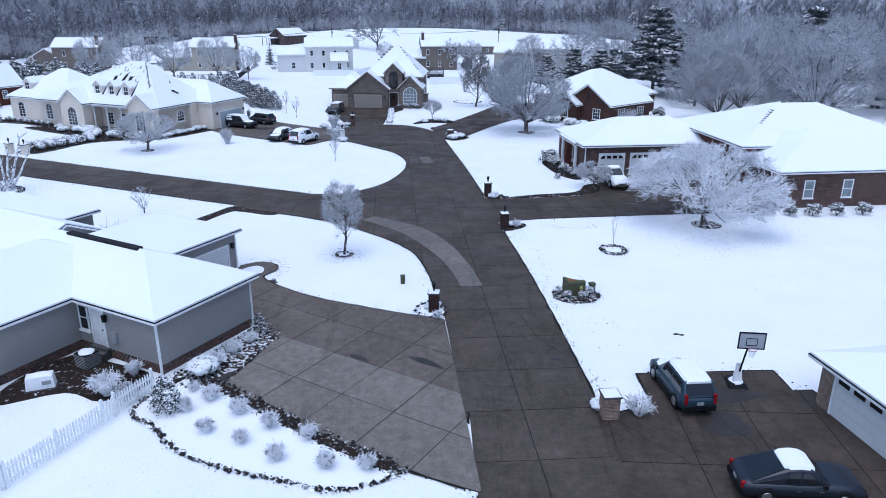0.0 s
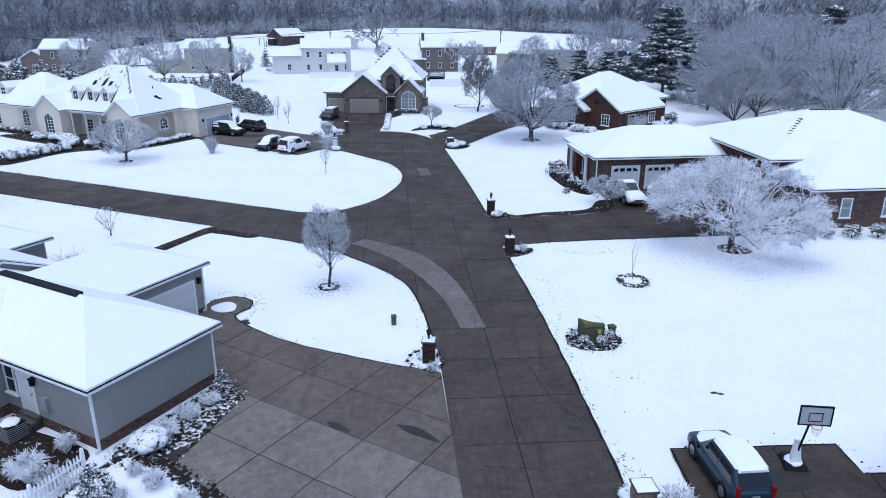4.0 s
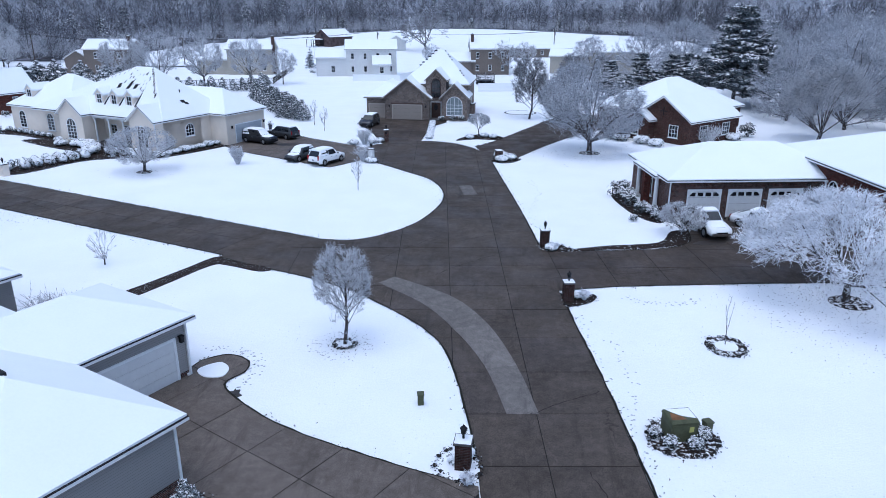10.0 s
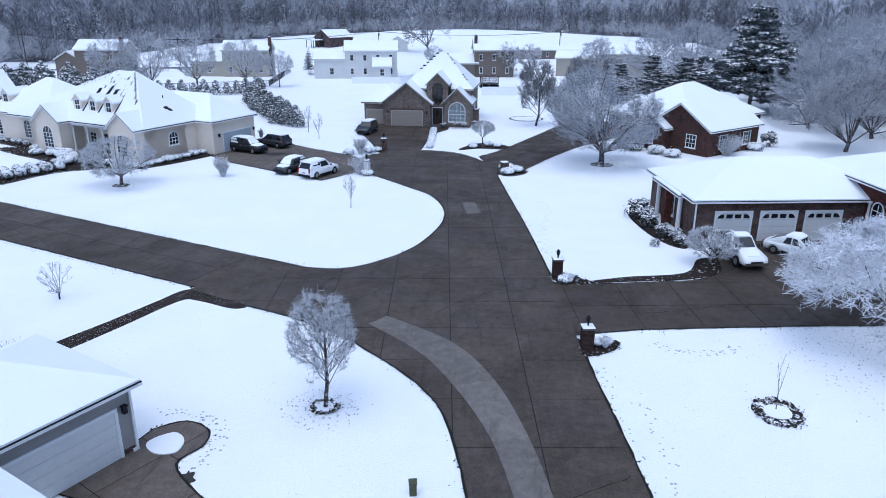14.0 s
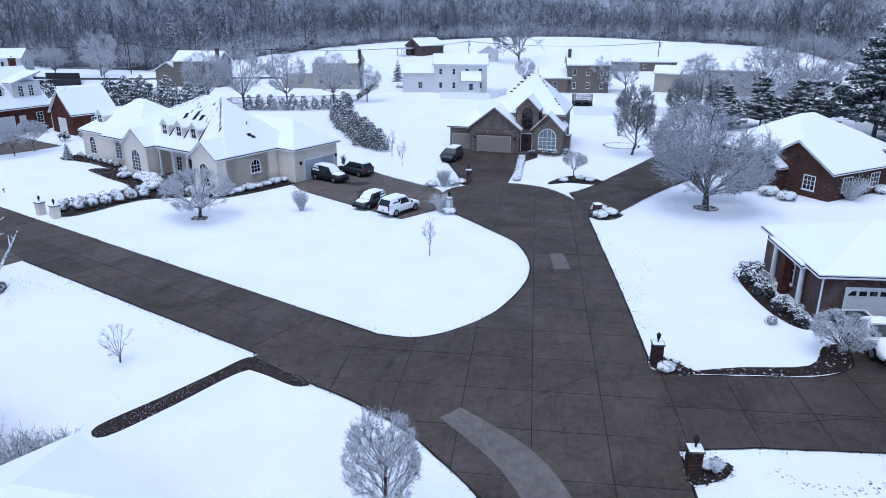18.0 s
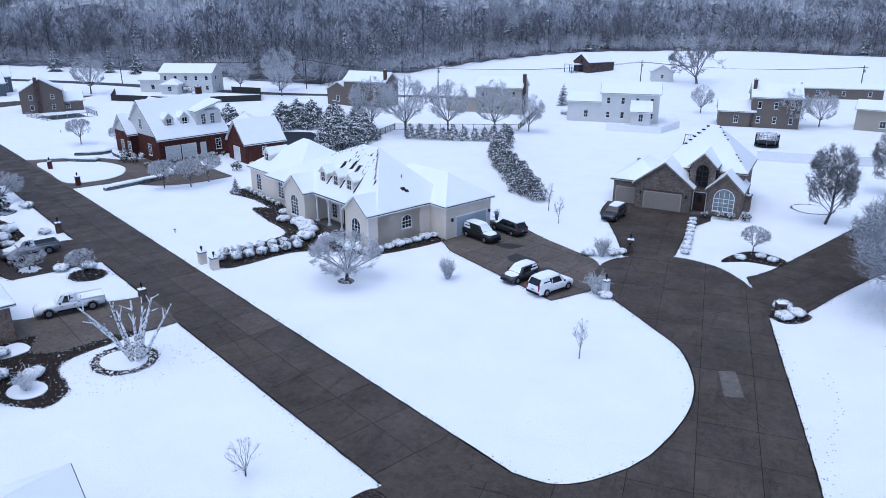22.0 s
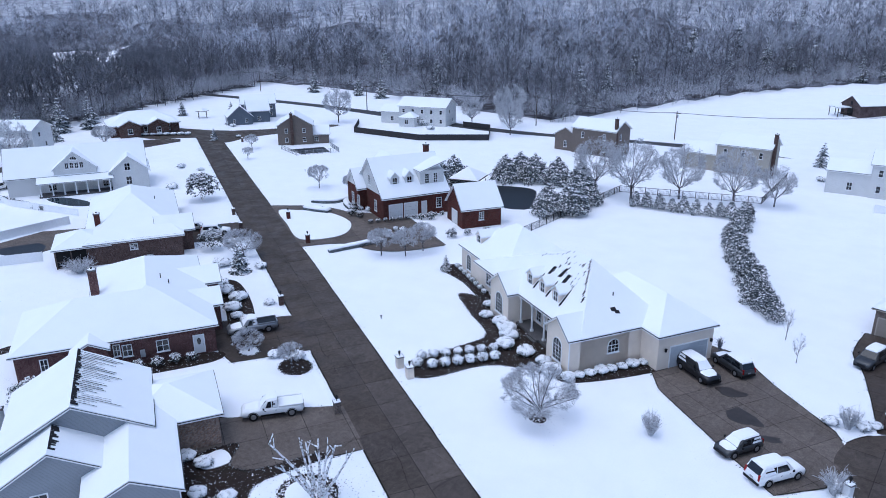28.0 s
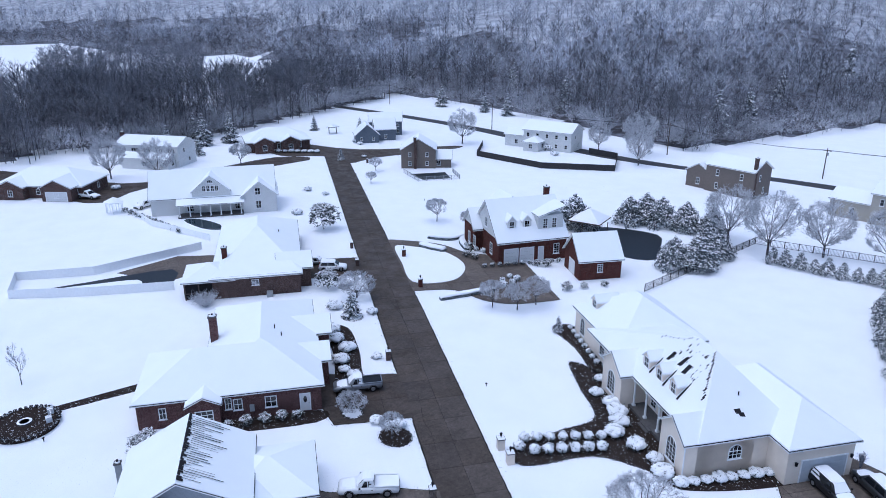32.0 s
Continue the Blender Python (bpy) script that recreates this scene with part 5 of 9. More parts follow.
far_house("white sided two-storey house with snowy roof", pose(-171.4, 196.5, 0, 0, 0, 21), 16, 9, 2, WHITE_SIDING, [(-7, 1, 1, 8, 3.6, "gx"), (2, 7, -4, 2, 2.8, "hip")], "gx", 0.5, "white_house", cols=5, porch=False)
far_house("tan sided two-storey house with dark chimney", sized(st(-174.9, 138.4, 0, 24.8), 0.823, 1.11), 15, 9, 2, TAN_SIDING, [(-7, 1, 1, 9, 3.6, "gy")], "gx", 0.42, "tan_house", chimney_at=(14.6, 1.0), cols=2)
far_house("cream sided two-storey house with tall chimney", sized(st(-142.4, 155.7, 0, 28.2), 0.818, 1.10), 14, 9, 2, CREAM_SIDING, [(-10, 1, 1, 9, 3.4, "gx")], "gx", 0.42, "cream_sided_house", chimney_at=(14.4, 2.0), cols=3)
far_house("white sided house with deck and porch", sized(st(-112.8, 166.8, 0, 32.9), 0.85, 1.14), 15, 9, 2, WHITE_SIDING, [(-9, 1, 0.5, 8, 4.0, "gx"), (8, 13, -4, 1, 2.7, "shed")], "gx", 0.4, "white_house", cols=4)
far_house("tan sided house with deck and shutters", sized(st(-86.6, 185.6, 0, 29.2), 0.823, 1.13), 12, 10, 2, TAN_SIDING, [(-8, 1, 0, 8, 3.0, "gx")], "gx", 0.42, "tan_house", chimney_at=(0.5, 3.0), cols=3)
far_house("pale sided two-storey house with a lower wing", st(-59.9, 200.6, 0, 13), 15, 9, 2, CREAM_SIDING, [(-10, 0.5, 1, 8, 4.5, "gx")], "gx", 0.42, "pale_house", cols=3)
far_house("white two-storey house before woods", st(-238, -7, 0, 65), 19, 9, 2, WHITE_SIDING, [(4, 18, -4, 1, 3.0, "gx")], "gx", 0.42, "white_house", chimney_at=(-0.5, 4), cols=5, shutters=BLACK)
lb = far_house("dark brick house with white garage door", st(-206, -28, 0, 75), 21, 12, 1, BRICK_BROWN, [(2, 8, -2, 4, 3.0, "gy"), (13, 20, -3, 4, 3.2, "gy")], "hip", 0.5, "brick_house", cols=3)
garage_door(lb, "S", 16.5, -3.0, 4.9, 2.15)
far_house("brown brick house among bare trees", pose(86, 172, 0, 0, 0, -14), 17, 9, 1, BRICK_BROWN, [], "gx", 0.45, "brown_house", cols=4)
far_house("dark brick house with red chimney", pose(97, 150, 0, 0, 0, -16), 19, 10, 1, BRICK_DARK, [(2, 8, -3, 2, 2.8, "gy")], "hip", 0.45, "brick_house", chimney_at=(3, 4), cols=4)


def barn_boards():
    """Upright weathered boards, each of its own greyness, with dark gaps."""
    w = Nodes("barn_boards", 0.9, 0, 0.05)
    x, y, z = w.xyz(w.local())
    across = w.maths("DIVIDE", w.maths("ADD", x, y), 0.24)
    gap = w.ramp(w.maths("FRACT", across, 0), [(0.0, (0.35, 0.35, 0.35)), (0.12, (1, 1, 1)), (1.0, (1, 1, 1))])
    each = w.noise(1.0, 1, 0.5, w.join(w.maths("FLOOR", across, 0), 0, 0))
    board = w.mix(w.ramp(each, [(0.3, (0, 0, 0)), (0.7, (1, 1, 1))]), (0.070, 0.044, 0.042), (0.150, 0.122, 0.122))
    stain = w.ramp(w.noise(0.7, 5, 0.7), [(0.35, (0.6, 0.58, 0.58)), (0.65, (1.2, 1.2, 1.2))])
    w.color(w.mix(1.0, w.mix(1.0, board, gap, "MULTIPLY"), stain, "MULTIPLY"))
    return w.m


def barn():
    z = float(height(BARN[0] - 2, BARN[1] + 8))
    h = thing("barn", pose(BARN[0], BARN[1], z, 0, 0, 51), "weathered plank barn with snowy gable roof and lean-to", "barn")
    boards = barn_boards()
    block(h, 0, 11.5, 0, 9.2, 3.3, boards, "gx", 0.58, trim=WOOD_DARK, over=0.35)
    # thin black boxes stand for the shade inside the gable's two openings
    part("doorway_shade", Mesh().box(-0.03, 0.02, 3.4, 6.0, 0.0, 2.5), BLACK, h, "black patch for the shade in the doorway")
    part("loft_opening_shade", Mesh().box(-0.03, 0.02, 4.1, 5.1, 3.3, 4.5), BLACK, h, "black patch for the shade in the loft opening")
    part("side_door", Mesh().box(7.4, 9.2, -0.04, 0.02, 0.0, 2.3), WOOD_DARK, h)
    roof(h, -4.6, 0.0, 4.2, 9.0, 2.5, "gx", 0.06, 0.1)
    for x in (-4.4, -2.2):
        for y in (4.4, 8.8):
            part("post", Mesh().box(x - 0.09, x + 0.09, y - 0.09, y + 0.09, -0.6, 2.5), WOOD_DARK, h)
    part("rail", Mesh().box(-4.4, 0, 4.36, 4.44, 0.9, 1.05), WOOD_DARK, h)


barn()
far_house("small white shed with gabled roof", pose(-40, 283, float(height(-37, 286)), 0, 0, 12), 7, 6, 1, WHITE_SIDING, [], "gy", 0.6, "shed", cols=1)
far_house("low grey farm shed", pose(6, 262, float(height(14, 264)), 0, 0, 10), 20, 7, 1, TAN_SIDING, [], "gx", 0.3, "shed", cols=3)


# ---- trees and shrubs ----
def limbs(segs, sides=3):
    """A mesh of tapered tubes from rows (x0, y0, z0, x1, y1, z1, r0, r1)."""
    s = np.asarray(segs, float)
    p, q, r0, r1 = s[:, 0:3], s[:, 3:6], s[:, 6], s[:, 7]
    d = q - p
    d /= np.maximum(np.linalg.norm(d, axis=1, keepdims=True), 1e-6)
    ref = np.where(np.abs(d[:, 2:3]) < 0.9, [[0, 0, 1.0]], [[1.0, 0, 0]])
    u = np.cross(d, ref)
    u /= np.linalg.norm(u, axis=1, keepdims=True)
    w = np.cross(d, u)
    ang = 2 * np.pi * np.arange(sides) / sides
    ring = np.cos(ang)[None, :, None] * u[:, None] + np.sin(ang)[None, :, None] * w[:, None]
    v = np.concatenate([p[:, None] + ring * r0[:, None, None], q[:, None] + ring * r1[:, None, None]], 1).reshape(-1, 3)
    n = len(s)
    base = (np.arange(n) * 2 * sides)[:, None]
    i = np.arange(sides)[None]
    j = (i + 1) % sides
    f = np.stack([base + i, base + j, base + sides + j, base + sides + i], -1).reshape(-1, 4)
    return v, f


def np_mesh(name, v, f, material=None, smooth=False):
    me = bpy.data.meshes.new(name)
    k = f.shape[1]
    me.vertices.add(len(v))
    me.vertices.foreach_set("co", np.asarray(v, np.float32).ravel())
    me.loops.add(f.size)
    me.loops.foreach_set("vertex_index", np.asarray(f, np.int32).ravel())
    me.polygons.add(len(f))
    me.polygons.foreach_set("loop_start", np.arange(0, f.size, k, dtype=np.int32))
    me.polygons.foreach_set("use_smooth", np.full(len(f), smooth))
    me.update(calc_edges=True)
    me.validate()
    if material:
        me.materials.append(material)
    return me


def unit(v):
    return v / max(np.linalg.norm(v), 1e-6)


def grow(seed, high, wide, clear=0.22, counts=(8, 5, 5, 4), lift=0.5, trunk=0.16, twig=0.016, low=None, droop=0.0, leader=False):
    """Rows of limbs for a bare broadleaf tree whose crown fills an egg of the given height and width."""
    rng = np.random.default_rng(seed)
    low = clear * high if low is None else low
    mid, rz, rx = (high + low) / 2, (high - low) / 2, wide / 2
    def trim(p):
        e = np.array([p[0] / rx, p[1] / rx, (p[2] - mid) / rz])
        n = np.linalg.norm(e)
        return p if n <= 1 else np.array([0, 0, mid]) + (p - [0, 0, mid]) * (rng.uniform(0.80, 1.08) / n)
    rows = [[], []]
    top = np.array([rng.normal(0, 0.02) * high, rng.normal(0, 0.02) * high, clear * high])
    rows[0].append((0, 0, -0.3, *(top * 0.5), trunk * 1.25, trunk))
    rows[0].append((*(top * 0.5), *top, trunk, trunk * 0.9))
    work = []
    if leader:
        rows[0].append((*top, *(top + [0, 0, 0.55 * (high - top[2])]), trunk * 0.9, trunk * 0.45))
        for i in range(counts[0] * 2):
            a = 2.4 * i + rng.uniform(-0.3, 0.3)
            z = top[2] + (high - top[2]) * (0.02 + 0.62 * i / (2 * counts[0])) - 0.05 * high
            up = min(z + high * rng.uniform(0.16, 0.30), high * 0.985)
            wide_ = rx * math.sqrt(max(0.04, 1 - ((up - mid) / rz) ** 2)) * rng.uniform(0.72, 1.0)
            work.append((np.array([top[0], top[1], z]), np.array([math.cos(a) * wide_, math.sin(a) * wide_, up]), trunk * rng.uniform(0.18, 0.28), 1))
    for i in range(0 if leader else counts[0]):
        a = 2 * np.pi * (i + rng.uniform(-0.3, 0.3)) / counts[0]
        f = rng.uniform(-0.75, 0.9) if i else 1.0
        tip = np.array([math.cos(a) * rx * math.sqrt(1 - f * f) * 0.97, math.sin(a) * rx * math.sqrt(1 - f * f) * 0.97, mid + rz * f])
        work.append((top * rng.uniform(0.85, 1.0), trim(tip), trunk * rng.uniform(0.28, 0.42), 1))
    while work:
        a, b, r, level = work.pop()
        d = b - a
        n = np.linalg.norm(d)
        if level == len(counts):
            rows[1].append((*a, *b, r, max(r * 0.35, twig * 0.5)))
            continue
        bend = (a + b) / 2 + rng.normal(0, 0.06, 3) * n + [0, 0, (0.05 - droop * 0.12) * n]
        r2 = max(r * 0.35, twig * 0.7)
        rows[0 if level < 2 else 1] += [(*a, *bend, r, (r + r2) / 2), (*bend, *b, (r + r2) / 2, r2)]
        if level >= len(counts):
            continue
        for i in range(counts[level]):
            t = rng.uniform(0.25, 1.0)
            s = a + (bend - a) * 2 * t if t < 0.5 else bend + (b - bend) * (2 * t - 1)
            out = unit(np.array([s[0], s[1], 0.0])) * 0.35
            way = unit(unit(d) * 0.75 + rng.normal(0, 0.55, 3) + out + [0, 0, 0.45 * lift - droop])
            work.append((s, trim(s + way * n * rng.uniform(0.38, 0.62)), max(r * 0.5, twig), level + 1))
    return rows


def sprays(rng, rows, count, length, width):
    """Fine rimed twigs along the given limbs, each one slim blade."""
    s = np.repeat(np.asarray(rows, float), count, 0)
    p, d = s[:, 0:3], s[:, 3:6] - s[:, 0:3]
    o = p + d * rng.uniform(0.15, 1.0, (len(s), 1))
    d /= np.maximum(np.linalg.norm(d, axis=1, keepdims=True), 1e-6)
    way = d * 0.8 + rng.normal(0, 0.55, (len(s), 3)) + [0, 0, 0.22]
    way *= length * rng.uniform(0.5, 1.3, (len(s), 1)) / np.maximum(np.linalg.norm(way, axis=1, keepdims=True), 1e-6)
    k = np.cross(way, rng.normal(0, 1, (len(s), 3)))
    k *= width / np.maximum(np.linalg.norm(k, axis=1, keepdims=True), 1e-6)
    return np.stack([o - k, o + k, o + way], 1).reshape(-1, 3), np.arange(3 * len(s)).reshape(-1, 3)


def tree(label, m, seed, high, wide, twigs=None, name="tree", bark=None, category="tree", group="", fine=2, reach=0.055, **kw):
    t = thing(name, m, label, category, group)
    a, b = grow(seed, high, wide, **kw)
    part("trunk", np_mesh("trunk", *limbs(a, 6), smooth=True), bark or BARK, t)
    part("crown", np_mesh("crown", *limbs(b, 3)), twigs or RIME, t)
    if fine:
        rng = np.random.default_rng(seed + 500)
        tagged(part("spray", np_mesh("spray", *sprays(rng, b, fine, reach * high, kw.get("twig", 0.016) * 0.62)), twigs or RIME, t), kind="stuff")
    return t


def again(t, x, y, z=0, turn=0, size=1.0, label=""):
    c = copy_thing(t, pose(x, y, z, 0, 0, turn) @ Matrix.Diagonal((size, size, size, 1)))
    if label:
        tagged(c, label)
    return c


def tufts(rng, pts, nrm, size, flat=0.0):
    """Small four-cornered leaves or clumps at pts, each roughly across its normal."""
    n = len(pts)
    nn = nrm + rng.normal(0, 0.45 * (1 - flat) + 0.12, (n, 3))
    nn /= np.maximum(np.linalg.norm(nn, axis=1, keepdims=True), 1e-6)
    u = np.cross(nn, rng.normal(0, 1, (n, 3)))
    u /= np.maximum(np.linalg.norm(u, axis=1, keepdims=True), 1e-6)
    w = np.cross(nn, u)
    s = size * rng.uniform(0.6, 1.3, (n, 1))
    k = rng.uniform(0.5, 0.9, (n, 1))
    v = np.stack([pts - u * s, pts - w * s * k, pts + u * s, pts + w * s * k + nn * s * 0.3], 1).reshape(-1, 3)
    f = np.arange(4 * n).reshape(-1, 4)
    return v, f


def shrub(label, m, seed, r, h, name="shrub", n=260, shape="ball", leaf=None, cover=0.5, size=0.09, category="shrub", group="", stems=True, cap=0.0):
    """An evergreen or twiggy shrub: a ragged shell of tufts, snow on those that look up, and a few stems."""
    rng = np.random.default_rng(seed)
    k = max(14, n // 16)
    d = rng.normal(0, 1, (k, 3))
    d /= np.linalg.norm(d, axis=1, keepdims=True)
    if shape == "ball":
        d[:, 2] = np.where(d[:, 2] < -0.45, -d[:, 2], d[:, 2])
        far = rng.uniform(0.66, 0.98, (k, 1)) * (1 + 0.12 * np.sin(3 * np.arctan2(d[:, 1:2], d[:, 0:1]) + seed))
        mid = d * far * [r, r, h / 2] + [0, 0, h / 2]
        wide = np.full(k, 1.5 * r / math.sqrt(k) + 0.5 * size)
    else:
        z = rng.beta(1.1, 1.6, k)
        a = rng.uniform(0, 2 * np.pi, k)
        rad = r * (1 - z ** 1.6) ** 0.8 * rng.uniform(0.6, 1.05, k) + 0.04
        mid = np.stack([rad * np.cos(a), rad * np.sin(a), 0.07 * h + z * h * 0.92], 1)
        d = np.stack([np.cos(a), np.sin(a), np.full(k, 0.45)], 1)
        wide = (0.16 * r + 1.2 * r / math.sqrt(k)) * (1 - 0.45 * z)
    pick = np.repeat(np.arange(k), 16)[:n]
    off = rng.normal(0, 0.55, (len(pick), 3)) * wide[pick][:, None] * [1, 1, 0.62]
    off[:, 2] -= 0.35 * np.maximum(0, (off * d[pick]).sum(1))
    pts, nrm = mid[pick] + off, d[pick] + off / np.maximum(wide[pick][:, None], 1e-6)
    pts[:, 2] = np.maximum(pts[:, 2], 0.03)
    high = off[:, 2] / wide[pick] + 0.55 * d[pick][:, 2]
    up = high > np.quantile(high, 1 - min(0.85, cover * 0.85)) + rng.normal(0, 0.10, len(pick))
    t = thing(name, m, label, category, group)
    part("foliage", np_mesh("foliage", *tufts(rng, pts, nrm, size)), leaf or LEAF, t)
    if up.any():
        q = pts[up] + [0, 0, size * 0.4] + d[pick][up] * size * 0.35
        part("snow_cover", np_mesh("snow_cover", *tufts(rng, q, nrm[up] * 0.35 + [0, 0, 0.8], size * 1.02, 0.5)), SNOW, t)
    if cap:
        crown_ = Mesh().lump((0, 0, h * 0.60), (r * 0.86, r * 0.86, h * 0.40), seed, 0.3 + 0.2 * cap, 14, 8)
        for i in range(5):
            a = 2 * math.pi * (i + 0.3 * seed) / 5
            crown_.lump((r * 0.5 * math.cos(a), r * 0.5 * math.sin(a), h * 0.56), (r * 0.46, r * 0.46, h * 0.34), seed + i + 1, 0.45, 9, 6)
        part("snow_cap", crown_, SNOW, t, "thick cap of snow")
    if stems:
        rows = [(0, 0, -0.1, *(rng.normal(0, r * 0.35, 2)), h * 0.6, 0.03, 0.012) for _ in range(6)]
        part("stem", np_mesh("stem", *limbs(rows, 3)), BARK, t)
    return t


def twiggy(label, m, seed, r, h, name="bare_shrub", n=70, mat=None, arch=0.3, category="shrub", group=""):
    """A bare rimed shrub of fine upright stems that fork and arch over."""
    rng = np.random.default_rng(seed)
    rows = []
    for _ in range(n):
        a, e = rng.uniform(0, 2 * np.pi), rng.uniform(0.5, 1.0)
        tip = np.array([math.cos(a) * r * rng.uniform(0.3, 1), math.sin(a) * r * rng.uniform(0.3, 1), h * rng.uniform(0.55, 1.0)])
        s = np.array([math.cos(a) * r * 0.15, math.sin(a) * r * 0.15, -0.05])
        mid = s + (tip - s) * 0.55 + [0, 0, arch * h * 0.5]
        rows += [(*s, *mid, 0.022, 0.016), (*mid, *tip, 0.018, 0.01)]
        for _ in range(3):
            o = mid + (tip - mid) * rng.uniform(0, 0.9)
            rows.append((*o, *(o + rng.normal(0, 0.16, 3) * (r + h) / 2 + [0, 0, 0.08 * h * (1 - arch)]), 0.014, 0.009))
    t = thing(name, m, label, category, group)
    part("stem", np_mesh("stem", *limbs(rows, 3)), mat or RIME_WHITE, t)
    return t


def conifer(label, m, seed, high, wide, name="conifer", tiers=16, per=9, snow=0.7, gap=0.0, category="tree", group="", clear=0.06):
    """A spruce or pine: whorls of drooping boughs, each a ragged fan of needles with snow lying on it."""
    rng = np.random.default_rng(seed)
    t = thing(name, m, label, category, group)
    part("trunk", np_mesh("trunk", *limbs([(0, 0, -0.3, 0, 0, high * 0.5, 0.02 * high, 0.012 * high), (0, 0, high * 0.5, 0, 0, high * 0.98, 0.012 * high, 0.02)], 7), smooth=True), BARK, t)
    gv, gf, sv, sf = [], [], [], []
    for i in range(tiers):
        z = high * (clear + (1 - clear) * (i + rng.uniform(-0.3, 0.3) * (1 + gap)) / tiers)
        reach = wide / 2 * (1 - i / tiers) ** 0.85 * (1 if i else 0.8) + 0.12
        for j in range(max(4, int(per * (0.5 + 0.5 * (1 - i / tiers))))):
            a = rng.uniform(0, 2 * np.pi)
            L = reach * rng.uniform(0.65, 1.1)
            if gap and rng.random() < gap * 0.4:
                continue
            c, s = math.cos(a), math.sin(a)
            zs = z + rng.uniform(-0.2, 0.2) * high / tiers
            k = 5
            for q in range(k):
                f0, f1 = q / k, (q + 1) / k
                w = L * 0.24 * math.sin(math.pi * (0.15 + 0.8 * f0)) + 0.05
                for side in (-1, 1):
                    b0 = (c * L * f0, s * L * f0, zs - 0.30 * L * f0 ** 1.5)
                    b1 = (c * L * f1, s * L * f1, zs - 0.30 * L * f1 ** 1.5)
                    tip = (c * L * (f1 + 0.12) - side * s * w * rng.uniform(0.8, 1.5), s * L * (f1 + 0.12) + side * c * w * rng.uniform(0.8, 1.5), zs - 0.30 * L * f1 ** 1.5 - w * rng.uniform(0.3, 0.8))
                    tp2 = (c * L * f0 - side * s * w, s * L * f0 + side * c * w, zs - 0.3 * L * f0 ** 1.5 - w * 0.45)
                    n = len(gv)
                    gv += [b0, b1, tip, tp2]
                    gf.append((n, n + 1, n + 2, n + 3))
                    if rng.random() < snow:
                        n = len(sv)
                        h = 0.035 + 0.006 * high / 5
                        sv += [(x + (mx - x) * 0.22, y + (my - y) * 0.22, zz + (mz - zz) * 0.2 + h) for x, y, zz in (b0, b1, tip, tp2) for mx, my, mz in (((b0[0] + tip[0]) / 2, (b0[1] + tip[1]) / 2, (b0[2] + tip[2]) / 2),)]
                        sf.append((n, n + 1, n + 2, n + 3))
    part("needles", np_mesh("needles", np.array(gv), np.array(gf)), PINE, t)
    if sv:
        part("snow_cover", np_mesh("snow_cover", np.array(sv), np.array(sf)), SNOW, t)
    return t


def pine_tree(label, m, seed, high, wide, name="pine", snow=0.80):
    """An old open-grown pine: uneven storeys of spreading limbs, each ending in flat pads of needles with snow on top."""
    rng = np.random.default_rng(seed)
    t = thing(name, m, label, "tree")
    wood = [(0, 0, -0.3, 0.1, 0.05, high * 0.5, 0.022 * high, 0.015 * high), (0.1, 0.05, high * 0.5, 0.0, 0.0, high * 0.97, 0.015 * high, 0.03)]
    pts, nrm, top = [], [], []
    for i in range(100):
        f = (i + rng.uniform(0, 1)) / 100
        z = high * (0.16 + 0.82 * (0.55 * f + 0.45 * math.floor(f * 13 + 0.5) / 13))
        reach = wide / 2 * (1 - f ** 1.8) * (0.72 + 0.36 * abs(math.sin(6.5 * f + seed))) * rng.uniform(0.75, 1.15) + 0.6
        a = rng.uniform(0, 2 * np.pi)
        c, s_ = math.cos(a), math.sin(a)
        tip = np.array([c * reach, s_ * reach, z - 0.05 * reach])
        wood.append((0, 0, z - 0.12 * reach, *tip, 0.05 + 0.006 * reach, 0.03))
        for q in range(max(2, int(reach / 1.1))):
            g = rng.uniform(0.35, 1.05)
            o = np.array([c * reach * g, s_ * reach * g, z]) + rng.normal(0, 0.16 * reach * g + 0.2, 3) * [1, 1, 0.25]
            n = 54
            d = rng.normal(0, 1, (n, 3))
            d /= np.linalg.norm(d, axis=1, keepdims=True)
            r = rng.uniform(0.8, 1.5)
            pts.append(o + d * rng.uniform(0.5, 1.0, (n, 1)) * [r, r, r * 0.42] - [0, 0, 0.12 * r])
            nrm.append(d * [0.6, 0.6, 1.0])
            top.append(d[:, 2])
    pts, nrm, top = np.concatenate(pts), np.concatenate(nrm), np.concatenate(top)
    part("trunk", np_mesh("trunk", *limbs(wood, 5), smooth=True), BARK, t)
    part("needles", np_mesh("needles", *tufts(rng, pts, nrm, 0.27)), PINE, t)
    up = top > 1.15 - snow - 0.4 * rng.random(len(top))
    part("snow_cover", np_mesh("snow_cover", *tufts(rng, pts[up] + [0, 0, 0.12], nrm[up] * 0.4 + [0, 0, 0.9], 0.25, 0.7)), SNOW, t)
    return t


# broadleaf trees on the lawns
tree("upright pear tree with rimed twigs on the lawn", pose(-7.55, 50.4, 0), 3, 6.0, 3.1, RIME, "pear_tree", clear=0.24, counts=(13, 7, 5, 4), lift=0.8, trunk=0.10, twig=0.0085, low=1.0, leader=True, reach=0.045)
tree("broad spreading tree white with rime by the drive", pose(22.7, 58.6, 0), 7, 6.9, 13.5, RIME_WHITE, "spreading_tree", clear=0.17, counts=(15, 10, 9, 8), lift=0.45, trunk=0.22, twig=0.0165, low=0.4)
oak = tree("big round bare tree with grey rimed twigs", pose(12.3, 104.4, 0), 11, 11.4, 13.2, RIME_WOOD, "round_tree", clear=0.13, counts=(17, 11, 9, 6), lift=0.55, trunk=0.33, twig=0.0135, low=1.0)
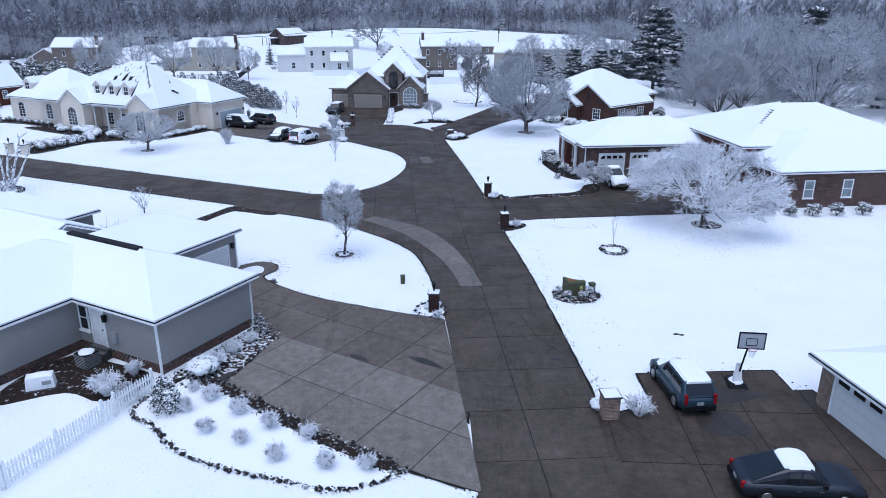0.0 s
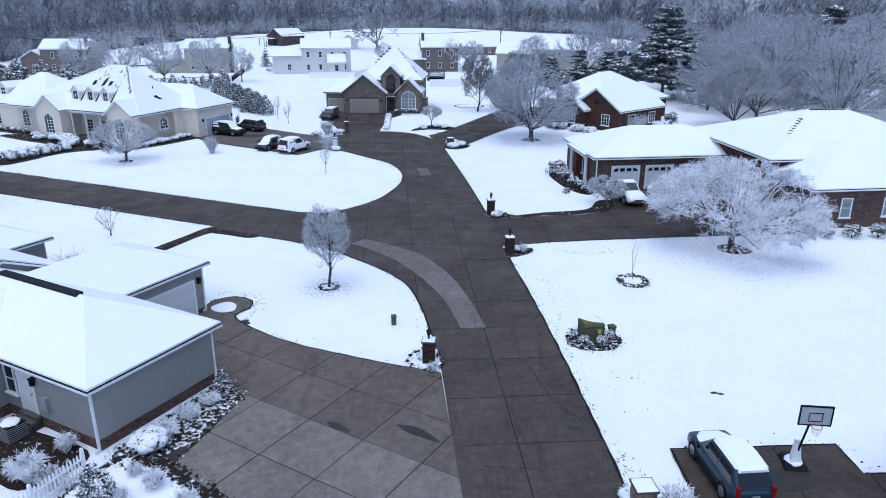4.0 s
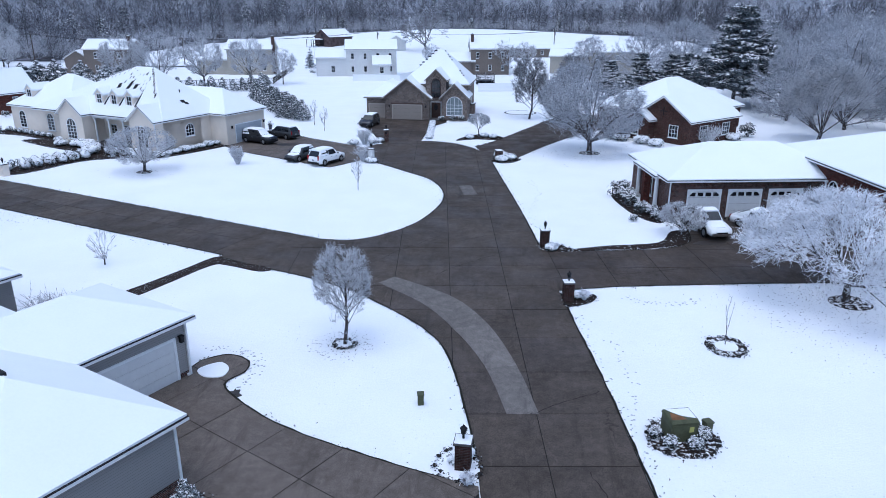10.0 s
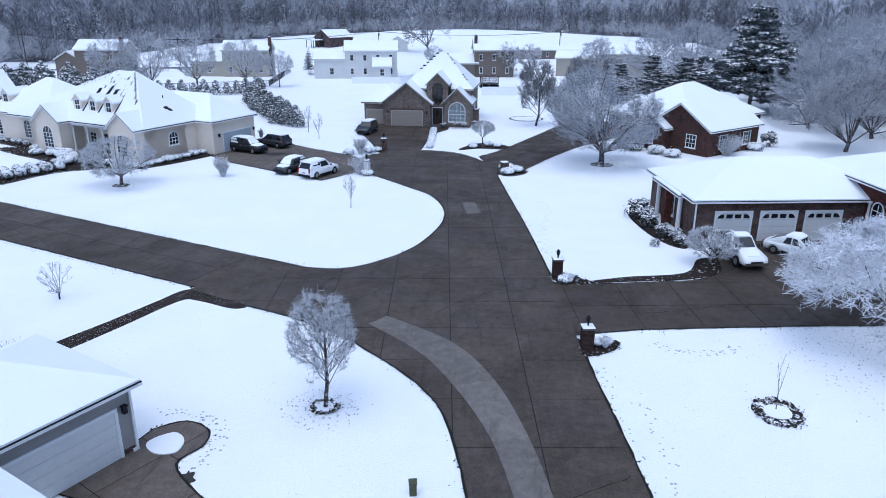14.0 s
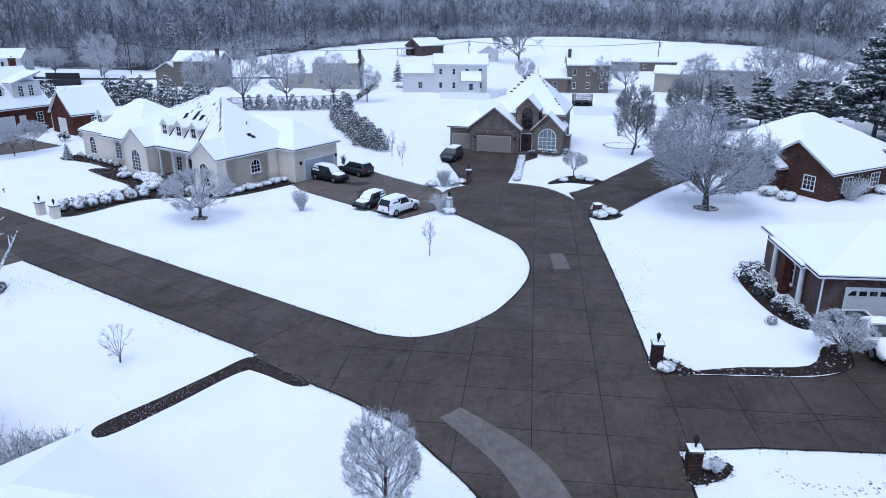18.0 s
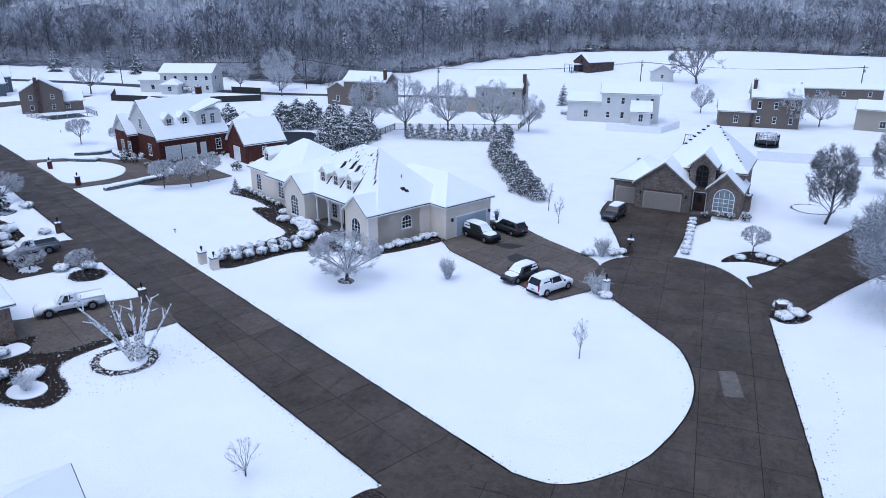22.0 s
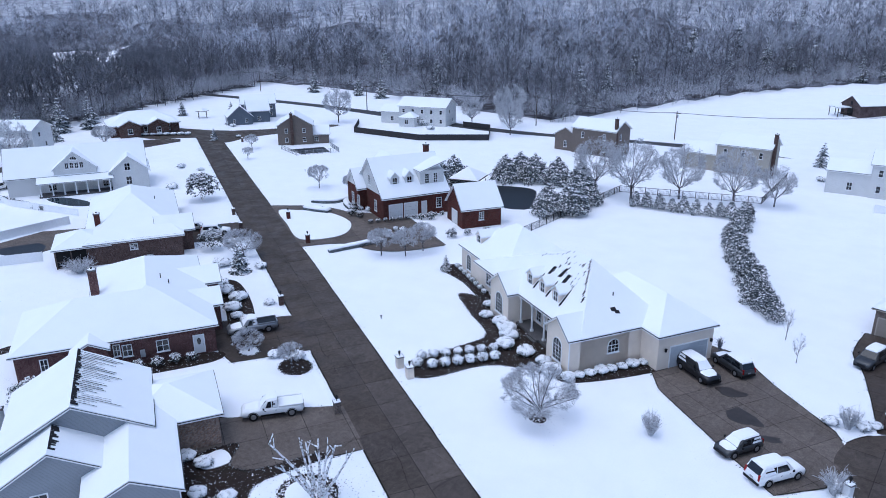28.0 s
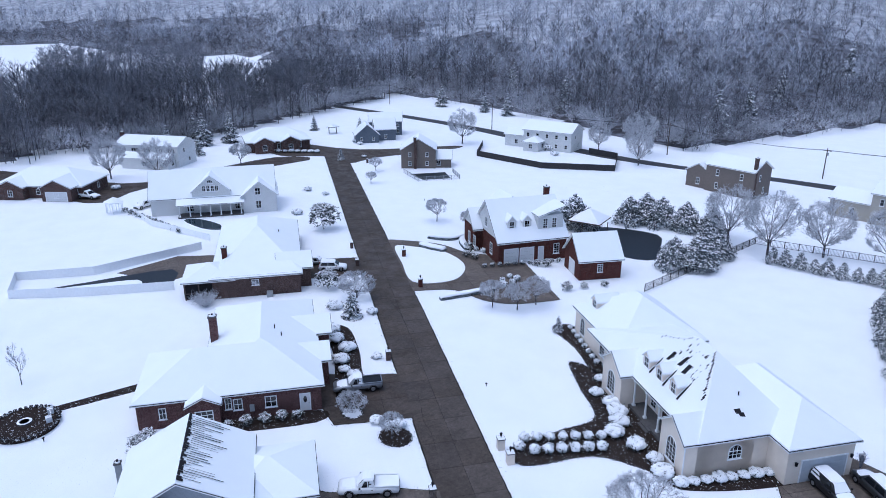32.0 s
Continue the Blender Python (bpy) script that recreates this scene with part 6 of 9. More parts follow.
pear = tree("upright bare pear tree beside the lane", pose(5.9, 131.2, 0), 13, 10.5, 5.8, RIME_DIM, "pear_tree", clear=0.16, counts=(14, 7, 5, 4), lift=0.8, trunk=0.17, twig=0.018, low=1.2, leader=True)
ball_tree = tree("dense round bare tree thick with grey rime", pose(44.3, 114.6, 0), 37, 10.6, 11.5, RIME_MID, "round_tree", clear=0.1, counts=(17, 10, 9, 6), lift=0.8, trunk=0.25, twig=0.018, low=0.3)
low = tree("low spreading bare tree white with rime", pose(-38.2, 89.8, 0), 17, 5.0, 7.2, RIME, "dogwood_tree", clear=0.2, counts=(13, 9, 8, 5), lift=0.45, trunk=0.16, twig=0.0135, low=0.8)
small = tree("small bare tree with rimed twigs", pose(-82.4, 109.6, 0), 19, 4.3, 4.2, RIME, "small_tree", clear=0.3, counts=(11, 8, 6, 4), lift=0.6, trunk=0.09, twig=0.014)
sapling = tree("slim young tree with rimed twigs", pose(-13.1, 83.6, 0), 23, 3.6, 1.3, RIME, "sapling", clear=0.25, counts=(7, 4, 3), lift=1.0, trunk=0.035, twig=0.014)
tall = tree("tall bare tree behind the gardens", pose(-79.1, 165.0, 0), 29, 11.5, 9.5, RIME, "bare_tree", clear=0.2, counts=(12, 8, 6, 4), lift=0.75, trunk=0.2, twig=0.024)
wood = tree("dense rimed tree at the edge of the wood", pose(52.3, 124.6, 0), 31, 14.5, 15.5, RIME_WOOD, "woodland_tree", clear=0.05, counts=(18, 9, 6), lift=0.45, trunk=0.26, twig=0.032, low=-1.2, fine=11, reach=0.062)
for i, (x, y, s) in enumerate(((-79.5, 112.0, 1.0), (-79.3, 115.6, 1.05))):
    again(small, x, y, 0, 70 * i + 40, s)
for i, (a, b, s) in enumerate(((-164, 69.3, 1.15), (-158, 74.5, 0.85), (-213, 63, 0.9), (-228, 27, 1.5), (-200, 60, 0.7))):
    again(small, *sp(a, b), 0, 50 * i, s)
again(pear, 14.6, 151.0, 0, 60, 0.92)
again(pear, 22.0, 163.0, 0, 130, 0.8)
for i, (x, y, s) in enumerate(((-70.7, 164.4, 1.05), (-64.2, 171.5, 0.95), (-55.0, 175.2, 0.95), (-48.5, 178.5, 0.7), (2.0, 207.0, 0.75), (8.0, 211, 0.7), (-188, 185, 1.0), (-142, 216, 1.15), (-154, 212, 0.75), (-204, 82, 0.95), (-196, 92, 0.95), (-18, 222, 0.6), (-133, 205, 0.8))):
    again(tall, x, y, float(height(x, y)), 47 * i, s)
tree("large lone bare spreading tree on the snowy field", pose(-25.3, 282.0, float(height(-25.3, 282))), 83, 14.0, 19, RIME_DIM, "bare_tree", clear=0.16, counts=(9, 7, 6, 4), lift=0.55, trunk=0.42, twig=0.05, low=0.3, fine=1)
for i, (x, y, s) in enumerate(((92, 146, 0.7), (104, 128, 0.65), (112, 152, 0.8), (122, 178, 0.9), (92, 166, 0.75), (76, 172, 0.8), (50, 164, 0.75), (40, 172, 0.7), (88, 112, 0.6), (53, 140, 0.95), (58, 152, 0.95), (68, 140, 1.05), (82, 126, 0.8), (62, 118, 1.0), (47, 133, 0.85), (70, 128, 1.1), (60, 141, 1.0), (78, 118, 0.95), (88, 135, 0.9), (74, 152, 0.9), (66, 166, 1.1), (56, 176, 1.0), (108, 140, 1.0), (100, 180, 1.1), (116, 168, 1.0), (84, 196, 1.1), (34, 186, 0.9), (46, 200, 1.0), (64, 206, 1.1), (24, 196, 0.7), (120, 128, 0.9), (128, 150, 1.0), (96, 205, 1.1))):
    again(wood, x, y, float(height(x, y)), 61 * i, s)
again(sapling, -27.2, 122.3, 0, 40, 1.1)
again(sapling, -24.4, 117.3, 0, 90, 1.0)
tree("thin bare sapling in a ring of mulch", pose(13.3, 51.8, 0), 47, 2.9, 0.7, RIME, "sapling", clear=0.3, counts=(5, 2), lift=1.2, trunk=0.022, twig=0.009)
again(sapling, *sp(-110, 6.5), 0, 10, 1.6)
tree("young bare sparse tree in a ring of snow", pose(-27.2, 61.3, 0), 43, 2.5, 2.2, RIME, "young_tree", clear=0.15, counts=(8, 5, 3), lift=0.6, trunk=0.05, twig=0.012)
again(small, -1.8, 115.1, 0, 80, 0.75, "young bare tree in a bed beside the cul-de-sac")
again(small, *sp(-89.2, 48.2), 0, 20, 0.68)
again(low, *sp(-95.0, 44.6), 0, 20, 0.5)
again(low, *sp(-127.5, 48.6), 0, 100, 0.85, "weeping tree thick with rime beside the street")
again(low, 15.7, 71.4, 0, 10, 0.55, "clipped weeping tree thick with snow by the drive")


def pollard():
    """A hard-pruned tree: thick knobbed limbs white with snow."""
    t = thing("pollarded_tree", pose(-44.3, 69.1, 0) @ Matrix.Diagonal((1.3, 1.3, 1.25, 1)), "hard-pruned tree with thick snow-covered limbs", "tree")
    rng = np.random.default_rng(4)
    rows = []
    for i in range(9):
        a = 2 * np.pi * i / 9 + rng.uniform(-0.2, 0.2)
        lean = rng.uniform(0.15, 0.95)
        tip = np.array([math.cos(a) * lean * 3.0, math.sin(a) * lean * 3.0, rng.uniform(3.2, 4.9) - lean * 0.9])
        s = np.array([math.cos(a) * 0.25, math.sin(a) * 0.25, -0.1])
        mid = s + (tip - s) * 0.5 + rng.normal(0, 0.15, 3)
        rows += [(*s, *mid, 0.12, 0.085), (*mid, *tip, 0.085, 0.05)]
        for _ in range(3):
            o = mid + (tip - mid) * rng.uniform(0.2, 1.0)
            e = o + unit(rng.normal(0, 0.5, 3) + [math.cos(a) * 0.4, math.sin(a) * 0.4, 1.0]) * rng.uniform(0.4, 0.9)
            rows.append((*o, *e, 0.05, 0.03))
            rows.append((*e, *(e + [0, 0, 0.06]), 0.042, 0.03))
    part("limb", np_mesh("limb", *limbs(rows, 6), smooth=True), bark_material("snowy_smooth_bark", (0.10, 0.085, 0.08), (0.78, 0.79, 0.82), 0.56), t)


pollard()

# conifers
pine = pine_tree("tall dark pine with snow on its boughs", pose(44.0, 150.6, 0), 2, 17.5, 15.5)
spruce = conifer("blue spruce heavy with snow", st(-120.6, 47.2), 5, 4.6, 3.0, "spruce", 14, 12, 0.6)
hedge_fir = shrub("bushy evergreen loaded with snow in a row", pose(-30.1, 126.5, 0), 8, 1.35, 3.4, "arborvitae", 1600, "cone", LEAF_HEDGE, 0.30, 0.088, "evergreen", "row of evergreens")
again(pine, 74, 146, 0, 80, 1.0)
again(pine, 62, 186, 0, 10, 0.8)
for i, (x, y, s) in enumerate(((22.5, 158, 0.42), (29, 160, 0.5), (34, 156, 0.5), (38, 163, 0.45))):
    again(pine, x, y, 0, 40 * i, s, "dark evergreen with snow behind the houses")
for i, (a, b, s) in enumerate(((-271.5, 10, 2.1), (-262, 14, 2.3), (-266, 22, 2.2), (-255, 4, 1.8), (-283, 50, 1.2), (-230, 55, 0.8), (-279, 66, 1.0), (-136, 182, 1.3), (-122, 172, 1.1), (-246, 14, 1.3), (-300, 128, 2.0), (-312, 122, 1.8), (-332, 108, 2.2))):
    again(spruce, *sp(a, b), 0, 33 * i, s, "dark evergreen with snow")
again(spruce, *sp(-109.1, 74.6), 0, 10, 0.55, "small clipped conifer by the flower bed")
again(hedge_fir, -10.6, 36.7, 0, 0, 0.40, "small conifer with snow by the corner of the grey wall")
again(hedge_fir, -13.0, 28.6, 0, 0, 0.56, "small dense conifer with snow beside the picket fence")


def row(t, pts, gap, size, seed, jitter=0.3):
    rng = random.Random(seed)
    for p, q in zip(pts, pts[1:]):
        k = max(1, round(math.dist(p, q) / gap))
        for i in range(k):
            f = (i + 0.5) / k
            again(t, p[0] + (q[0] - p[0]) * f + rng.uniform(-jitter, jitter), p[1] + (q[1] - p[1]) * f + rng.uniform(-jitter, jitter), 0, rng.uniform(0, 360), size * rng.uniform(0.85, 1.15))


row(hedge_fir, [(-31.0, 127.5), (-35.7, 135.5), (-41.6, 143.2), (-44.5, 150.5), (-47.0, 158.0), (-49.0, 166.5)], 1.75, 1.0, 3, 0.55)
row(hedge_fir, [(-33.2, 129.0), (-38.2, 139.0), (-43.9, 146.5), (-46.6, 155.0)], 2.4, 1.05, 4, 0.5)
row(hedge_fir, [(-50.5, 165.5), (-58.0, 163.4), (-69.0, 160.8)], 2.1, 0.85, 5, 0.2)
big_fir = shrub("large bushy evergreen loaded with snow", st(-128.0, 103.0), 9, 2.9, 5.6, "cedar", 3200, "cone", LEAF_HEDGE, 0.40, 0.155, "evergreen", "cedars behind the red house")
for a, b, s in ((-126, 107, 1.0), (-129.5, 109.5, 1.05), (-131, 113.5, 0.95)):
    again(big_fir, *sp(a, b), 0, a * 13, s)
for a, b, s in ((-153, 107.5, 1.1), (-154.5, 112, 1.1), (-150, 113, 1.15), (-146.5, 116.5, 1.1), (-143, 120, 1.0), (-154, 93, 1.05), (-157, 97, 1.1), (-160, 91, 1.0), (-151, 97.5, 0.9)):
    again(big_fir, *sp(a, b), 0, a * 17, s * 0.95)
holly = shrub("big round evergreen bush dusted with snow", st(-163.8, 45.8), 41, 3.2, 5.4, "holly_bush", 3200, "ball", LEAF, 0.5, 0.14)
again(holly, *sp(-132, 44.5), 0, 50, 0.62)
again(holly, *sp(-91.8, 23.6), 0, 50, 0.52)

ball = shrub("rounded shrub capped with snow", pose(13.2, 81.6, 0), 51, 0.75, 1.3, "round_shrub", 700, "ball", LEAF, 0.5, 0.072)
mound = shrub("low spreading shrub buried in snow", pose(-12.4, 32.2, 0), 53, 0.95, 0.8, "low_shrub", 800, "ball", LEAF, 0.45, 0.062, cap=1.0)
white_ball = shrub("clipped ball shrub white with snow", st(-84.2, 60.6), 57, 0.62, 1.0, "ball_shrub", 600, "ball", LEAF, 0.55, 0.07, group="hedge of ball shrubs", cap=0.3)
bare = twiggy("bare rimed shrub in the snowy bed", pose(-11.2, 29.6, 0), 61, 0.50, 0.70, n=190, mat=RIME_WHITE, group="bare shrubs in the bed")
# bed beside the grey house
for i, (x, y, s) in enumerate(((-12.3, 30.4, 0.7), (-12.1, 28.6, 0.9), (-9.5, 28.4, 1.0), (-7.8, 27.3, 1.0), (-10.6, 26.9, 0.9), (-5.9, 26.4, 0.9), (-8.8, 26.1, 0.85), (-7.0, 24.9, 0.95), (-4.8, 24.4, 0.95), (-3.1, 24.3, 0.9))):
    again(bare, x, y, 0, 70 * i, s)
for i, (x, y, s) in enumerate(((-12.0, 33.0, 0.86), (-11.5, 34.5, 0.76), (-10.9, 35.7, 0.66))):
    twiggy("low arching shrub loaded with snow by the wall", pose(x, y, 0), 80 + i, 0.85 * s, 0.75 * s, "arching_shrub", 200, arch=0.9)
twiggy("fountain of arching grass weighed down by snow", pose(-16.4, 30.0, 0), 63, 0.95, 1.0, "grass_clump", 170, RIME_WHITE, arch=0.9)
twiggy("fountain of arching grass weighed down by snow", pose(-15.2, 29.5, 0), 64, 0.75, 0.8, "grass_clump", 130, RIME, arch=0.9)
again(bare, -15.9, 32.0, 0, 10, 1.0, "frosted shrub beside the steps")
for i, (x, y, s) in enumerate(((-23.2, 51.4, 1.0), (-24.6, 50.6, 1.1), (-22.4, 50.0, 1.1), (-23.8, 49.0, 1.0))):
    twiggy("frosted bush spilling from the bed behind the garage", pose(x, y, 0), 90 + i, 1.3 * s, 1.9 * s, "frosted_bush", 150, RIME, 0.3)
twiggy("spiky clump of rimed grass by the pillar", pose(9.2, 28.4, 0), 65, 0.8, 1.0, "grass_clump", 80, arch=0.0)
again(mound, 7.5, 28.9, 0, 10, 0.6)
# gate pillars' shrubs
for x, y, s in ((-0.45, 40.7, 0.45), (-0.85, 40.3, 0.4), (5.8, 57.8, 0.5), (4.9, 66.9, 0.6), (1.2, 100.3, 1.0), (2.3, 99.3, 0.9), (1.3, 98.2, 0.9)):
    again(mound, x, y, 0, 100 * x, s)
again(bare, -0.35, 38.9, 0, 0, 0.7)
again(bare, 6.3, 57.5, 0, 0, 0.85)
again(bare, 5.1, 66.9, 0, 0, 0.8)
twiggy("rimed shrub beside the white mailbox", pose(-14.9, 97.0, 0), 66, 1.4, 1.9, "rimed_shrub", 130, RIME, 0.4)
twiggy("frosted shrub at the mouth of the drive", pose(-16.8, 107.6, 0), 67, 1.3, 2.0, "frosted_shrub", 110, RIME, 0.3)
for x, y, s in ((-15.8, 108.4, 0.8), (-15.0, 109.4, 0.7), (-18.2, 107.4, 0.8), (-13.9, 96.4, 0.8)):
    again(mound, x, y, 0, 33 * x, s)
# transformer bed
for x, y, s in ((8.1, 41.9, 0.75), (9.1, 41.9, 0.75), (7.6, 42.6, 0.7), (9.6, 42.6, 0.8)):
    again(ball, x, y, 0, 90 * x, s * 0.62)
# shrubs at the brick houses
for x, y, s in ((13.0, 79.8, 1.0), (13.6, 77.4, 0.9), (14.4, 76.4, 0.8), (12.6, 82.9, 1.35), (14.5, 75.3, 0.7), (31.5, 61.2, 0.8), (33.6, 61.2, 0.9), (35.8, 61.3, 0.9), (38.4, 61.6, 0.9), (29.6, 61.4, 0.7)):
    again(ball, x, y, 0, 50 * x, s)
for x, y, s in ((17.5, 113.5, 1.6), (20.0, 111.2, 1.3), (21.5, 109.4, 1.2), (26.2, 111.0, 1.0), (29.0, 112.8, 1.2), (33.0, 114.6, 1.2)):
    again(mound, x, y, 0, 50 * x, s)
twiggy("frosted shrub before the brick wall", pose(28.5, 111.0, 0), 68, 2.0, 2.6, "frosted_shrub", 170, RIME, 0.1)
for x, y, s in ((35.8, 117.4, 1.5), (12.5, 75.0, 0.5), (-4.9, 127.8, 0.75), (-6.2, 127.9, 0.75), (-3.2, 128.2, 0.9), (-8.0, 127.4, 0.7)):
    again(ball, x, y, 0, 50 * x, s)
for i in range(9):
    again(mound, -8.6 - 0.08 * i, 112.3 + 1.65 * i, 0, 40 * i, 0.62)
for x, y in ((-1.0, 114.2), (0.2, 113.4), (-3.0, 112.8)):
    again(mound, x, y, 0, 40 * x, 0.7)
# hedge of ball shrubs before the cream house, and its beds
for i in range(7):
    again(white_ball, *sp(-85.6 + 0.24 * i, 61.6 + 1.32 * i), 0, 40 * i, 0.92)
for i in range(6):
    again(white_ball, *sp(-83.3 + 0.2 * i, 61.9 + 1.38 * i), 0, 70 * i, 1.02)
for i in range(8):
    again(white_ball, *sp(-109.5 + 1.45 * i, 76.6 - 0.1 * i), 0, 70 * i, 0.66)
for i in range(9):
    again(mound, *sp(-75.6 + 0.06 * i, 73.8 + 1.3 * i), 0, 55 * i, 0.72 + 0.2 * (i % 3 == 0))
for a, b, s in ((-84.5, 71.2, 1.3), (-86.2, 72.6, 1.3), (-88.0, 73.2, 1.4), (-90.0, 73.5, 1.2), (-82.0, 72.4, 1.2), (-79.5, 73.2, 1.0), (-92.5, 72.8, 1.0), (-77.3, 72.8, 1.3), (-95.5, 74.6, 0.8)):
    again(mound, *sp(a, b), 0, 55 * a, s)
for a, b in ((-74.0, 84.9), (-73.9, 92.2)):
    twiggy("slim climbing shrub beside the garage door", st(a, b), 69, 0.35, 2.0, "climber", 50, RIME_GREY, 0.0)
# gardens along the street
for a, b, s in ((-95.0, 33.2, 1.0), (-95.2, 35.2, 0.9), (-95.3, 36.9, 0.9), (-95.2, 38.6, 0.8), (-95.1, 31.3, 0.7)):
    again(ball, *sp(a, b), 0, 55 * b, s)
for a, b, s in ((-101, 44.5, 0.9), (-103, 45.6, 1.0), (-107, 44.4, 1.3), (-110, 45.5, 1.4), (-113, 44.2, 1.4), (-104.5, 44.6, 0.9), (-116, 44, 1.3), (-92.5, 47.0, 0.9), (-91.2, 49.3, 0.9), (-124, 45, 1.4), (-121, 50.2, 1.0), (-77, 36.8, 0.9), (-75.5, 38, 0.9), (-71.6, 37.2, 0.9), (-70.2, 39.3, 0.9), (-107.2, 49.0, 0.8)):
    again(mound, *sp(a, b), 0, 55 * b, s)
twiggy("weeping shrub white with rime in a round bed", st(-68.5, 38.4), 71, 1.1, 1.3, "weeping_shrub", 100, arch=0.7)
twiggy("wide hedge shrub white with rime", st(-129.5, 26.0), 72, 2.6, 1.9, "rimed_shrub", 220, RIME, 0.2)
for i in range(11):
    again(ball, *sp(-135.5 + 0.02 * i, 71.6 + 1.35 * i), 0, 40 * i, 0.62)
for a, b, s in ((-141.5, 69.8, 1.0), (-143.5, 70.8, 1.0), (-139.8, 71.0, 0.9), (-133.6, 82.2, 1.1), (-145.5, 71.2, 1.1), (-122.8, 81.5, 1.2), (-134.2, 80.6, 0.9), (-123, 84.5, 0.8), (-123, 88, 0.8)):
    again(ball, *sp(a, b), 0, 40 * b, s)
for i in range(10):
    again(ball, *sp(-186 + 2.0 * i, 4.2 + 1.5 * i), 0, 40 * i, 0.9)
for i in range(14):
    again(mound, *sp(-250 + 0.6 * i, 24 + 1.9 * i), 0, 40 * i, 1.1)
for i, (a, b, s) in enumerate(((-191, 48, 0.9), (-196, 44, 1.2), (-180, 46, 1.2), (-177, 47.5, 1.0), (-176, 41, 1.3), (-256, 62, 1.2), (-252, 63, 1.1), (-266, 64, 1.2), (-213, 30, 1.6), (-208, -2, 1.3), (-232, 62, 0.9), (-110, 181, 2.4), (-84, 203, 2.0), (-126, 170, 1.2), (-230, 119, 2.4), (-222, 118, 1.5))):
    again(mound, *sp(a, b), 0, 40 * i, s)
ar = twiggy("round frosted shrub on the lawn", pose(-29.3, 94.5, 0), 74, 1.0, 2.1, "frosted_shrub", 150, RIME, 0.15)


# ---- woods on the hills: bare trunks and twigs past counting ----
def forest():
    rng = np.random.default_rng(12)

    def bare_tree(boughs, twigs, wisps, thin, rise, spread, low_=0.16):
        """Limbs, and thin spikes that stand for sprays of twigs, of a tree one metre high whose boughs sweep upwards."""
        rows, wv = [], []
        lean = rng.normal(0, 0.025, 2)
        fork = rng.uniform(0.35, 0.6)
        at = lambda z: np.array([lean[0] * z, lean[1] * z, z])
        rows += [(*at(-0.05), *at(fork), 0.0066, 0.0050), (*at(fork), *at(0.95), 0.0050, 0.0018)]
        for i in range(boughs):
            z = rng.uniform(low_, 0.85)
            a = rng.uniform(0, 2 * np.pi)
            L = spread * (1.15 - 0.75 * z) * rng.uniform(0.7, 1.2)
            s_ = at(z)
            e = s_ + np.array([math.cos(a), math.sin(a), rise * rng.uniform(0.7, 1.3)]) * L
            e[2] = min(e[2], 1.0)
            rows.append((*s_, *e, 0.0034, 0.0013))
            for _ in range(twigs):
                o = s_ + (e - s_) * rng.uniform(0.3, 1.0)
                rows.append((*o, *(o + (unit(e - s_) + rng.normal(0, 0.45, 3) + [0, 0, 0.3]) * L * rng.uniform(0.3, 0.6)), 0.0018, 0.0008))
            for _ in range(wisps):
                o = s_ + (e - s_) * rng.uniform(0.25, 1.0)
                d = (unit(e - s_) * 0.7 + rng.normal(0, 0.5, 3) + [0, 0, 0.35]) * L * rng.uniform(0.35, 0.75)
                k = np.cross(unit(d), rng.normal(0, 1, 3)) * thin
                wv += [o - k, o + k, o + d]
        return limbs(rows, 3), (np.array(wv), np.arange(len(wv)).reshape(-1, 3))

    near_kinds = [bare_tree(14, 0, 19, 0.0022, 1.45, 0.20) for _ in range(6)]
    far_kinds = [bare_tree(8, 0, 12, 0.0058, 1.15, 0.27) for _ in range(6)]
    brush_kinds = [bare_tree(13, 0, 12, 0.0085, 0.9, 0.55, 0.0) for _ in range(6)]
    near, far, brush = [], [], []
    def spot(d, az):
        r = np.interp(az, HILL_AZ, HILL_R) + d
        return -math.sin(math.radians(az)) * r, 36 + math.cos(math.radians(az)) * r
    while len(near) < 2500:
        d = 290 * rng.random() ** 1.6
        x, y = spot(d, rng.uniform(-72, 92))
        near.append((x, y, rng.uniform(11, 21) * (1.0 if d < 70 else 0.82) * (1 + 0.28 * math.sin(x / 19.0) * math.cos(y / 23.0)) * (0.7 if d < 14 and rng.random() < 0.5 else 1)))
    while len(near) < 3200:
        a, b = rng.uniform(-385, -243), rng.uniform(-90, 90)
        if b > -9 + (-243 - a) * 0.80 or (a > -257 and b > -24):
            continue
        near.append((*sp(a, b), rng.uniform(15, 22)))
    while len(near) < 3500:
        az = rng.uniform(71.5, 82.0)
        r = rng.uniform(400, 620)
        near.append((-math.sin(math.radians(az)) * r, 36 + math.cos(math.radians(az)) * r, rng.uniform(13, 19)))
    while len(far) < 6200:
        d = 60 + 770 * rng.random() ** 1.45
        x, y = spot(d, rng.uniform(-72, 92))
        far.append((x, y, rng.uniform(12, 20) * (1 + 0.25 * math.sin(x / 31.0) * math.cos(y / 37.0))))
    while len(brush) < 2500:
        x, y = spot(-4 + 150 * rng.random() ** 1.5, rng.uniform(-72, 92))
        brush.append((x, y, rng.uniform(3, 8)))
    while len(brush) < 2900:
        a = rng.uniform(-385, -243)
        brush.append((*sp(min(a, -258), -11 + (-243 - min(a, -258)) * 0.80 - 45 * rng.random() ** 1.5), rng.uniform(3, 8)))
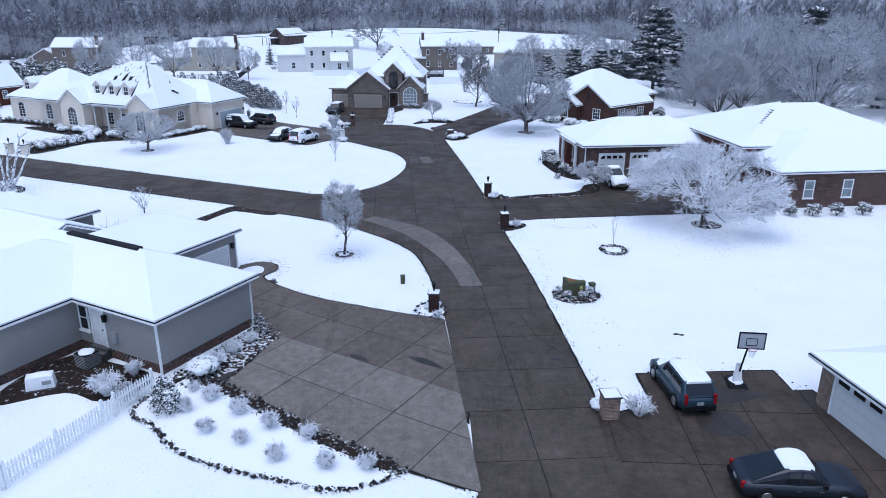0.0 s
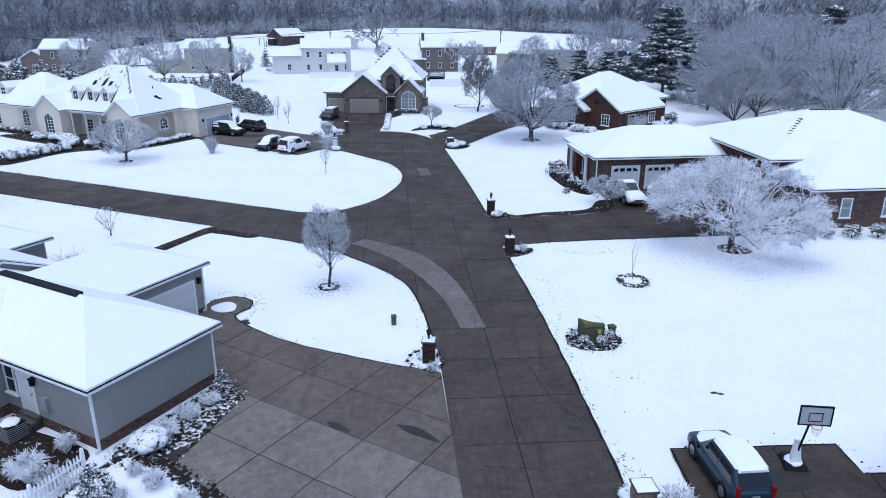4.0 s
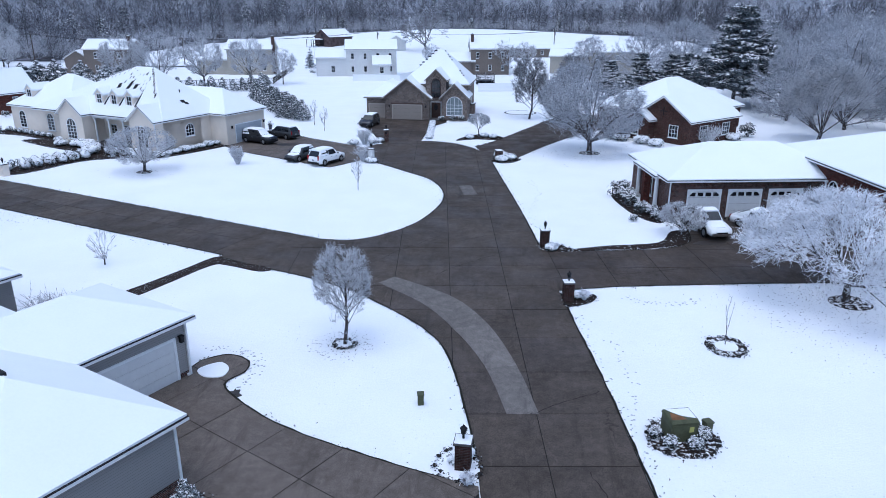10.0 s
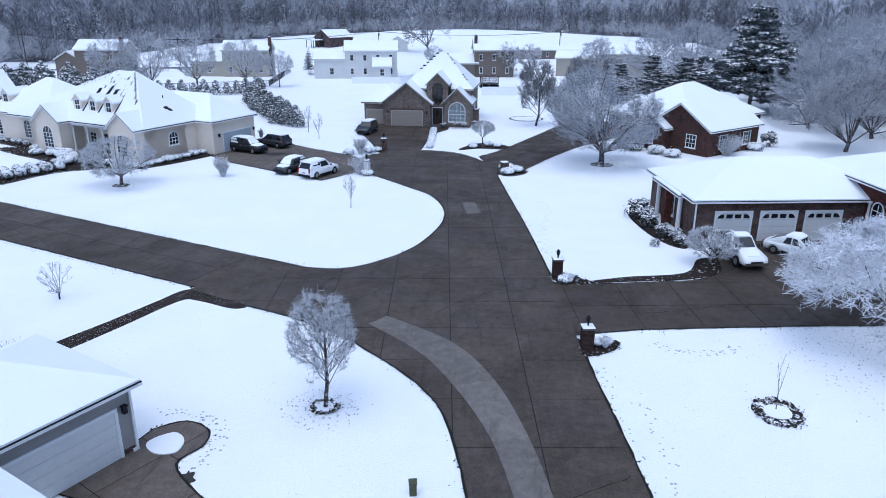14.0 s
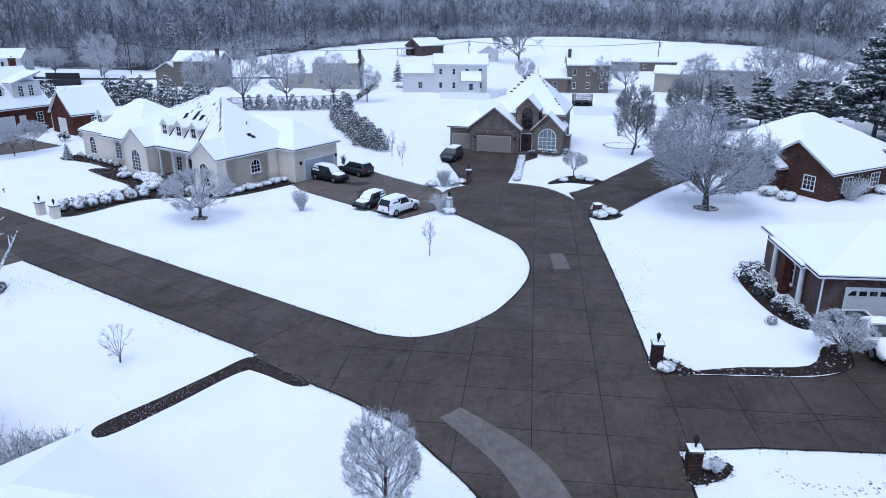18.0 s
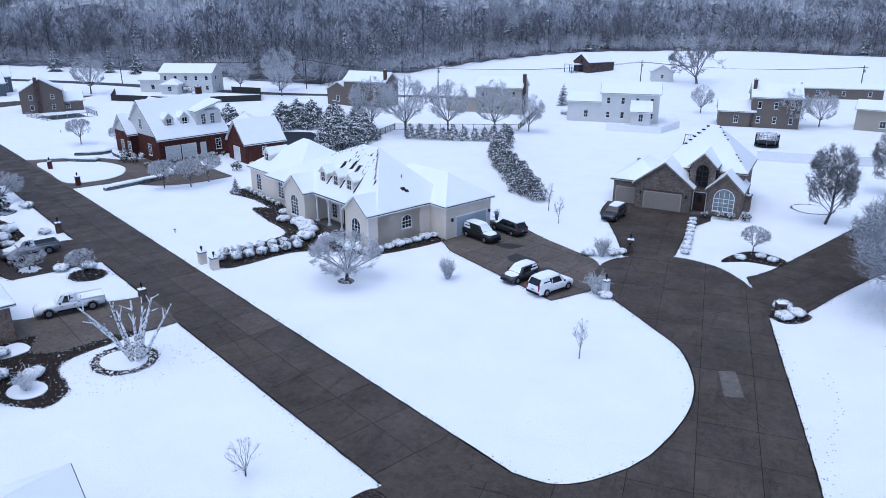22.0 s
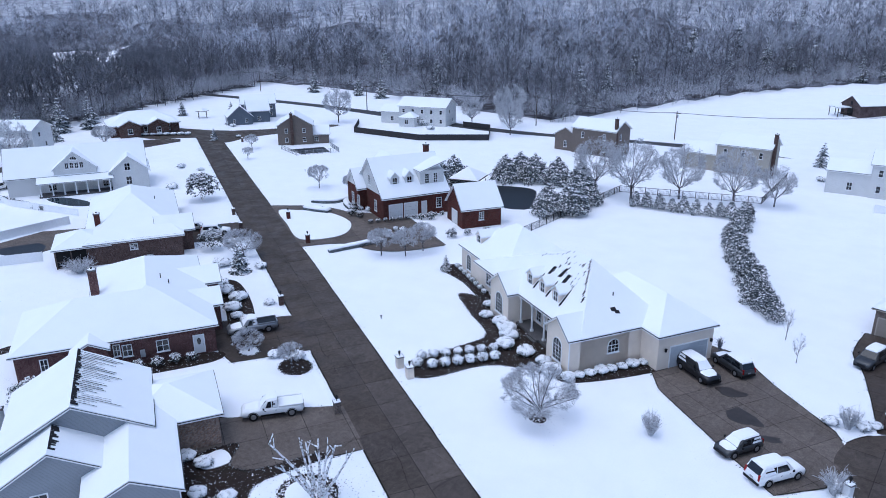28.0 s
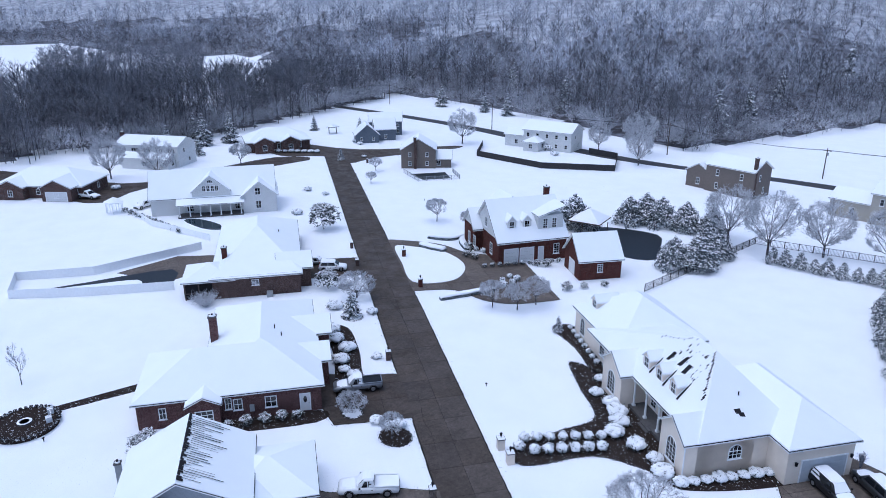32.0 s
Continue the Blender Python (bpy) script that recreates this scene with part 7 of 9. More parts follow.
    def patchy(name, c, frost, amount):
        """Rime that lies thick on some stretches of the hill and thin on others."""
        w = Nodes(name, 0.9, 0, 0.04)
        thick = w.ramp(w.noise(0.022, 5, 0.7), [(0.36, (0.72, 0.72, 0.73)), (0.64, (1.35, 1.35, 1.37))])
        w.color(w.mix(1.0, w.mix(w.ramp(w.noise(5, 3), [(amount - 0.08, (0, 0, 0)), (amount + 0.08, (1, 1, 1))]), frost, c), thick, "MULTIPLY"))
        return w.m

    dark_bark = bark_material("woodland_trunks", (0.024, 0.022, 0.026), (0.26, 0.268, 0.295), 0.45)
    # far trunks: distance haze is put into the paler bark and frost colours
    hazed_bark = bark_material("hazed_far_trunks", (0.13, 0.127, 0.137), (0.44, 0.45, 0.49), 0.48)
    # the second, far twigs are whitened for rime and for distance haze
    twig_mats = (patchy("woodland_twigs", (0.034, 0.032, 0.037), (0.47, 0.48, 0.53), 0.475), patchy("hazed_far_twigs", (0.20, 0.198, 0.215), (0.62, 0.63, 0.675), 0.57), patchy("rimed_brush", (0.085, 0.08, 0.085), (0.54, 0.55, 0.585), 0.55))
    for rows, kinds, stem, spray in ((near, near_kinds, dark_bark, twig_mats[0]), (far, far_kinds, hazed_bark, twig_mats[1]), (brush, brush_kinds, dark_bark, twig_mats[2])):
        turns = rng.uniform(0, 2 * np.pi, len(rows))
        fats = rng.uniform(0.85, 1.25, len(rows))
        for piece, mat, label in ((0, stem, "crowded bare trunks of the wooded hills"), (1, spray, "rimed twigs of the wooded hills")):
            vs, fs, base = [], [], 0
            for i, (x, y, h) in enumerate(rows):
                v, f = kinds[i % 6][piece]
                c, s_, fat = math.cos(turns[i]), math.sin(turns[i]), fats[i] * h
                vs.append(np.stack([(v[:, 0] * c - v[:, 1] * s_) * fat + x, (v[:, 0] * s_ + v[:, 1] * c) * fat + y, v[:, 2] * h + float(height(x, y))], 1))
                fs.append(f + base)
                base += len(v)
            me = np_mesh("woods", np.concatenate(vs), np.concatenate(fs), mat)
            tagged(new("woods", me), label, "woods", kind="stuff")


forest()
for i, (az, d, s) in enumerate(((33, 25, 3.2), (31, 30, 3.0), (20, 60, 3.4), (18.5, 70, 3.0), (17, 66, 3.4), (10, 40, 3.0), (4, 50, 3.2), (-3, 60, 3.0), (44, 30, 3.0), (-10, 30, 3.2), (-16, 20, 3.4), (25, 110, 3.4), (22, 120, 3.2), (0, 130, 3.4), (-28, 20, 3.4), (14, 12, 2.6), (12.5, 30, 2.9), (9, 85, 3.0), (7, 20, 2.4), (2, 14, 2.3), (-1, 95, 3.0), (-5, 18, 2.5), (-7, 60, 2.8), (-12, 70, 2.6), (-14, 40, 2.8), (15, 95, 2.7), (22.5, 55, 2.8), (29, 70, 2.8), (37, 90, 3.0), (48, 60, 2.8), (56, 40, 2.6), (60, 20, 2.6), (5, 150, 3.0), (11, 140, 3.0), (-3, 160, 3.0), (18, 160, 3.0))):
    r = float(np.interp(az, HILL_AZ, HILL_R)) + d
    x, y = -math.sin(radians(az)) * r, 36 + math.cos(radians(az)) * r
    again(spruce, x, y, float(height(x, y)), 50 * i, s, "dark evergreen with snow among bare woods")


# ---- vehicles ----
def paint(name, c, rough=0.3, metal=0.2):
    return plain(name, c, rough, metal, 0.08, 2.0, 30, 0.5, 0.03)


def loft(sections):
    """A body skinned over cross-sections, each a list of as many (x, y, z)."""
    m = Mesh()
    k = len(sections[0])
    for s in sections:
        m.v += s
    for i in range(len(sections) - 1):
        m.f += [(i * k + j, i * k + (j + 1) % k, (i + 1) * k + (j + 1) % k, (i + 1) * k + j) for j in range(k)]
    m.f += [tuple(range(k - 1, -1, -1)), tuple(range((len(sections) - 1) * k, len(sections) * k))]
    return m


def soft_loft(sections):
    m = loft(sections)
    m.soft = True
    return m


def car(label, m, colour, kind="suv", name="car", snow=1.0, length=4.7, tall=1.7, wide=1.86):
    """A vehicle that heads to +x: body, cabin, glass, wheels, lamps and the snow on it."""
    t = thing(name, m, label, "car" if kind != "pickup" else "pickup truck")
    L, hw, belt = length / 2, wide / 2, tall * 0.60
    low = 0.30 if kind != "pickup" else 0.42
    def body(x, top, w):
        a = hw * w
        return [(x, -a * 0.94, low), (x, -a, low + 0.18), (x, -a, top - 0.22), (x, -a * 0.93, top - 0.03), (x, -a * 0.6, top), (x, a * 0.6, top), (x, a * 0.93, top - 0.03), (x, a, top - 0.22), (x, a, low + 0.18), (x, a * 0.94, low)]
    nose = tall * 0.50
    rear = belt if kind != "sedan" else belt * 0.98
    part("body", soft_loft([body(-L, rear * 0.80, 0.78), body(-L + 0.10, rear * 0.96, 0.90), body(-L + 0.4, rear, 0.985), body(-L * 0.4, belt, 1.0), body(L * 0.36, belt, 1.0), body(L * 0.62, nose * 1.13, 0.99), body(L * 0.92, nose, 0.94), body(L, nose * 0.82, 0.80)]), colour, t)
    if kind == "pickup":
        c0, c1, r0, r1 = -0.55, L * 0.40, -0.40, L * 0.40 - 0.75
    elif kind == "sedan":
        c0, c1, r0, r1 = -L * 0.86, L * 0.40, -L * 0.30, L * 0.08
    else:
        c0, c1, r0, r1 = -L * 0.97, L * 0.46, -L * 0.78, L * 0.14
    z0, z1 = belt - 0.03, tall
    g = hw * 0.66
    def cabin(x, z, w):
        f = (z - z0) / (z1 - z0)
        half = [(hw * w, z0), (hw * (w - 0.05), z0 + 0.5 * (z - z0)), (hw * (w - 0.05 - 0.10 * f), z - 0.07 * f), (hw * (w - 0.10 - 0.17 * f), z)]
        return [(x, -y, q) for y, q in half] + [(x, y, q) for y, q in half[::-1]]
    rmid = (r0 + r1) / 2
    house = loft([cabin(c0, z0 + 0.02, 0.90), cabin(r0, z1 - 0.06, 0.925), cabin(rmid, z1, 0.93), cabin(r1, z1 - 0.04, 0.925), cabin(c1, z0 + 0.02, 0.90)])
    part("cabin", house, colour, t)
    def pane(name, pts):
        part(name, Mesh().face(pts), GLASS, t, "dark tinted glass")
    def slope(x0, za, x1, zb, top, low_w):
        """A glass pane lying on the sloping front or rear of the cabin."""
        d = Vector((x1 - x0, 0, zb - za)).normalized()
        nx, nz = (d.z, -d.x) if d.z * (1 if x1 > x0 else -1) > 0 else (-d.z, d.x)
        if nz < 0:
            nx, nz = -nx, -nz
        e = 0.014
        at = lambda f: (x0 + (x1 - x0) * f + nx * e, za + (zb - za) * f + nz * e)
        (ax, az), (bx, bz) = at(0.06), at(0.93)
        return [(ax, -top, az), (bx, -low_w, bz), (bx, low_w, bz), (ax, top, az)]
    pane("windscreen", slope(r1, z1 - 0.04, c1, z0 + 0.02, hw * 0.655, hw * 0.76))
    pane("rear_window", slope(r0, z1 - 0.06, c0, z0 + 0.02, hw * 0.64, hw * 0.74) if kind != "pickup" else slope(r0, z1 - 0.06, c0, z0 + 0.02, hw * 0.6, hw * 0.7))
    for sy in (-1, 1):
        def side(x, f):
            z = z0 + f * (z1 - 0.05 - z0)
            y = hw * (0.925 - (0.10 * f if f < 0.5 else 0.05 + 0.20 * (f - 0.5))) + 0.012
            return (x, sy * y, z)
        for xa, xb, xc, xd in ((c1 - 0.50, r1 - 0.05, rmid + 0.10, rmid + 0.10), (rmid + 0.02, rmid + 0.02, r0 + 0.12, r0 - 0.10 if kind != "pickup" else r0 + 0.12)):
            m_ = Mesh()
            xm, xn = (xa + xb) / 2, (xc + xd) / 2
            m_.face([side(xa, 0.10), side(xm, 0.5), side(xn, 0.5), side(xd, 0.10)][::-sy])
            m_.face([side(xm, 0.5), side(xb, 0.86), side(xc, 0.86), side(xn, 0.5)][::-sy])
            part("side_window", m_, GLASS, t, "dark tinted glass")
    wr = 0.37 if kind != "sedan" else 0.33
    if kind == "pickup":
        wr = 0.42
    for x in (-L * 0.60, L * 0.62):
        for sy in (-1, 1):
            y = sy * (hw - 0.10)
            w = part("wheel", Mesh().tube((x, y - 0.10, wr), (x, y + 0.10, wr), wr, wr, 18), TYRE, t)
            part("rim", Mesh().tube((x, y + sy * 0.085, wr), (x, y + sy * 0.115, wr), wr * 0.64, wr * 0.58, 12), RIM_METAL, w)
            a = Mesh()
            for k in range(10):
                b0, b1 = math.pi * k / 10, math.pi * (k + 1) / 10
                for q in ((b0, b1),):
                    c = [(x + (wr + 0.04) * math.cos(q[0]), sy * (hw + 0.012), wr + (wr + 0.04) * math.sin(q[0])), (x + (wr + 0.04) * math.cos(q[1]), sy * (hw + 0.012), wr + (wr + 0.04) * math.sin(q[1]))]
                    a.face([c[0], c[1], (c[1][0] + (x - c[1][0]) * -0.12, c[1][1] - sy * 0.03, c[1][2] * 1.07), (c[0][0] + (x - c[0][0]) * -0.12, c[0][1] - sy * 0.03, c[0][2] * 1.07)])
            part("wheel_arch", a, BLACK, t)
    part("grille", Mesh().box(L - 0.06, L + 0.02, -hw * 0.45, hw * 0.45, nose * 0.52, nose * 0.76), BLACK, t)
    for sy in (-1, 1):
        part("headlight", Mesh().prism([(L - 0.22, sy * hw * 0.52), (L - 0.01, sy * hw * 0.50), (L - 0.10, sy * hw * 0.80), (L - 0.35, sy * hw * 0.90)][::sy], nose * 0.66, nose * 0.84), LAMP_GLASS, t, "clear headlight")
        part("tail_light", Mesh().box(-L - 0.005, -L + 0.16, sy * hw * 0.76 - 0.07, sy * hw * 0.76 + 0.07, rear * 0.66, rear * (1.12 if kind == "suv" else 0.95)), RED_LAMP, t, "red tail light")
        part("mirror", Mesh().box(c1 - 0.42, c1 - 0.26, sy * hw - 0.02 + (0.12 if sy > 0 else -0.16), sy * hw + (0.20 if sy > 0 else -0.08), belt, belt + 0.16), BLACK, t)
        part("sill_trim", Mesh().box(-L * 0.38, L * 0.38, sy * hw - 0.02, sy * hw + 0.025, low, low + 0.14), BLACK, t)
        for hx in (-L * 0.12, L * 0.24):
            part("door_handle", Mesh().box(hx - 0.09, hx + 0.09, sy * hw - 0.01, sy * hw + 0.03, belt - 0.26, belt - 0.21), CHROME, t)
    part("number_plate", Mesh().box(-L - 0.02, -L + 0.02, -0.16, 0.16, rear * 0.6, rear * 0.6 + 0.15), PLASTIC, t, "blank number plate")
    part("bumper", Mesh().box(-L - 0.05, -L + 0.2, -hw * 0.84, hw * 0.84, low + 0.02, low + 0.24), BLACK, t)
    part("bumper", Mesh().box(L - 0.16, L + 0.04, -hw * 0.80, hw * 0.80, low, low + 0.2), BLACK if kind != "pickup" else CHROME, t)
    if kind == "pickup":
        part("bed", Mesh().box(-L + 0.10, -0.62, -hw * 0.82, hw * 0.82, belt - 0.02, belt + 0.012), BLACK if snow < 0.9 else SNOW, t)
        for sy in (-1, 1):
            part("bed_rail", Mesh().box(-L + 0.06, -0.58, sy * hw * 0.9 - 0.06, sy * hw * 0.9 + 0.06, belt - 0.05, belt + 0.10), colour, t)
        part("tailgate", Mesh().box(-L + 0.0, -L + 0.1, -hw * 0.86, hw * 0.86, belt - 0.4, belt + 0.10), colour, t)
    if snow > 0:
        part("snow_on_roof", loft([[(x, -g * w * 1.10, z - 0.05), (x, -g * w * 0.92, z + 0.05), (x, g * w * 0.92, z + 0.05), (x, g * w * 1.10, z - 0.05)] for x, w, z in ((r0 - 0.10, 0.88, z1 - 0.09), (r0 + 0.1, 1.0, z1 - 0.02), (rmid, 1.03, z1 + 0.03), (r1 - 0.1, 1.0, z1), (r1 + 0.16, 0.86, z1 - 0.09))]), SNOW, t, "slab of snow")
    if snow > 0.4:
        part("snow_on_bonnet", loft([[(x, -w * hw, z - 0.03), (x, -w * hw * 0.8, z + 0.05), (x, w * hw * 0.75, z + 0.06), (x, w * hw, z - 0.03)] for x, w, z in ((L * 0.44, 0.80, belt - 0.01), (L * 0.56, 0.86, nose * 1.15), (L * 0.72, 0.80, nose * 1.08), (L * 0.86, 0.55, nose * 1.02))]), SNOW, t, "melting snow")
    if snow > 0.7:
        part("snow_on_glass", Mesh().face([(r1 + 0.1, -g * 0.9, z1 - 0.03), (c1 - 0.05, -hw * 0.8, z0 + 0.10), (c1 - 0.05, hw * 0.8, z0 + 0.10), (r1 + 0.1, g * 0.9, z1 - 0.03)]), SNOW, t)
        for sy in (-1, 1):
            part("snow_on_glass", Mesh().face([(r0, sy * hw * 0.815, z1 - 0.10), (r0 + 0.35 * (r1 - r0), sy * hw * 0.815, z1 - 0.10), (r0 + 0.5 * (r1 - r0), sy * hw * 0.945, z0 + 0.08), (r0 - 0.1, sy * hw * 0.945, z0 + 0.08)]), SNOW, t)
    return t


WHITE_PAINT, BLACK_PAINT, NAVY, STEEL_BLUE, SILVER, GUN = paint("white_car_paint", (0.78, 0.785, 0.79), 0.35, 0.0), paint("black_car_paint", (0.014, 0.014, 0.017)), paint("dark_navy_paint", (0.022, 0.026, 0.038)), paint("blue_grey_paint", (0.022, 0.042, 0.064)), paint("silver_car_paint", (0.30, 0.31, 0.33), 0.3, 0.6), paint("gunmetal_paint", (0.06, 0.062, 0.066), 0.3, 0.5)
car("blue-grey crossover with snow on its roof", pose(11.75, 30.4, 0.04, 0, 0, 95), STEEL_BLUE, "suv", "crossover_car", 0.5, 4.35, 1.66, 1.82)
car("dark navy hatchback with snow on its roof", pose(13.9, 23.0, 0.04, 0, 0, -4), NAVY, "sedan", "hatchback_car", 0.3, 4.7, 1.50)
car("white pickup truck parked before garage", pose(17.9, 72.8, 0.04, 0, 0, -80), WHITE_PAINT, "pickup", "pickup_truck", 0.5, 5.8, 1.9, 2.0)
car("white coupe-like crossover with snowy roof", pose(22.6, 73.6, 0.04, 0, 0, -45), WHITE_PAINT, "sedan", "crossover_car", 0.3, 4.7, 1.6)
car("black SUV with snow on roof and bonnet", pose(-31.0, 107.7, 0.04, 0, 0, -26), BLACK_PAINT, "suv", "suv", 0.9, 5.1, 1.85, 1.98)
car("dark SUV with snow on roof", pose(-28.9, 111.4, 0.04, 0, 0, 152), GUN, "suv", "suv", 0.6, 4.9, 1.75, 1.92)
car("dark compact car half covered by snow", pose(-22.7, 97.5, 0.04, 0, 0, 247), GUN, "suv", "compact_car", 0.8, 4.1, 1.55, 1.8)
car("white SUV covered in snow", pose(-19.1, 95.9, 0.04, 0, 0, 63), WHITE_PAINT, "suv", "suv", 1.0, 4.8, 1.85, 1.95)
car("dark SUV with snowy roof by garage", pose(-18.6, 122.6, 0.04, 0, 0, -100), GUN, "suv", "suv", 0.3, 4.7, 1.75)
car("white pickup truck covered in snow", st(-81.2, 44.8, 0.04, -99), WHITE_PAINT, "pickup", "pickup_truck", 1.0, 5.7, 1.9, 2.0)
car("silver pickup truck with open snowless bed", st(-99.9, 45.8, 0.04, -91), SILVER, "pickup", "pickup_truck", 0.8, 5.7, 1.9, 2.0)
car("white SUV parked in drive", st(-140.3, 45.9, 0.04, 80), WHITE_PAINT, "suv", "suv", 0.5, 4.8, 1.7)
car("grey saloon car under snow", st(-143.8, 43.2, 0.04, 80), SILVER, "sedan", "saloon_car", 1.0, 4.6, 1.45)
car("white pickup truck beside brick house", st(-200.5, -6.5, 0.04, 60), WHITE_PAINT, "pickup", "pickup_truck", 0.5, 5.6, 1.9, 2.0)
car("white SUV behind farmhouse", st(-189.0, 7.6, 0.04, -40), WHITE_PAINT, "suv", "suv", 0.8, 4.6, 1.7)
car("dark car buried in snow beside house", pose(18.0, 115.5, 0.0, 0, 0, 20), GUN, "sedan", "saloon_car", 1.0, 4.6, 1.5)


def caravan():
    t = thing("motorhome", pose(82, 131, 0, 0, 0, -8), "white and black motorhome with snow on its roof", "motorhome")
    part("body", Mesh().box(-4, 4, -1.25, 1.25, 0.6, 3.2), WHITE_PAINT, t)
    part("stripe", Mesh().box(-3.0, 4.02, -1.27, 1.27, 1.5, 2.3), BLACK_PAINT, t)
    for x in (-2.4, -0.4, 1.8):
        part("window", Mesh().box(x - 0.5, x + 0.5, -1.29, 1.29, 1.7, 2.4), GLASS, t)
    part("snow_cover", Mesh().prism([(-4, -1.25), (4, -1.25), (4, 1.25), (-4, 1.25)], 3.2, 3.32), SNOW, t)
    for x in (-2.2, 2.4):
        for y in (-1.1, 1.1):
            part("wheel", Mesh().tube((x, y - 0.12, 0.42), (x, y + 0.12, 0.42), 0.42, 0.42, 14), TYRE, t)


caravan()


# ---- gate pillars, letterboxes and the like ----
def pillar(label, m, brick, w=0.62, h=1.25, lamp=True, name="brick_pillar", box=False):
    t = thing(name, m, label, "pillar")
    part("shaft", Mesh().box(-w / 2, w / 2, -w / 2, w / 2, -0.1, h), brick, t)
    part("capstone", Mesh().prism([(-w / 2 - 0.06, -w / 2 - 0.06), (w / 2 + 0.06, -w / 2 - 0.06), (w / 2 + 0.06, w / 2 + 0.06), (-w / 2 - 0.06, w / 2 + 0.06)], h, h + 0.09), STONE_RIM, t)
    part("snow_cap", Mesh().prism([(-w / 2 - 0.03, -w / 2 - 0.03), (w / 2 + 0.03, -w / 2 - 0.03), (w / 2 + 0.03, w / 2 + 0.03), (-w / 2 - 0.03, w / 2 + 0.03)], h + 0.09, h + 0.14, [(-w / 2 + 0.06, -w / 2 + 0.06), (w / 2 - 0.06, -w / 2 + 0.06), (w / 2 - 0.06, w / 2 - 0.06), (-w / 2 + 0.06, w / 2 - 0.06)]), SNOW, t)
    if lamp:
        part("lantern", Mesh().lathe([(0.05, 0), (0.05, 0.18), (0.10, 0.24), (0.13, 0.46), (0.16, 0.47), (0.05, 0.58), (0.015, 0.66)], 8, (0, 0, h + 0.12)), BLACK, t, "black iron lantern")
    if box:
        part("letterbox_door", Mesh().box(-0.12, 0.12, -w / 2 - 0.03, -w / 2, h - 0.5, h - 0.2), BLACK, t, "black letterbox door")
    return t


pillar("tan brick gate pillar with a snowy cap", pose(7.75, 28.3, 0, 0, 0, 5), BRICK_TAN, 0.75, 1.15, False)
pillar("red brick gate pillar with a black lantern", pose(-0.55, 40.0, 0, 0, 0, -5), BRICK_GATE, 0.62, 1.25)
pillar("red brick gate pillar with a black lantern", pose(5.25, 57.3, 0, 0, 0, 8), BRICK_GATE, 0.62, 1.25)
pillar("red brick gate pillar with a black lantern", pose(4.45, 67.9, 0, 0, 0, 8), BRICK_GATE, 0.62, 1.25)
pillar("dark brick letterbox pillar by the lane", pose(1.0, 99.0, 0, 0, 0, 20), BRICK_BROWN, 0.75, 1.15, False, box=True)
pillar("brown brick letterbox pillar beside the drive", pose(-14.2, 110.0, 0, 0, 0, 5), BRICK_BROWN, 0.65, 1.5, box=True)
pillar("white letterbox pillar with a lantern", pose(-14.0, 96.9, 0, 0, 0, -20), TRIM, 0.55, 1.5)
pillar("pale stone gate pillar with a lantern", st(-84.9, 58.8), CREAM, 0.72, 1.25)
pillar("pale stone gate pillar with a lantern", st(-82.4, 59.0), CREAM, 0.72, 1.25)
pillar("pale brick letterbox pillar at the drive", st(-78.9, 50.4), BRICK_STONE, 0.6, 1.2, box=True)
pillar("dark brick letterbox pillar by the street", st(-106.4, 50.4), BRICK_DARK, 0.6, 1.2, box=True)
for a, b in ((-144.2, 58.9), (-129.6, 59.1)):
    pillar("red brick gate pillar with a lantern", st(a, b), BRICK_RED, 0.62, 1.3)
for a, b in ((-141.5, 50.2), (-151.0, 50.2), (-224, 62)):
    pillar("dark brick letterbox pillar by the street", st(a, b), BRICK_DARK, 0.55, 1.1, False, box=True)


def transformer():
    t = thing("transformer_box", pose(8.65, 42.9, 0, 0, 0, 12), "faded green steel transformer box with rusty top", "utility box")
    part("cabinet", Mesh().prism([(-0.6, -0.5), (0.6, -0.5), (0.6, 0.5), (-0.6, 0.5)], -0.05, 0.95), GREEN_STEEL, t)
    part("lid", Mesh().prism([(-0.63, -0.53), (0.63, -0.53), (0.63, 0.53), (-0.63, 0.53)], 0.95, 1.06, [(-0.58, -0.42), (0.58, -0.42), (0.58, 0.5), (-0.58, 0.5)]), GREEN_STEEL, t)
    part("snow_cap", Mesh().prism([(0.0, -0.1), (0.56, -0.36), (0.56, 0.46), (-0.5, 0.48), (-0.3, 0.2)], 1.06, 1.10, [(0.1, 0.0), (0.5, -0.28), (0.5, 0.4), (-0.4, 0.42), (-0.2, 0.25)]), SNOW, t, "thin patch of snow")
    part("rust_patch", Mesh().prism([(-0.55, -0.35), (0.1, -0.38), (-0.02, -0.14), (-0.4, 0.2)], 1.06, 1.066), RUST, t, "rust stain")
    part("door_panel", Mesh().box(-0.52, 0.52, -0.53, -0.505, 0.1, 0.85), GREEN_STEEL, t)
    part("sticker", Mesh().box(0.2, 0.4, -0.54, -0.53, 0.5, 0.75), plain("yellowed_sticker", (0.42, 0.40, 0.12), 0.6), t, "yellowed sticker")
    p = thing("utility_pedestal", pose(9.9, 43.1, 0, 0, 0, 20), "dark green utility pedestal beside a transformer", "utility box")
    part("post", Mesh().box(-0.16, 0.16, -0.16, 0.16, -0.05, 0.6), GREEN_STEEL, p)
    part("cap", Mesh().box(-0.19, 0.19, -0.19, 0.19, 0.6, 0.7), GREEN_STEEL, p)
    q = copy_thing(p, pose(-2.75, 44.6, 0, 0, 0, 10) @ Matrix.Diagonal((0.85, 0.85, 0.85, 1)))
    tagged(q, "dark green utility pedestal standing in snow")


transformer()


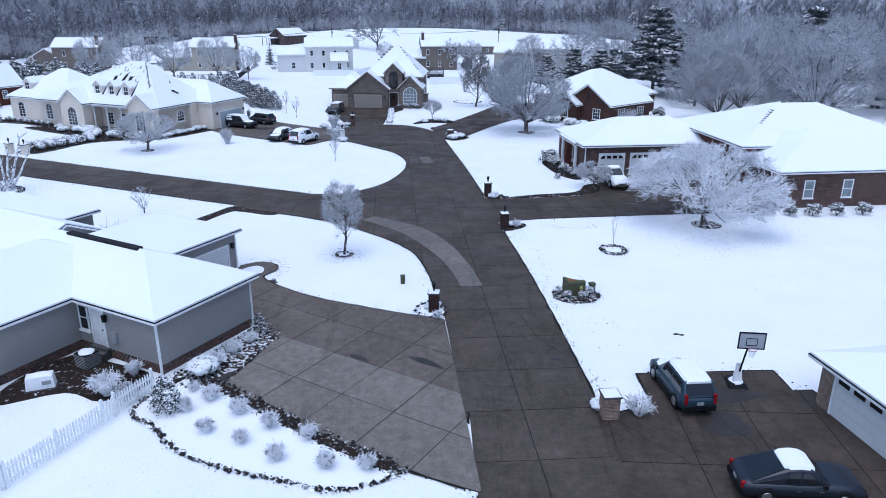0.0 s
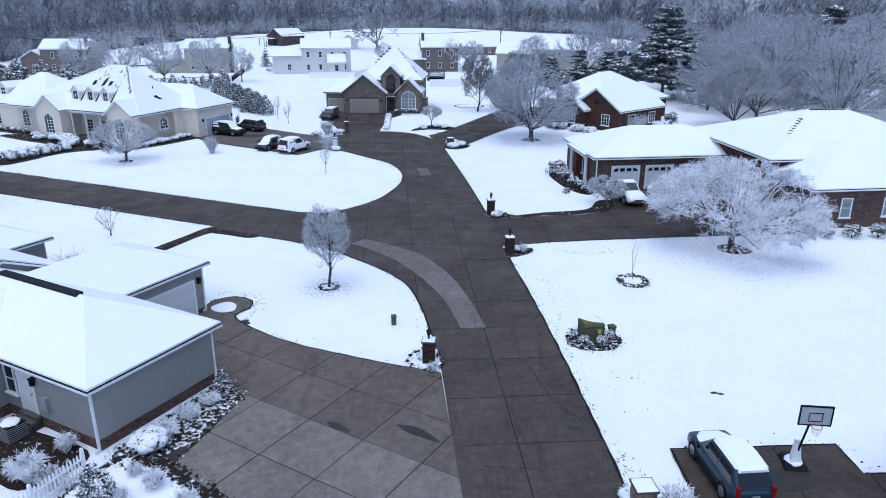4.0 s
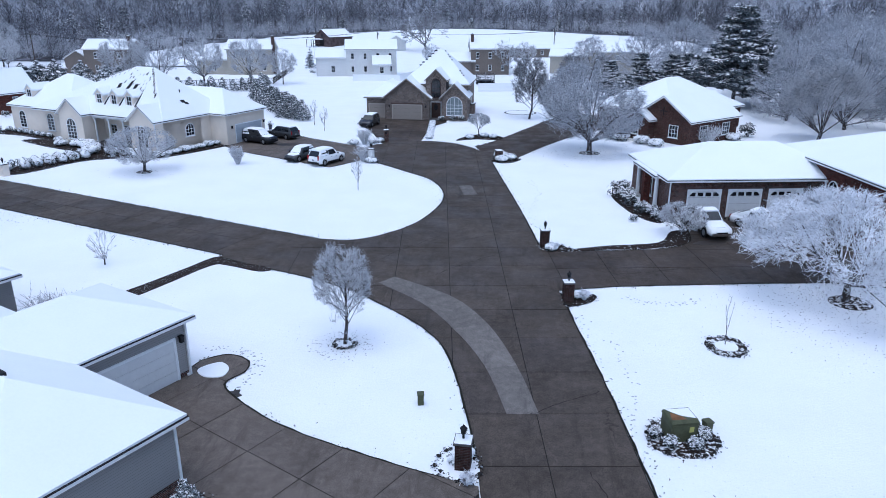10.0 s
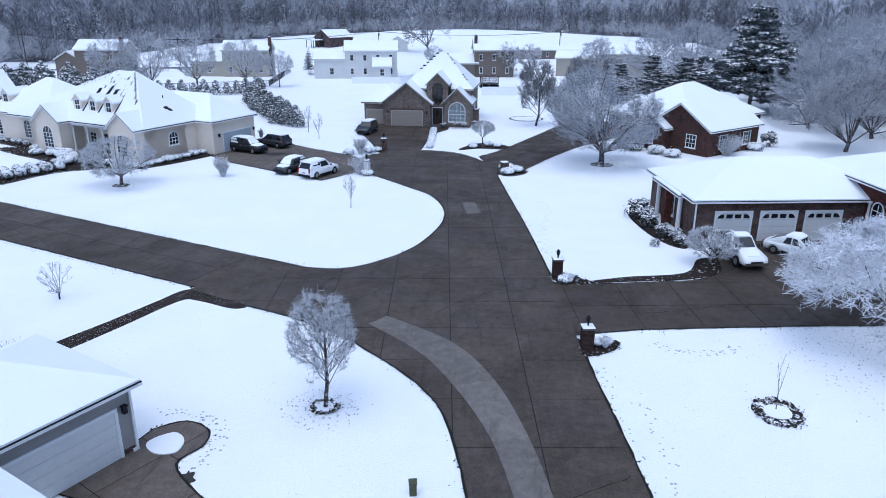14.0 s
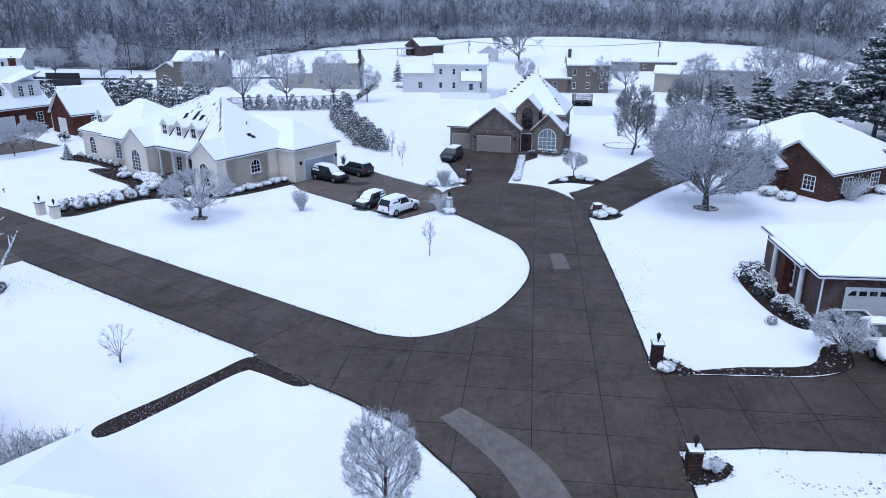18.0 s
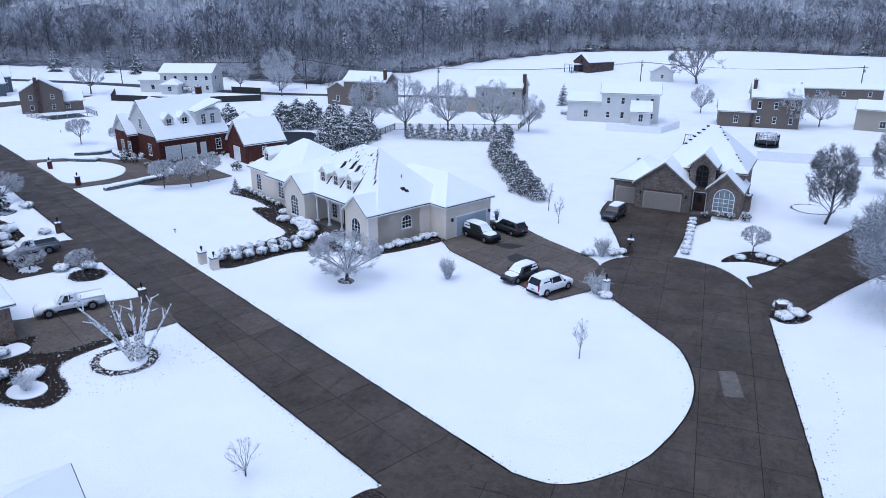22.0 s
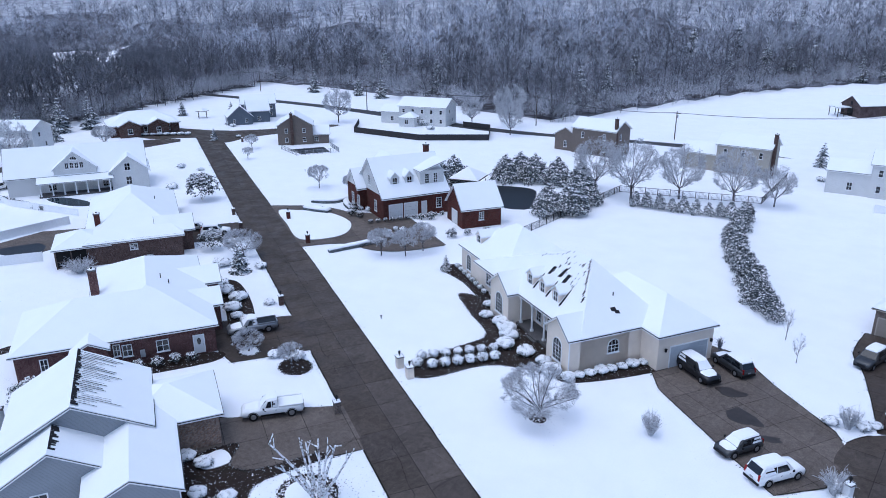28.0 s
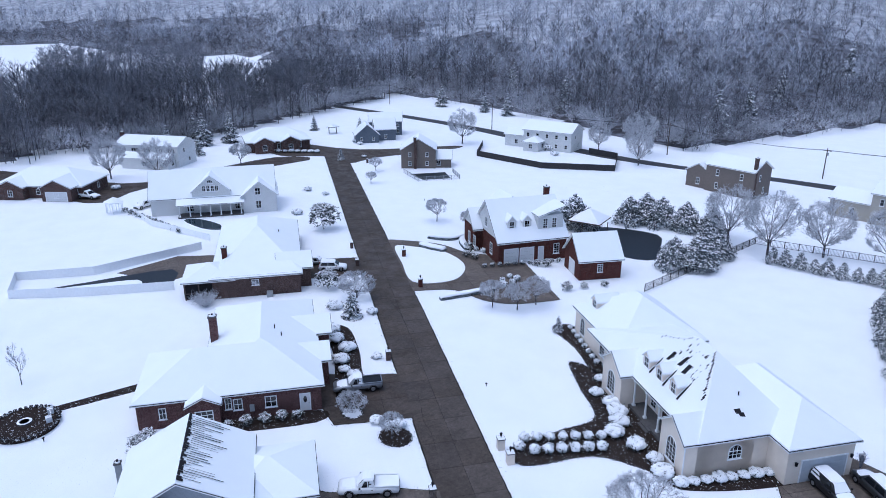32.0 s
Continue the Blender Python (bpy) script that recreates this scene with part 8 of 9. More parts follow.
def hoop():
    t = thing("basketball_hoop", pose(14.8, 31.1, 0.04, 0, 0, -6) @ Matrix.Diagonal((0.88, 0.88, 0.92, 1)), "portable basketball hoop with snow on its base", "basketball hoop")
    part("base", Mesh().prism([(-0.55, -0.45), (0.55, -0.45), (0.45, 0.85), (-0.45, 0.85)], 0, 0.24, [(-0.45, -0.3), (0.45, -0.3), (0.35, 0.75), (-0.35, 0.75)]), BLACK, t)
    part("snow_cap", Mesh().lump((0, 0.1, 0.22), (0.42, 0.5, 0.12), 3), SNOW, t)
    part("pad", Mesh().prism([(-0.24, -0.18), (0.24, -0.18), (0.24, 0.14), (-0.24, 0.14)], 0.24, 1.35, [(-0.12, 0.0), (0.12, 0.0), (0.12, 0.14), (-0.12, 0.14)]), VINYL, t)
    part("pole", Mesh().tube((0, 0.05, 0.3), (0.25, -0.35, 2.9), 0.055, 0.05, 8), BLACK, t)
    part("board", Mesh().box(-0.45, 0.95, -0.62, -0.58, 2.55, 3.45), plain("clear_board", (0.45, 0.47, 0.5), 0.2), t, "clear backboard")
    f = Mesh()
    for x0, x1, z0, z1 in ((-0.47, 0.97, 2.52, 2.58), (-0.47, 0.97, 3.42, 3.48), (-0.47, -0.41, 2.52, 3.48), (0.91, 0.97, 2.52, 3.48), (-0.05, 0.55, 2.72, 2.75), (-0.05, 0.55, 3.12, 3.15), (-0.05, -0.02, 2.72, 3.15), (0.52, 0.55, 2.72, 3.15)):
        f.box(x0, x1, -0.645, -0.57, z0, z1)
    part("board_frame", f, BLACK, t)
    ring, net = Mesh(), []
    for i in range(14):
        a, b = 2 * math.pi * i / 14, 2 * math.pi * (i + 1) / 14
        c = lambda s, r, z: (0.25 + r * math.cos(s), -0.90 + r * math.sin(s), z)
        ring.tube(c(a, 0.23, 2.62), c(b, 0.23, 2.62), 0.014, 0.014, 5)
        net += [(*c(a, 0.23, 2.62), *c(b, 0.16, 2.38), 0.008, 0.008), (*c(b, 0.23, 2.62), *c(a, 0.16, 2.38), 0.008, 0.008), (*c(a, 0.16, 2.38), *c(b, 0.12, 2.2), 0.008, 0.008)]
    part("ring", ring, plain("hoop_orange", (0.35, 0.07, 0.03), 0.5), t, "orange ring")
    part("net", np_mesh("net", *limbs(net, 3)), VINYL, t, "white net")


hoop()


def yard_machines():
    g = thing("standby_generator", pose(-20.0, 30.7, 0, 0, 0, 22), "white standby generator box beside the house", "generator")
    part("housing", Mesh().prism([(-0.65, -0.35), (0.65, -0.35), (0.65, 0.35), (-0.65, 0.35)], 0.08, 0.72, [(-0.6, -0.3), (0.6, -0.3), (0.6, 0.3), (-0.6, 0.3)]), VINYL, g)
    part("plinth", Mesh().box(-0.72, 0.72, -0.42, 0.42, -0.05, 0.08), STONE_RIM, g)
    part("louvre", Mesh().box(0.1, 0.5, -0.37, -0.33, 0.3, 0.5), PLASTIC, g)
    part("snow_cap", Mesh().lump((0, 0, 0.72), (0.6, 0.32, 0.09), 2), SNOW, g)
    a = thing("air_conditioner", pose(-18.7, 32.9, 0, 0, 0, -28), "dark outdoor air conditioner with snow on top", "air conditioner")
    part("casing", Mesh().box(-0.42, 0.42, -0.42, 0.42, 0.0, 0.85), BLACK, a)
    for z in np.arange(0.1, 0.8, 0.09):
        part("fin", Mesh().box(-0.44, 0.44, -0.44, 0.44, z, z + 0.025), PLASTIC, a)
    part("snow_cap", Mesh().lump((0, 0, 0.85), (0.42, 0.42, 0.1), 2), SNOW, a)


yard_machines()


# ---- fences ----
def picket_fence(pts):
    t = thing("picket_fence", pose(0, 0, 0), "white wooden picket fence with snow along its rails", "fence")
    pick = Mesh().prism([(-0.045, -0.012), (0.045, -0.012), (0.045, 0.012), (-0.045, 0.012)], 0.06, 1.0).prism([(-0.045, -0.012), (0.045, -0.012), (0.045, 0.012), (-0.045, 0.012)], 1.0, 1.1, [(-0.008, -0.012), (0.008, -0.012), (0.008, 0.012), (-0.008, 0.012)]).data("picket")
    post = Mesh().box(-0.06, 0.06, -0.06, 0.06, -0.1, 1.15).lathe([(0.05, 1.15), (0.085, 1.2), (0.07, 1.27), (0.02, 1.3)], 8).data("post")
    for p, q in zip(pts, pts[1:]):
        d = math.dist(p, q)
        a = math.degrees(math.atan2(q[1] - p[1], q[0] - p[0]))
        part("rail", Mesh().box(0, d, 0.014, 0.05, 0.28, 0.36).box(0, d, 0.014, 0.05, 0.78, 0.86), VINYL, t, at=pose(*p, 0, 0, 0, a))
        n = int(d / 0.16)
        for i in range(n):
            f = (i + 0.5) / n
            part("picket", pick, VINYL, t, at=pose(p[0] + (q[0] - p[0]) * f, p[1] + (q[1] - p[1]) * f, 0, 0, 0, a))
        for i in range(int(d / 2.4) + 1):
            f = min(1, i * 2.4 / d)
            part("post", post, VINYL, t, at=pose(p[0] + (q[0] - p[0]) * f, p[1] + (q[1] - p[1]) * f, 0, 0, 0, a))


picket_fence([(-14.3, 30.4), (-15.4, 27.5), (-17.3, 22.9), (-19.2, 18.5)])


def rail_fence(label, pts, h, material, step_=2.4, name="metal_fence", bars=0.0, panel=False):
    """Posts and rails with upright bars, or closed panels."""
    t = thing(name, pose(0, 0, 0), label, "fence")
    post = Mesh().box(-0.05, 0.05, -0.05, 0.05, -0.1, h + 0.06).data("post")
    for p, q in zip(pts, pts[1:]):
        d = math.dist(p, q)
        a = math.degrees(math.atan2(q[1] - p[1], q[0] - p[0]))
        n = max(1, round(d / step_))
        w = d / n
        m = Mesh()
        if panel:
            m.box(0.05, w - 0.05, -0.02, 0.02, 0.06, h).box(0, w, -0.035, 0.035, h - 0.1, h + 0.02).box(0, w, -0.035, 0.035, 0.06, 0.2)
        else:
            m.box(0, w, -0.02, 0.02, 0.12, 0.17).box(0, w, -0.02, 0.02, h - 0.08, h - 0.02)
            k = int(w / bars) if bars else 0
            for i in range(k):
                m.box((i + 0.5) * w / k - 0.014, (i + 0.5) * w / k + 0.014, -0.012, 0.012, 0.1, h)
        data = m.data("panel")
        for i in range(n):
            f = i / n
            at = pose(p[0] + (q[0] - p[0]) * f, p[1] + (q[1] - p[1]) * f, 0, 0, 0, a)
            part("panel", data, material, t, at=at)
            part("post", post, material, t, at=at)
    return t


rail_fence("black metal fence behind the cream house", [sp(-119.4, 93.2), sp(-136, 124.8), sp(-134.0, 126.6)], 1.4, BLACK, 2.4, "metal_fence", 0.14)
rail_fence("black metal fence beside the evergreen row", [sp(-134, 126.6), sp(-117.5, 144), sp(-130.5, 165)], 1.4, BLACK, 2.4, "metal_fence", 0.2)
rail_fence("grey wooden fence round the white house", [sp(-241, 101), sp(-226, 95), sp(-206, 108), sp(-198, 126), sp(-213, 134), sp(-222, 129)], 1.7, WOOD_GREY, 2.4, "wooden_fence", 0, True)
rail_fence("white vinyl fence round the pool", [sp(-137, 20.5), sp(-137.4, 8.0), sp(-139, -4), sp(-147, -5.5), sp(-147, 6.5), sp(-156.5, 23.0)], 1.5, VINYL, 2.4, "vinyl_fence", 0, True)
rail_fence("white vinyl fence round the farmhouse pool", [sp(-182.5, 7.0), sp(-174, 11.5), sp(-161.5, 24)], 1.3, VINYL, 2.4, "vinyl_fence", 0, True)
rail_fence("white vinyl fence across the snowy field", [(-33.8, 187), (-22.5, 187.5), (-20, 198)], 1.5, VINYL, 2.4, "vinyl_fence", 0, True)
rail_fence("white vinyl fence behind the stone house", [(-3.2, 168), (10.6, 169.2), (24, 174), (30, 186), (26, 205)], 1.7, VINYL, 2.4, "vinyl_fence", 0, True)
rail_fence("pale metal fence round the pool of the tan house", [sp(-209, 70), sp(-199, 72), sp(-199, 83), sp(-208, 83)], 1.2, PLASTIC, 2.4, "metal_fence", 0.2)
rail_fence("chain-link fence by the wooded plots", [(62, 98), (72, 107), (80, 119), (92, 124)], 1.3, PLASTIC, 2.6, "mesh_fence", 0.3)


# ---- beds, edging and pools ----
def bed(name, pts, label, material=None, z=0.035, edging=True, n=4, gap=0.26):
    o = curve(pts, n, True)
    if area(o) < 0:
        o = o[::-1]
    b = setting(name, Mesh().prism(o, -0.1, z), material or MULCH, label, "flower bed")
    if edging:
        rng = random.Random(len(pts) * 7)
        for i, p in enumerate(o):
            q = o[(i + 1) % len(o)]
            k = max(1, int(math.dist(p, q) / gap))
            for j in range(k):
                if rng.random() < 0.12:
                    continue
                f = (j + rng.random() * 0.5) / k
                size = rng.uniform(0.5, 1.05)
                part("edging_stone", STONES[rng.randrange(4)], EDGING, b, at=pose(p[0] + (q[0] - p[0]) * f + rng.uniform(-0.09, 0.09), p[1] + (q[1] - p[1]) * f + rng.uniform(-0.09, 0.09), z, 0, 0, rng.uniform(0, 360)) @ Matrix.Diagonal((size, size, size, 1)))
        BEDS.append((o, z))
    return b


BEDS = []


def mulch_chips():
    """Dark bark chips and pebbles strewn along the edges of the beds, flecked with snow."""
    rng = np.random.default_rng(91)
    pts = []
    for o, z in BEDS:
        p = np.array(o)
        for a, b in zip(p, np.roll(p, -1, 0)):
            k = rng.poisson(26 * np.linalg.norm(b - a))
            q = a + (b - a) * rng.random((k, 1)) + rng.normal(0, 0.13, (k, 2))
            pts += [(x, y, z + 0.012) for x, y in q]
    o = np.array(pts)
    a = rng.uniform(0, 2 * np.pi, len(o))
    s = rng.uniform(0.018, 0.055, (len(o), 1))
    u = np.column_stack([np.cos(a), np.sin(a), np.zeros(len(o))]) * s
    w = np.column_stack([-np.sin(a), np.cos(a), np.zeros(len(o))]) * s * rng.uniform(0.5, 1.0, (len(o), 1))
    top = o + np.column_stack([np.zeros((len(o), 2)), s[:, 0] * 0.8])
    v = np.stack([o - u, o - w, o + u, o + w, top], 1).reshape(-1, 3)
    n = np.arange(len(o))[:, None] * 5
    f = np.concatenate([n + np.array([[i, (i + 1) % 4, 4]]) for i in range(4)])
    tagged(new("mulch_chips", np_mesh("mulch_chips", v, f, EDGING)), "dark bark chips along the edges of the beds", "mulch", kind="stuff")


TURF = mulch_material("wet_turf", 0.60, 14.0)
STONES = [Mesh().lump((0, 0, 0.02), (0.15, 0.11, 0.08), 80 + i, 0.5, 6, 4).data("edging_stone") for i in range(4)]
bed("bed_front", [(-14.6, 28.6), (-13.0, 27.2), (-11.6, 25.6), (-9.4, 24.4), (-6.9, 23.6), (-4.1, 22.9), (-1.9, 24.0), (-3.4, 25.5), (-6.6, 27.4), (-10.6, 30.2), (-12.0, 31.4), (-13.4, 31.4)], "snow-covered bed edged with dark stones", SNOW, 0.05, gap=0.13)
bed("bed_front_edge", [(-12.6, 31.6), (-11.2, 31.3), (-6.1, 27.5), (-2.0, 24.7), (-1.6, 24.0), (-2.6, 24.3), (-6.4, 26.8), (-11.0, 30.4), (-12.6, 31.0)], "strip of dark mulch and stones beside the pale pad", MULCH, 0.058, gap=0.3)
bed("bed_drive_side", [(-13.8, 31.6), (-12.0, 30.6), (-11.0, 31.2), (-10.2, 34.2), (-9.4, 36.4), (-10.2, 37.4), (-11.2, 37.3), (-12.4, 34.6)], "mulch bed with snow along the grey wall", MULCH_SNOW)
bed("bed_steps", [(-21.5, 29.0), (-18.6, 30.2), (-16.5, 29.4), (-15.0, 30.6), (-15.0, 32.0), (-18.0, 33.4), (-20.0, 34.2), (-21.6, 31.6)], "dark mulch with snow between wall and lawn", edging=False)
bed("bed_transformer", [(7.3, 42.2), (8.3, 41.3), (9.6, 41.5), (10.3, 42.5), (9.8, 43.8), (7.8, 43.9)], "ring of snowy mulch round the transformer", MULCH_SNOW, edging=True)
ring_pts = [(13.3 + 1.0 * math.cos(a), 51.6 + 1.15 * math.sin(a)) for a in np.linspace(0, 2 * math.pi, 10, endpoint=False)]
bed("bed_ring", ring_pts, "ring of mulch and stones round a sapling", MULCH_SNOW)
setting("bed_ring_snow", Mesh().prism([(13.3 + 0.62 * math.cos(a), 51.6 + 0.62 * math.sin(a)) for a in np.linspace(0, 2 * math.pi, 16, endpoint=False)], 0, 0.06), SNOW, "patch of snow in the mulch ring", "snow")
bed("bed_pillar_left", [(-1.6, 39.7), (-1.3, 41.0), (-0.4, 41.5), (0.0, 40.5), (0.1, 39.4), (-0.6, 39.0)], "snowy bed round the gate pillar", SNOW, 0.05)
bed("bed_pillar_mid", [(5.0, 56.6), (5.7, 56.5), (6.9, 57.4), (6.8, 58.4), (5.3, 58.4)], "mulch bed round a gate pillar")
bed("bed_pillar_far", [(4.0, 67.4), (5.6, 66.5), (6.5, 67.0), (5.5, 68.2), (4.3, 68.7)], "mulch bed round a gate pillar")
bed("bed_lane_corner", [(0.3, 98.3), (1.6, 97.3), (3.2, 98.6), (3.4, 100.2), (1.6, 101.2), (0.5, 100.0)], "snowy bed round the letterbox pillar")
bed("bed_garage_walk", [(-14.4, 46.9), (-13.8, 46.2), (-12.9, 46.3), (-12.9, 47.2), (-13.6, 47.7)], "small bed of snow by the garage", SNOW, 0.09, False)
bed("bed_brick_drive", [(5.8, 66.8), (9.5, 67.4), (13.0, 68.0), (15.6, 69.4), (16.5, 72.4), (15.0, 72.2), (13.4, 69.3), (9.2, 68.2)], "band of snowy mulch along the drive", edging=False)
bed("bed_porch", [(11.9, 83.6), (12.4, 79.0), (13.4, 75.8), (14.6, 74.6), (15.3, 75.8), (14.2, 79.4), (13.4, 83.8)], "mulch bed before the brick porch", edging=False)
bed("bed_tree_ring", [(-7.55 + 0.6 * math.cos(a), 50.3 + 0.55 * math.sin(a)) for a in np.linspace(0, 2 * math.pi, 9, endpoint=False)], "ring of stones in snow under the pear tree", SNOW, 0.05, gap=0.6)
bed("bed_pollard", [(-45.0 + 2.5 * math.cos(a), 68.6 + 2.3 * math.sin(a)) for a in np.linspace(0, 2 * math.pi, 12, endpoint=False)], "ring of snowy mulch under a pruned tree", MULCH_SNOW)
setting("bed_pollard_snow", Mesh().prism([(-45.0 + 1.9 * math.cos(a), 68.5 + 1.6 * math.sin(a)) for a in np.linspace(0, 2 * math.pi, 20, endpoint=False)], 0, 0.07), SNOW, "snow inside the mulch ring", "snow")
for nm, x, y, r in (("bed_dogwood", -38.2, 89.7, 0.85), ("bed_oak", 12.3, 104.1, 1.3), ("bed_spreading_tree", 22.9, 58.3, 1.3)):
    bed(nm, [(x + r * math.cos(a), y + r * 0.9 * math.sin(a)) for a in np.linspace(0, 2 * math.pi, 10, endpoint=False)], "ring of dark mulch under a tree", MULCH_SNOW, edging=False)
bed("bed_cream_front", [sp(-84.6, 59.6), sp(-81.6, 60.4), sp(-81.6, 67.5), sp(-78.5, 71.5), sp(-76.5, 73.6), sp(-78, 75), sp(-92, 76.3), sp(-98, 75.0), sp(-100.5, 73.2), sp(-99.6, 72.4), sp(-94.0, 71.5), sp(-88.0, 70.6), sp(-86.6, 66.0)], "dark mulch bed with snowy shrubs")
bed("bed_cream_east", [sp(-77.0, 74.0), sp(-75.0, 73.4), sp(-73.6, 79.0), sp(-73.4, 85.0), sp(-75.0, 85.0), sp(-76.8, 84.2)], "dark mulch bed along the cream wall", edging=False)
bed("bed_cream_west", [sp(-109.8, 77.4), sp(-111.2, 75.8), sp(-110.0, 74.2), sp(-104.0, 75.0), sp(-97.6, 74.6), sp(-97.2, 76.0), sp(-103, 77.0)], "dark mulch bed with clipped balls")
bed("bed_pale_walk", [sp(-77.6, 41.0), sp(-76.6, 36.6), sp(-71.0, 35.8), sp(-68.4, 36.4), sp(-65.2, 38.6), sp(-66.6, 40.6), sp(-70.0, 40.8), sp(-71.6, 42.4), sp(-72.4, 47.2), sp(-73.4, 47.2), sp(-73.2, 42.0), sp(-74.8, 40.0)], "winding mulch bed before the pale house")
setting("bed_pale_snow", Mesh().prism(curve([sp(-77.2, 39.6), sp(-76.2, 37.4), sp(-74.8, 38.2), sp(-75.2, 40.2)], 4, True)[::-1], 0, 0.09), SNOW, "mound of snow in the bed", "snow")
setting("bed_pale_ring", Mesh().prism([(sp(-68.4, 38.4)[0] + 1.5 * math.cos(a), sp(-68.4, 38.4)[1] + 1.2 * math.sin(a)) for a in np.linspace(0, 2 * math.pi, 18, endpoint=False)], 0, 0.09), SNOW, "mound of snow in the bed", "snow")
for nm, a, b, r in (("bed_small_ring", -95.0, 44.6, 1.25), ("bed_oval", -89.4, 48.6, 1.9), ("bed_spruce", -120.6, 47.2, 1.7), ("bed_drive_ring", -103, 45.6, 1.3)):
    x, y = sp(a, b)
    bed(nm, [(x + r * math.cos(q), y + r * 0.85 * math.sin(q)) for q in np.linspace(0, 2 * math.pi, 11, endpoint=False)], "round bed edged with stones", SNOW if nm != "bed_oval" else MULCH)
bed("bed_plum_front", [sp(-97, 43.4), sp(-100.5, 43.2), sp(-104, 43.4), sp(-110, 43.6), sp(-118, 43.0), sp(-117, 46.2), sp(-110, 47.0), sp(-105, 46.8), sp(-101, 46.5)], "mulch bed with snowy shrubs", edging=False)
bed("bed_plum_east", [sp(-96.4, 29.8), sp(-94.2, 30.2), sp(-94.0, 40.6), sp(-96.4, 41.0)], "snowy bed along the plum brick wall", edging=False)
bed("bed_pond", [(-9.5 + 14.2 + 2.6 * math.cos(q), 137.6 + 2.4 * math.sin(q)) for q in np.linspace(0, 2 * math.pi, 9, endpoint=False)], "stone-edged snowy garden bed on the lawn", SNOW, 0.06)
bed("bed_cul_corner", [(-4.8, 111.2), (-2.2, 112.4), (1.0, 112.2), (1.4, 114.6), (-1.6, 116.2), (-3.6, 114.4)], "mulch bed with a young tree", edging=False)
bed("bare_strip", [(-24.1, 54.9), (-22.5, 58.1), (-21.0, 61.2), (-19.9, 63.4), (-18.6, 62.8), (-15.2, 61.5), (-15.8, 60.8), (-18.4, 61.8), (-19.6, 61.6), (-21.4, 57.6), (-23.1, 54.3)], "strip of bare dark turf cleared of snow", TURF, 0.045, False)
bed("bed_grey_back", [(-26.0, 50.6), (-24.6, 52.6), (-22.8, 52.4), (-21.6, 50.6), (-24.0, 48.2)], "mulch bed with frosted bushes behind the garage", MULCH, 0.04, False)
for i in range(9):
    x, y = sp(-128.5 - 1.75 * i, 68.2 + 0.42 * i) if i < 5 else sp(-118.5 - 1.6 * (i - 5), 66.0 + 0.5 * (i - 5))
def clipped_hedge(pts, label, wide=0.55, tall=0.62):
    """A trimmed hedge, swept along a line, with a rounded blanket of snow."""
    t = thing("clipped_hedge", pose(0, 0, 0), label, "hedge")
    rng = random.Random(len(pts) + int(10 * tall))
    line = curve(pts, 7)
    body, cap = [], []
    for i, p in enumerate(line):
        q, o = line[min(i + 1, len(line) - 1)], line[max(i - 1, 0)]
        n = Vector((-(q[1] - o[1]), q[0] - o[0], 0)).normalized()
        end = 0.72 if i in (0, len(line) - 1) else 1.0
        w = wide * end * rng.uniform(0.9, 1.1)
        ring = lambda prof: [(p[0] + n.x * w * u, p[1] + n.y * w * u, z * tall * end * rng.uniform(0.96, 1.04)) for u, z in prof]
        body.append(ring([(-0.9, -0.1), (-1.0, 0.45), (-0.92, 0.92), (-0.4, 1.0), (0.4, 1.0), (0.92, 0.92), (1.0, 0.45), (0.9, -0.1)]))
        cap.append(ring([(-0.98, 0.80), (-0.9, 1.08), (-0.5, 1.28), (0.5, 1.28), (0.9, 1.08), (0.98, 0.80), (0.5, 0.9), (-0.5, 0.9)]))
    part("foliage", soft_loft(body), LEAF_HEDGE, t)
    part("snow_cap", soft_loft(cap), SNOW, t)


clipped_hedge([sp(-123.6, 61.0), sp(-124.5, 65.7), sp(-125.4, 70.4)], "long low clipped hedge capped with snow beside the drive")
clipped_hedge([sp(-149.4, 63.0), sp(-147.6, 64.3), sp(-145.2, 66.7)], "short thick clipped hedge capped with snow", 0.8, 0.7)
clipped_hedge([sp(-153.6, 65.3), sp(-151.5, 69.1), sp(-152.9, 72.2), sp(-155.1, 74.8)], "low clipped hedge capped with snow behind the drive")
clipped_hedge([sp(-151.8, 75.0), sp(-150.9, 71.8), sp(-148.9, 71.0), sp(-145.1, 70.9)], "curved clipped hedge capped with snow before red house", 0.6, 0.65)
for i, (a, b, k) in enumerate(((-148.6, 73.4, 1.0), (-147.0, 72.6, 0.8), (-145.6, 73.6, 1.1), (-144.2, 72.4, 0.8), (-149.8, 74.6, 0.9), (-142.9, 73.4, 0.9), (-126.4, 72.0, 1.1), (-127.2, 73.8, 0.9), (-128.6, 72.6, 0.8), (-128.4, 75.0, 1.0), (-129.8, 74.2, 0.8))):
    again(white_ball, *sp(a, b), 0, 37 * i, k, "low mounded shrub white with snow")

setting("pool_dark_house", Mesh().prism(curve([sp(-138.6, 18), sp(-138.8, 2), sp(-141.5, 0), sp(-143.5, 6), sp(-146.8, 19)], 3, True), -0.1, 0.06), COVER, "covered swimming pool with dark edging", "pool")
setting("pool_dark_snow", Mesh().prism(curve([sp(-139.8, 14), sp(-140.0, 3), sp(-141.6, 2.6), sp(-142.4, 8), sp(-142.8, 14)], 3, True), 0, 0.10), SNOW, "snow on the pool cover", "snow")
setting("patio_dark_house", Mesh().prism([sp(-147, 10), sp(-141, 19), sp(-146, 26), sp(-152.5, 26), sp(-153.5, 19)], 0, 0.05), DRIVE, "damp concrete patio", "patio")
